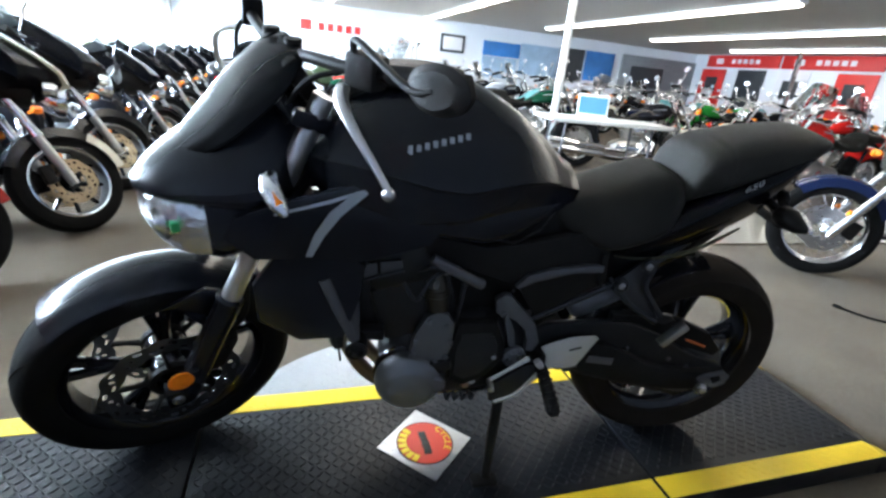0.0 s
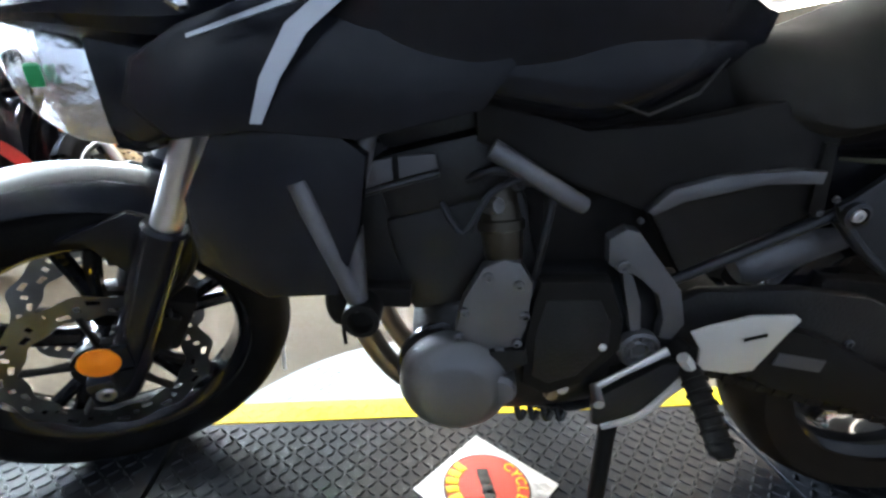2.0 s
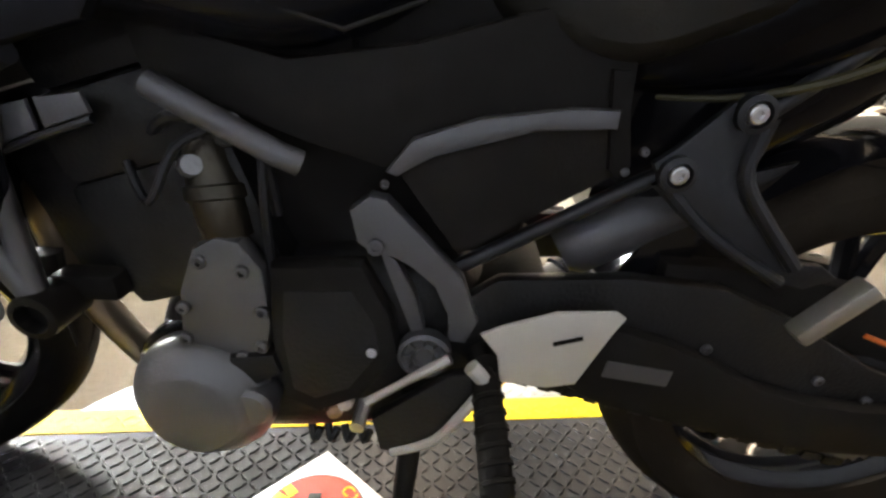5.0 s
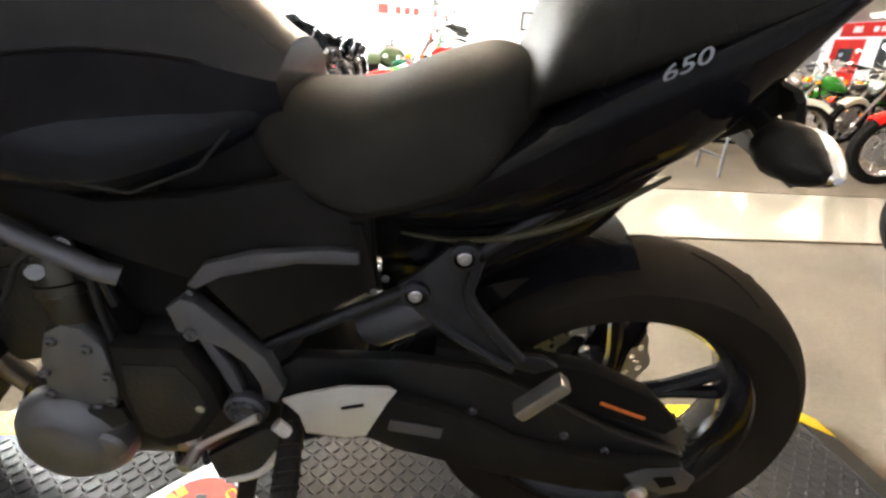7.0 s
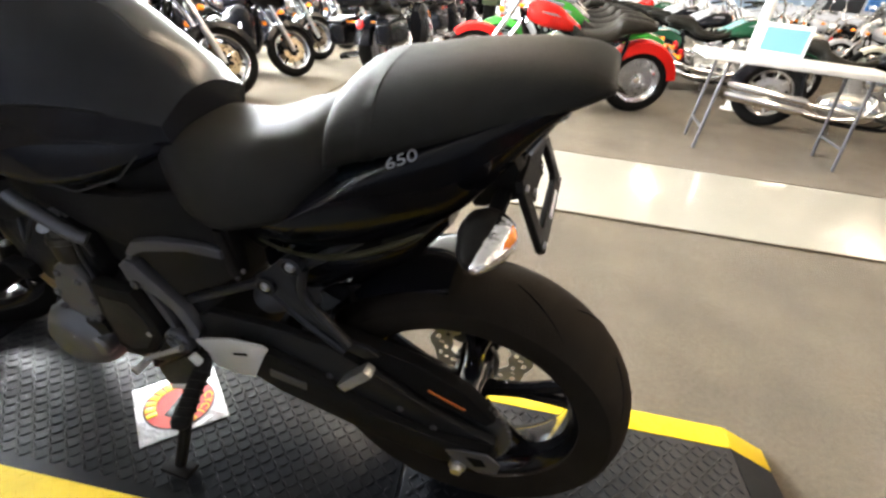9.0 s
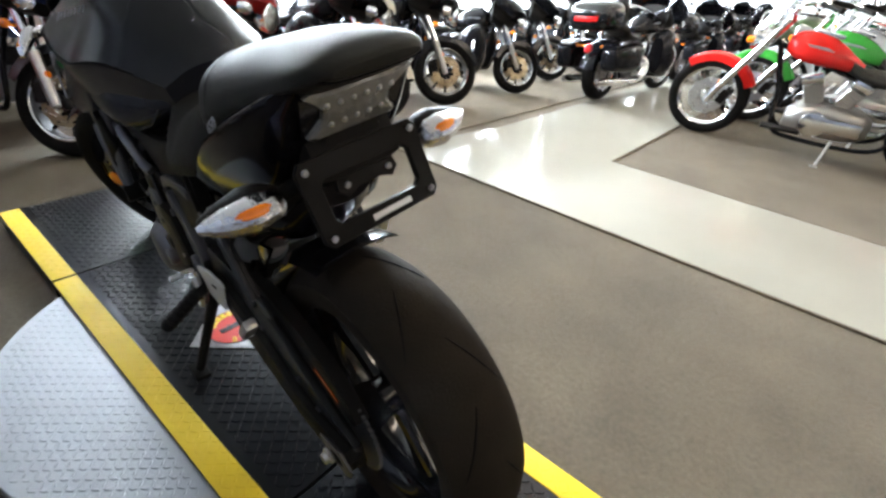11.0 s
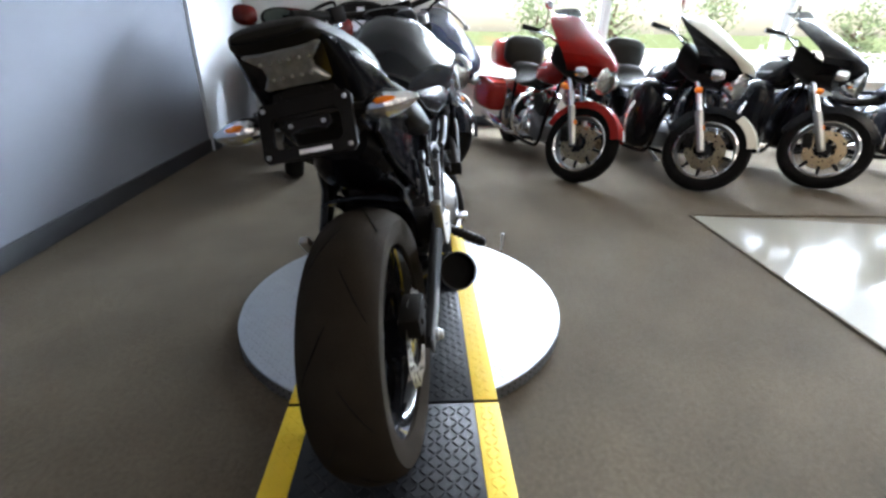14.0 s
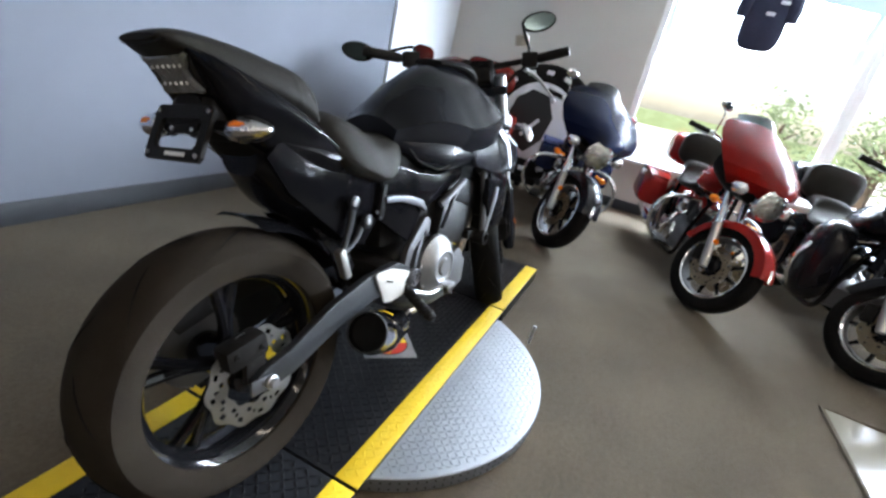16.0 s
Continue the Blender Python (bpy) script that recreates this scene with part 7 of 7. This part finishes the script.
# four-wheeler at the far end of the aisle
def four_wheeler(m, paint_):
    top = thing("quad_bike", m, "dark green utility quad bike at the end of the aisle", "quad bike")
    for x in (0.62, -0.62):
        for s in (-1, 1):
            bm = B(); lathe(bm, [(0.15, -0.11), (0.24, -0.125), (0.30, -0.11), (0.315, -0.05), (0.315, 0.05), (0.30, 0.11), (0.24, 0.125), (0.15, 0.11)], (x, s * 0.42, 0.315), (0, 1, 0), 32); part("tyre", bm, M_RUB, top, "fat knobbly tyre")
            bm = B(); lathe(bm, [(0, -0.05), (0.15, -0.07), (0.15, 0.07), (0, 0.05)], (x, s * 0.42, 0.315), (0, 1, 0), 24, False); part("rim", bm, M_BLKM, top)
            bm = B(); lathe(bm, [(0.36, -0.16), (0.385, -0.10), (0.385, 0.10), (0.36, 0.16), (0.375, 0.0)], (x, s * 0.42, 0.36), (0, 1, 0), 14, True, 200, 335); part("mudguard", bm, paint_, top)
    bm = B(); loft(bm, [(0.85, 0.50, 0.72, 0.22), (0.70, 0.45, 0.86, 0.32), (0.3, 0.40, 0.92, 0.20), (-0.2, 0.40, 0.84, 0.18), (-0.7, 0.5, 0.80, 0.28), (-0.85, 0.6, 0.75, 0.2)]); part("body", bm, paint_, top)
    bm = B(); loft(bm, [(0.05, 0.82, 0.92, 0.12), (-0.2, 0.82, 0.93, 0.17), (-0.55, 0.80, 0.95, 0.16)]); part("seat", bm, M_SEAT, top)
    bm = B(); tube(bm, [(0.15, -0.40, 1.15), (0.25, -0.15, 1.12), (0.28, 0, 1.05), (0.25, 0.15, 1.12), (0.15, 0.40, 1.15)], 0.014, 8); tube(bm, [(0.34, 0, 0.85), (0.27, 0, 1.06)], 0.03, 10, False); part("handlebar", bm, M_BLKP, top)
    for x in (0.62, -0.62):
        bm = B()
        for k in range(5):
            tube(bm, [(x - 0.2 + k * 0.1, -0.36, 0.94), (x - 0.2 + k * 0.1, 0.36, 0.94)], 0.009, 6, False)
        for s in (-1, 1):
            tube(bm, [(x - 0.22, s * 0.36, 0.94), (x + 0.22, s * 0.36, 0.94)], 0.011, 6, False)
            tube(bm, [(x, s * 0.2, 0.80), (x, s * 0.2, 0.94)], 0.009, 6, False)
        part("rack", bm, M_BLKP, top, "black steel rack")
    for s in (-1, 1):
        bm = B(); lathe(bm, [(0, 0.02), (0.05, 0.012), (0.06, 0), (0, 0)], (0.84, s * 0.15, 0.68), (1, 0, 0), 16, False); part("headlight", bm, M_REFL, top)


four_wheeler(at(0.25, 11.9, -88), paint("hunter_green", (0.03, 0.045, 0.02), 0.3))


# ---- signs, posters, desk and small things ----
def wall_sign(name, c, w, h, label, base, facing="y", deco=()):
    """A flat board on a wall, with plain coloured shapes; facing y: on the north wall, x: on the east wall."""
    m = Matrix.Translation(c) @ (Matrix.Rotation(radians(90), 4, 'Z') if facing == "x" else Matrix.Identity(4))
    t = thing(name, m, label, "sign", "wall signs")
    bm = B(); box(bm, (0, 0, 0), (w, 0.06 if facing == "y" else 0.06, h), 0.008); part("board", bm, base, t)
    for (dx, dz, sw, shh, mm, nm) in deco:
        bm = B(); box(bm, (dx, -0.034 if facing == "y" else 0.034, dz), (sw, 0.008, shh), 0.002); part(nm, bm, mm, t)
    return t


M_SIGNW = mat("white_sign_face", (0.66, 0.67, 0.70), 0.4, 0, 0.03, 5)
M_SIGNR = mat("red_sign_face", (0.55, 0.02, 0.015), 0.4, 0, 0.05, 5)
M_PBLUE = mat("blue_poster", (0.03, 0.16, 0.42), 0.4, 0, 0.6, 1.6)
M_PSKY = mat("pale_blue_poster", (0.30, 0.42, 0.55), 0.4, 0, 0.5, 1.8)
M_PGREY = mat("grey_shutter", (0.20, 0.215, 0.23), 0.5, 0, 0.15, 4)
M_PDARK = mat("dark_poster", (0.03, 0.035, 0.04), 0.4, 0, 0.4, 2.5)
YN = Y1 - 0.034
bars = [(-0.45 + k * 0.30, 0.02, 0.20, 0.24, M_SIGNR, "lettering_bar") for k in range(5)]
wall_sign("wall_sign", (0.85, YN, 2.0), 2.8, 0.72, "white wall sign with a red emblem and red lettering bars", M_SIGNW, "y", [(-0.95, 0.04, 0.36, 0.32, M_SIGNR, "emblem")] + bars)
wall_sign("picture_frame", (5.05, YN, 2.0), 0.9, 0.6, "dark framed picture on the back wall", M_PDARK, "y", [(0, 0, 0.74, 0.44, M_SIGNW, "picture")])
for x, w, zc, h, mm, nm in ((7.0, 1.5, 2.0, 0.5, M_PBLUE, "blue"), (6.95, 1.4, 1.35, 0.75, M_PSKY, "pale blue"), (8.6, 1.6, 1.75, 1.1, M_PSKY, "pale sky"), (10.0, 1.1, 1.75, 1.2, M_PDARK, "dark"), (11.3, 1.3, 1.8, 1.1, M_PBLUE, "blue")):
    wall_sign("poster", (x, YN, zc), w, h, "large " + nm + " printed poster on the back wall", mm)
dr = thing("roller_door", pose(14.2, Y1 - 0.05, 0), "grey slatted roller door with a dark window", "door")
bm = B(); box(bm, (0, 0, 1.2), (3.8, 0.06, 2.4), 0.01); part("door_panel", bm, M_PGREY, dr)
for k in range(10):
    bm = B(); box(bm, (0, -0.036, 0.2 + k * 0.23), (3.7, 0.016, 0.2), 0.006); part("slat", bm, M_PGREY, dr)
bm = B(); box(bm, (-0.6, -0.05, 1.6), (1.6, 0.03, 0.8), 0.01); part("window", bm, M_PDARK, dr)
XE = X1 - 0.034
for yc in (11.2, 14.6):
    wall_sign("wall_sign", (XE, yc, 2.5), 3.3, 0.44, "long red sign band with pale lettering bars", M_SIGNR, "x", [(-0.75 + k * 0.27, 0.0, 0.18, 0.16, M_SIGNW, "lettering_bar") for k in range(5)] + [(1.0, 0.0, 0.34, 0.2, M_SIGNW, "emblem")])
for yc, mm in ((10.2, M_SIGNR), (12.3, M_SIGNW), (14.0, M_PDARK), (15.8, M_SIGNR)):
    wall_sign("poster", (XE, yc, 1.4), 1.2, 1.6, "tall printed panel below the red sign band", mm, "x", [(0, 0.2, 0.6, 0.6, M_PDARK, "picture")])

post = thing("column", pose(3.3, 5.5, 0), "slim round white steel column", "column")
bm = B(); lathe(bm, [(0.0, 0), (0.055, 0), (0.055, CEIL), (0, CEIL)], (0, 0, 0), (0, 0, 1), 28, False); part("shaft", bm, M_WHT, post)
bm = B(); lathe(bm, [(0.055, 0), (0.10, 0), (0.10, 0.012), (0.058, 0.02)], (0, 0, 0), (0, 0, 1), 28, False); part("base_plate", bm, M_WHT, post)

M_TABLE = mat("grey_white_plastic", (0.58, 0.58, 0.57), 0.5, 0, 0.06, 9)
desk = thing("folding_table", pose(2.88, 3.66, 0, 0, 0, -7), "white plastic folding table with grey legs", "table")
bm = B(); box(bm, (0, 0, 0.735), (1.40, 0.60, 0.045), 0.015); part("tabletop", bm, M_TABLE, desk)
for sx_ in (-0.54, 0.54):
    for sy_ in (-0.22, 0.22):
        bm = B(); tube(bm, [(sx_, sy_, 0), (sx_ * 0.93, sy_, 0.715)], 0.014, 10, False); part("leg", bm, M_GREY, desk)
    bm = B(); tube(bm, [(sx_ * 0.99, -0.22, 0.18), (sx_ * 0.99, 0.22, 0.18)], 0.011, 8, False); part("crossbar", bm, M_GREY, desk)
lap = thing("laptop", pose(2.72, 3.60, 0.7578, 0, 0, -25), "open white laptop with a blue screen", "laptop")
bm = B(); box(bm, (0, 0, 0.009), (0.34, 0.24, 0.018), 0.005); part("keyboard_deck", bm, M_WHT, lap)
scr = Matrix.Rotation(radians(-12), 4, 'X')
bm = B(); box(bm, (0, 0.145, 0.13), (0.34, 0.014, 0.235), 0.005, scr); part("lid", bm, M_WHT, lap)
bm = B(); box(bm, (0, 0.1365, 0.13), (0.30, 0.003, 0.18), 0.0, scr); part("screen", bm, glow("blue_screen", (0.05, 0.16, 0.62), 0.45), lap, "glowing blue screen")

# standing black banner among the motorcycles
bn = thing("banner_stand", pose(12.2, 9.2, 0, 0, 0, 35), "tall black banner with a pale emblem", "banner")
bm = B(); box(bm, (0, 0, 1.25), (1.1, 0.03, 2.3), 0.008); part("banner", bm, M_PDARK, bn)
bm = B(); box(bm, (0, 0, 0.05), (1.15, 0.3, 0.1), 0.02); part("foot", bm, M_BLKP, bn)
for dx in (-0.2, 0.2):
    bm = B(); lathe(bm, [(0, 0), (0.17, 0), (0.17, 0.006), (0, 0.006)], (dx, -0.022, 2.0), (0, -1, 0), 24, False); part("emblem", bm, M_SIGNW, bn)

# round emblem sign leaning on the pier by the corner
rs_ = thing("round_sign", pose(-3.90, -0.58, 0.70, 0, 80, 0) @ Matrix.Diagonal((1.28, 1.28, 1.0, 1.0)), "large round black sign with a white disc and dark emblem", "sign")
bm = B(); lathe(bm, [(0.0, 0), (0.46, 0), (0.48, 0.02), (0.46, 0.05), (0.34, 0.05), (0.33, 0.035), (0.0, 0.035)], (0, 0, 0), (0, 0, 1), 56, False); part("ring", bm, M_BLKP, rs_)
bm = B(); lathe(bm, [(0.0, 0.036), (0.325, 0.036), (0.325, 0.044), (0.0, 0.044)], (0, 0, 0), (0, 0, 1), 48, False); part("disc", bm, M_SIGNW, rs_)
bm = B()
skin(bm, [[(px, py, z_) for px, py in ((-0.22, 0.05), (-0.25, -0.10), (-0.16, -0.22), (0.04, -0.27), (0.21, -0.19), (0.27, -0.03), (0.14, 0.09), (-0.05, 0.13))] for z_ in (0.044, 0.050)])
part("emblem", bm, M_BLKPR, rs_, "dark shield shape")
bm = B(); box(bm, (0.06, -0.04, 0.0515), (0.20, 0.028, 0.004), 0.001, Matrix.Rotation(radians(-38), 4, 'Z')); part("emblem_slash", bm, M_SIGNW, rs_, "white slash")
for k in range(16):
    a_ = 2 * math.pi * k / 16
    bm = B(); box(bm, (0.405 * math.cos(a_), 0.405 * math.sin(a_), 0.0525), (0.06, 0.035, 0.004), 0.001, Matrix.Rotation(a_ + math.pi / 2, 4, 'Z')); part("lettering_bar", bm, M_SIGNW, rs_)
bm = B(); box(bm, (0.50, 0, 0.02), (0.06, 0.3, 0.06), 0.01); box(bm, (0.56, 0.0, 0.02), (0.10, 0.05, 0.05), 0.008); part("stand", bm, M_BLKP, rs_)


# trees and shrubs outside the windows
def tree(x, y, h, seed):
    r = random.Random(seed)
    t = thing("tree", pose(x, y, -0.05), "leafy green tree in full sun outside the window", "tree", "trees outside")
    bm = B(); tube(bm, [(0, 0, 0), (0.05, 0.02, h * 0.3), (-0.05, 0.0, h * 0.6), (0.0, 0.05, h * 0.85)], [0.14, 0.10, 0.06, 0.02], 9)
    for k in range(7):
        a, z0 = r.uniform(0, 6.28), h * r.uniform(0.25, 0.6)
        tube(bm, [(0, 0, z0), (math.cos(a) * h * 0.14, math.sin(a) * h * 0.14, z0 + h * 0.12), (math.cos(a) * h * 0.28, math.sin(a) * h * 0.28, z0 + h * 0.2)], [0.05, 0.03, 0.01], 6)
    part("trunk", bm, M_BARK, t)
    vs, fs = [], []
    for c in range(34):
        a, rr, zz = r.uniform(0, 6.28), h * 0.34 * math.sqrt(r.random()), h * r.uniform(0.28, 1.0)
        rr *= 1.1 - abs(zz / h - 0.55)
        c0 = Vector((math.cos(a) * rr, math.sin(a) * rr, zz))
        for q in range(24):
            p = c0 + Vector((r.gauss(0, 0.24), r.gauss(0, 0.24), r.gauss(0, 0.2)))
            d = Vector((r.gauss(0, 1), r.gauss(0, 1), r.gauss(0, 0.6))).normalized() * r.uniform(0.05, 0.1)
            e = d.cross(Vector((r.gauss(0, 1), r.gauss(0, 1), r.gauss(0, 1)))).normalized() * r.uniform(0.025, 0.045)
            n = len(vs)
            vs += [tuple(p - d), tuple(p + e), tuple(p + d), tuple(p - e)]
            fs.append((n, n + 1, n + 2, n + 3))
    me = bpy.data.meshes.new("crown")
    me.from_pydata(vs, [], fs)
    me.materials.append(M_LEAF)
    ob = new("crown", me)
    ob.parent = t
    tagged(ob, "crown of small green leaves", kind="stuff")


for i, (x, y, h) in enumerate(((-12.0, 3.1, 1.75), (-12.4, 5.3, 2.1), (-13.5, 8.6, 1.9), (-12.5, 12.4, 1.7), (-13.0, 14.6, 1.8), (-16.0, 20.0, 3.0), (-18, 28, 4.0), (-19, 38, 4.5))):
    tree(x, y, h, 11 + i)

# hanging jacket in the window
jk = thing("jacket", pose(-3.98, 1.15, 1.78), "dark blue jacket hanging in front of the window", "clothing")
bm = B()
loft(bm, [(0.0, 0, 0.52, 0.02, 3), (0.02, -0.02, 0.56, 0.155, 4, 0.05), (0.07, -0.02, 0.56, 0.155, 4, 0.05), (0.09, 0.0, 0.52, 0.02, 3)], 3)
part("body", bm, mat("navy_cloth", (0.010, 0.013, 0.035), 0.9, 0, 0.2, 12, 0.4, 60), jk)
for s in (-1, 1):
    bm = B(); tube(bm, [(0.045, s * 0.14, 0.48), (0.05, s * 0.19, 0.38), (0.05, s * 0.195, 0.24)], [0.07, 0.06, 0.05], 12); part("sleeve", bm, mat("navy_cloth", (0.010, 0.013, 0.035), 0.9, 0, 0.2, 12, 0.4, 60), jk)
for dy, dz in ((-0.10, 0.40), (0.10, 0.38), (0.02, 0.28)):
    bm = B(); box(bm, (0.10, dy, dz), (0.006, 0.07, 0.03), 0.002); part("patch", bm, M_SIGNW, jk)
bm = B(); tube(bm, [(0.045, 0, 0.55), (0.04, 0, 0.70), (-0.02, 0.0, 0.72)], 0.004, 6); part("hook", bm, M_STEEL, jk)

# loose cable end on the carpet
cb = thing("cable", pose(2.82, 0.60, 0.008), "thin black cable lying on the carpet", "cable")
bm = B(); tube(bm, [(-0.075, 0.075, 0.0), (-0.05, 0.0, 0.0), (0.0, -0.08, 0.0), (0.10, -0.13, 0.0), (0.30, -0.10, 0.0), (0.55, -0.02, 0.0)], 0.007, 8); part("cord", bm, M_RUB, cb)
bm = B(); tube(bm, [(-0.085, 0.11, 0.002), (-0.074, 0.07, 0.002)], 0.010, 10, False); part("plug", bm, M_RUB, cb)
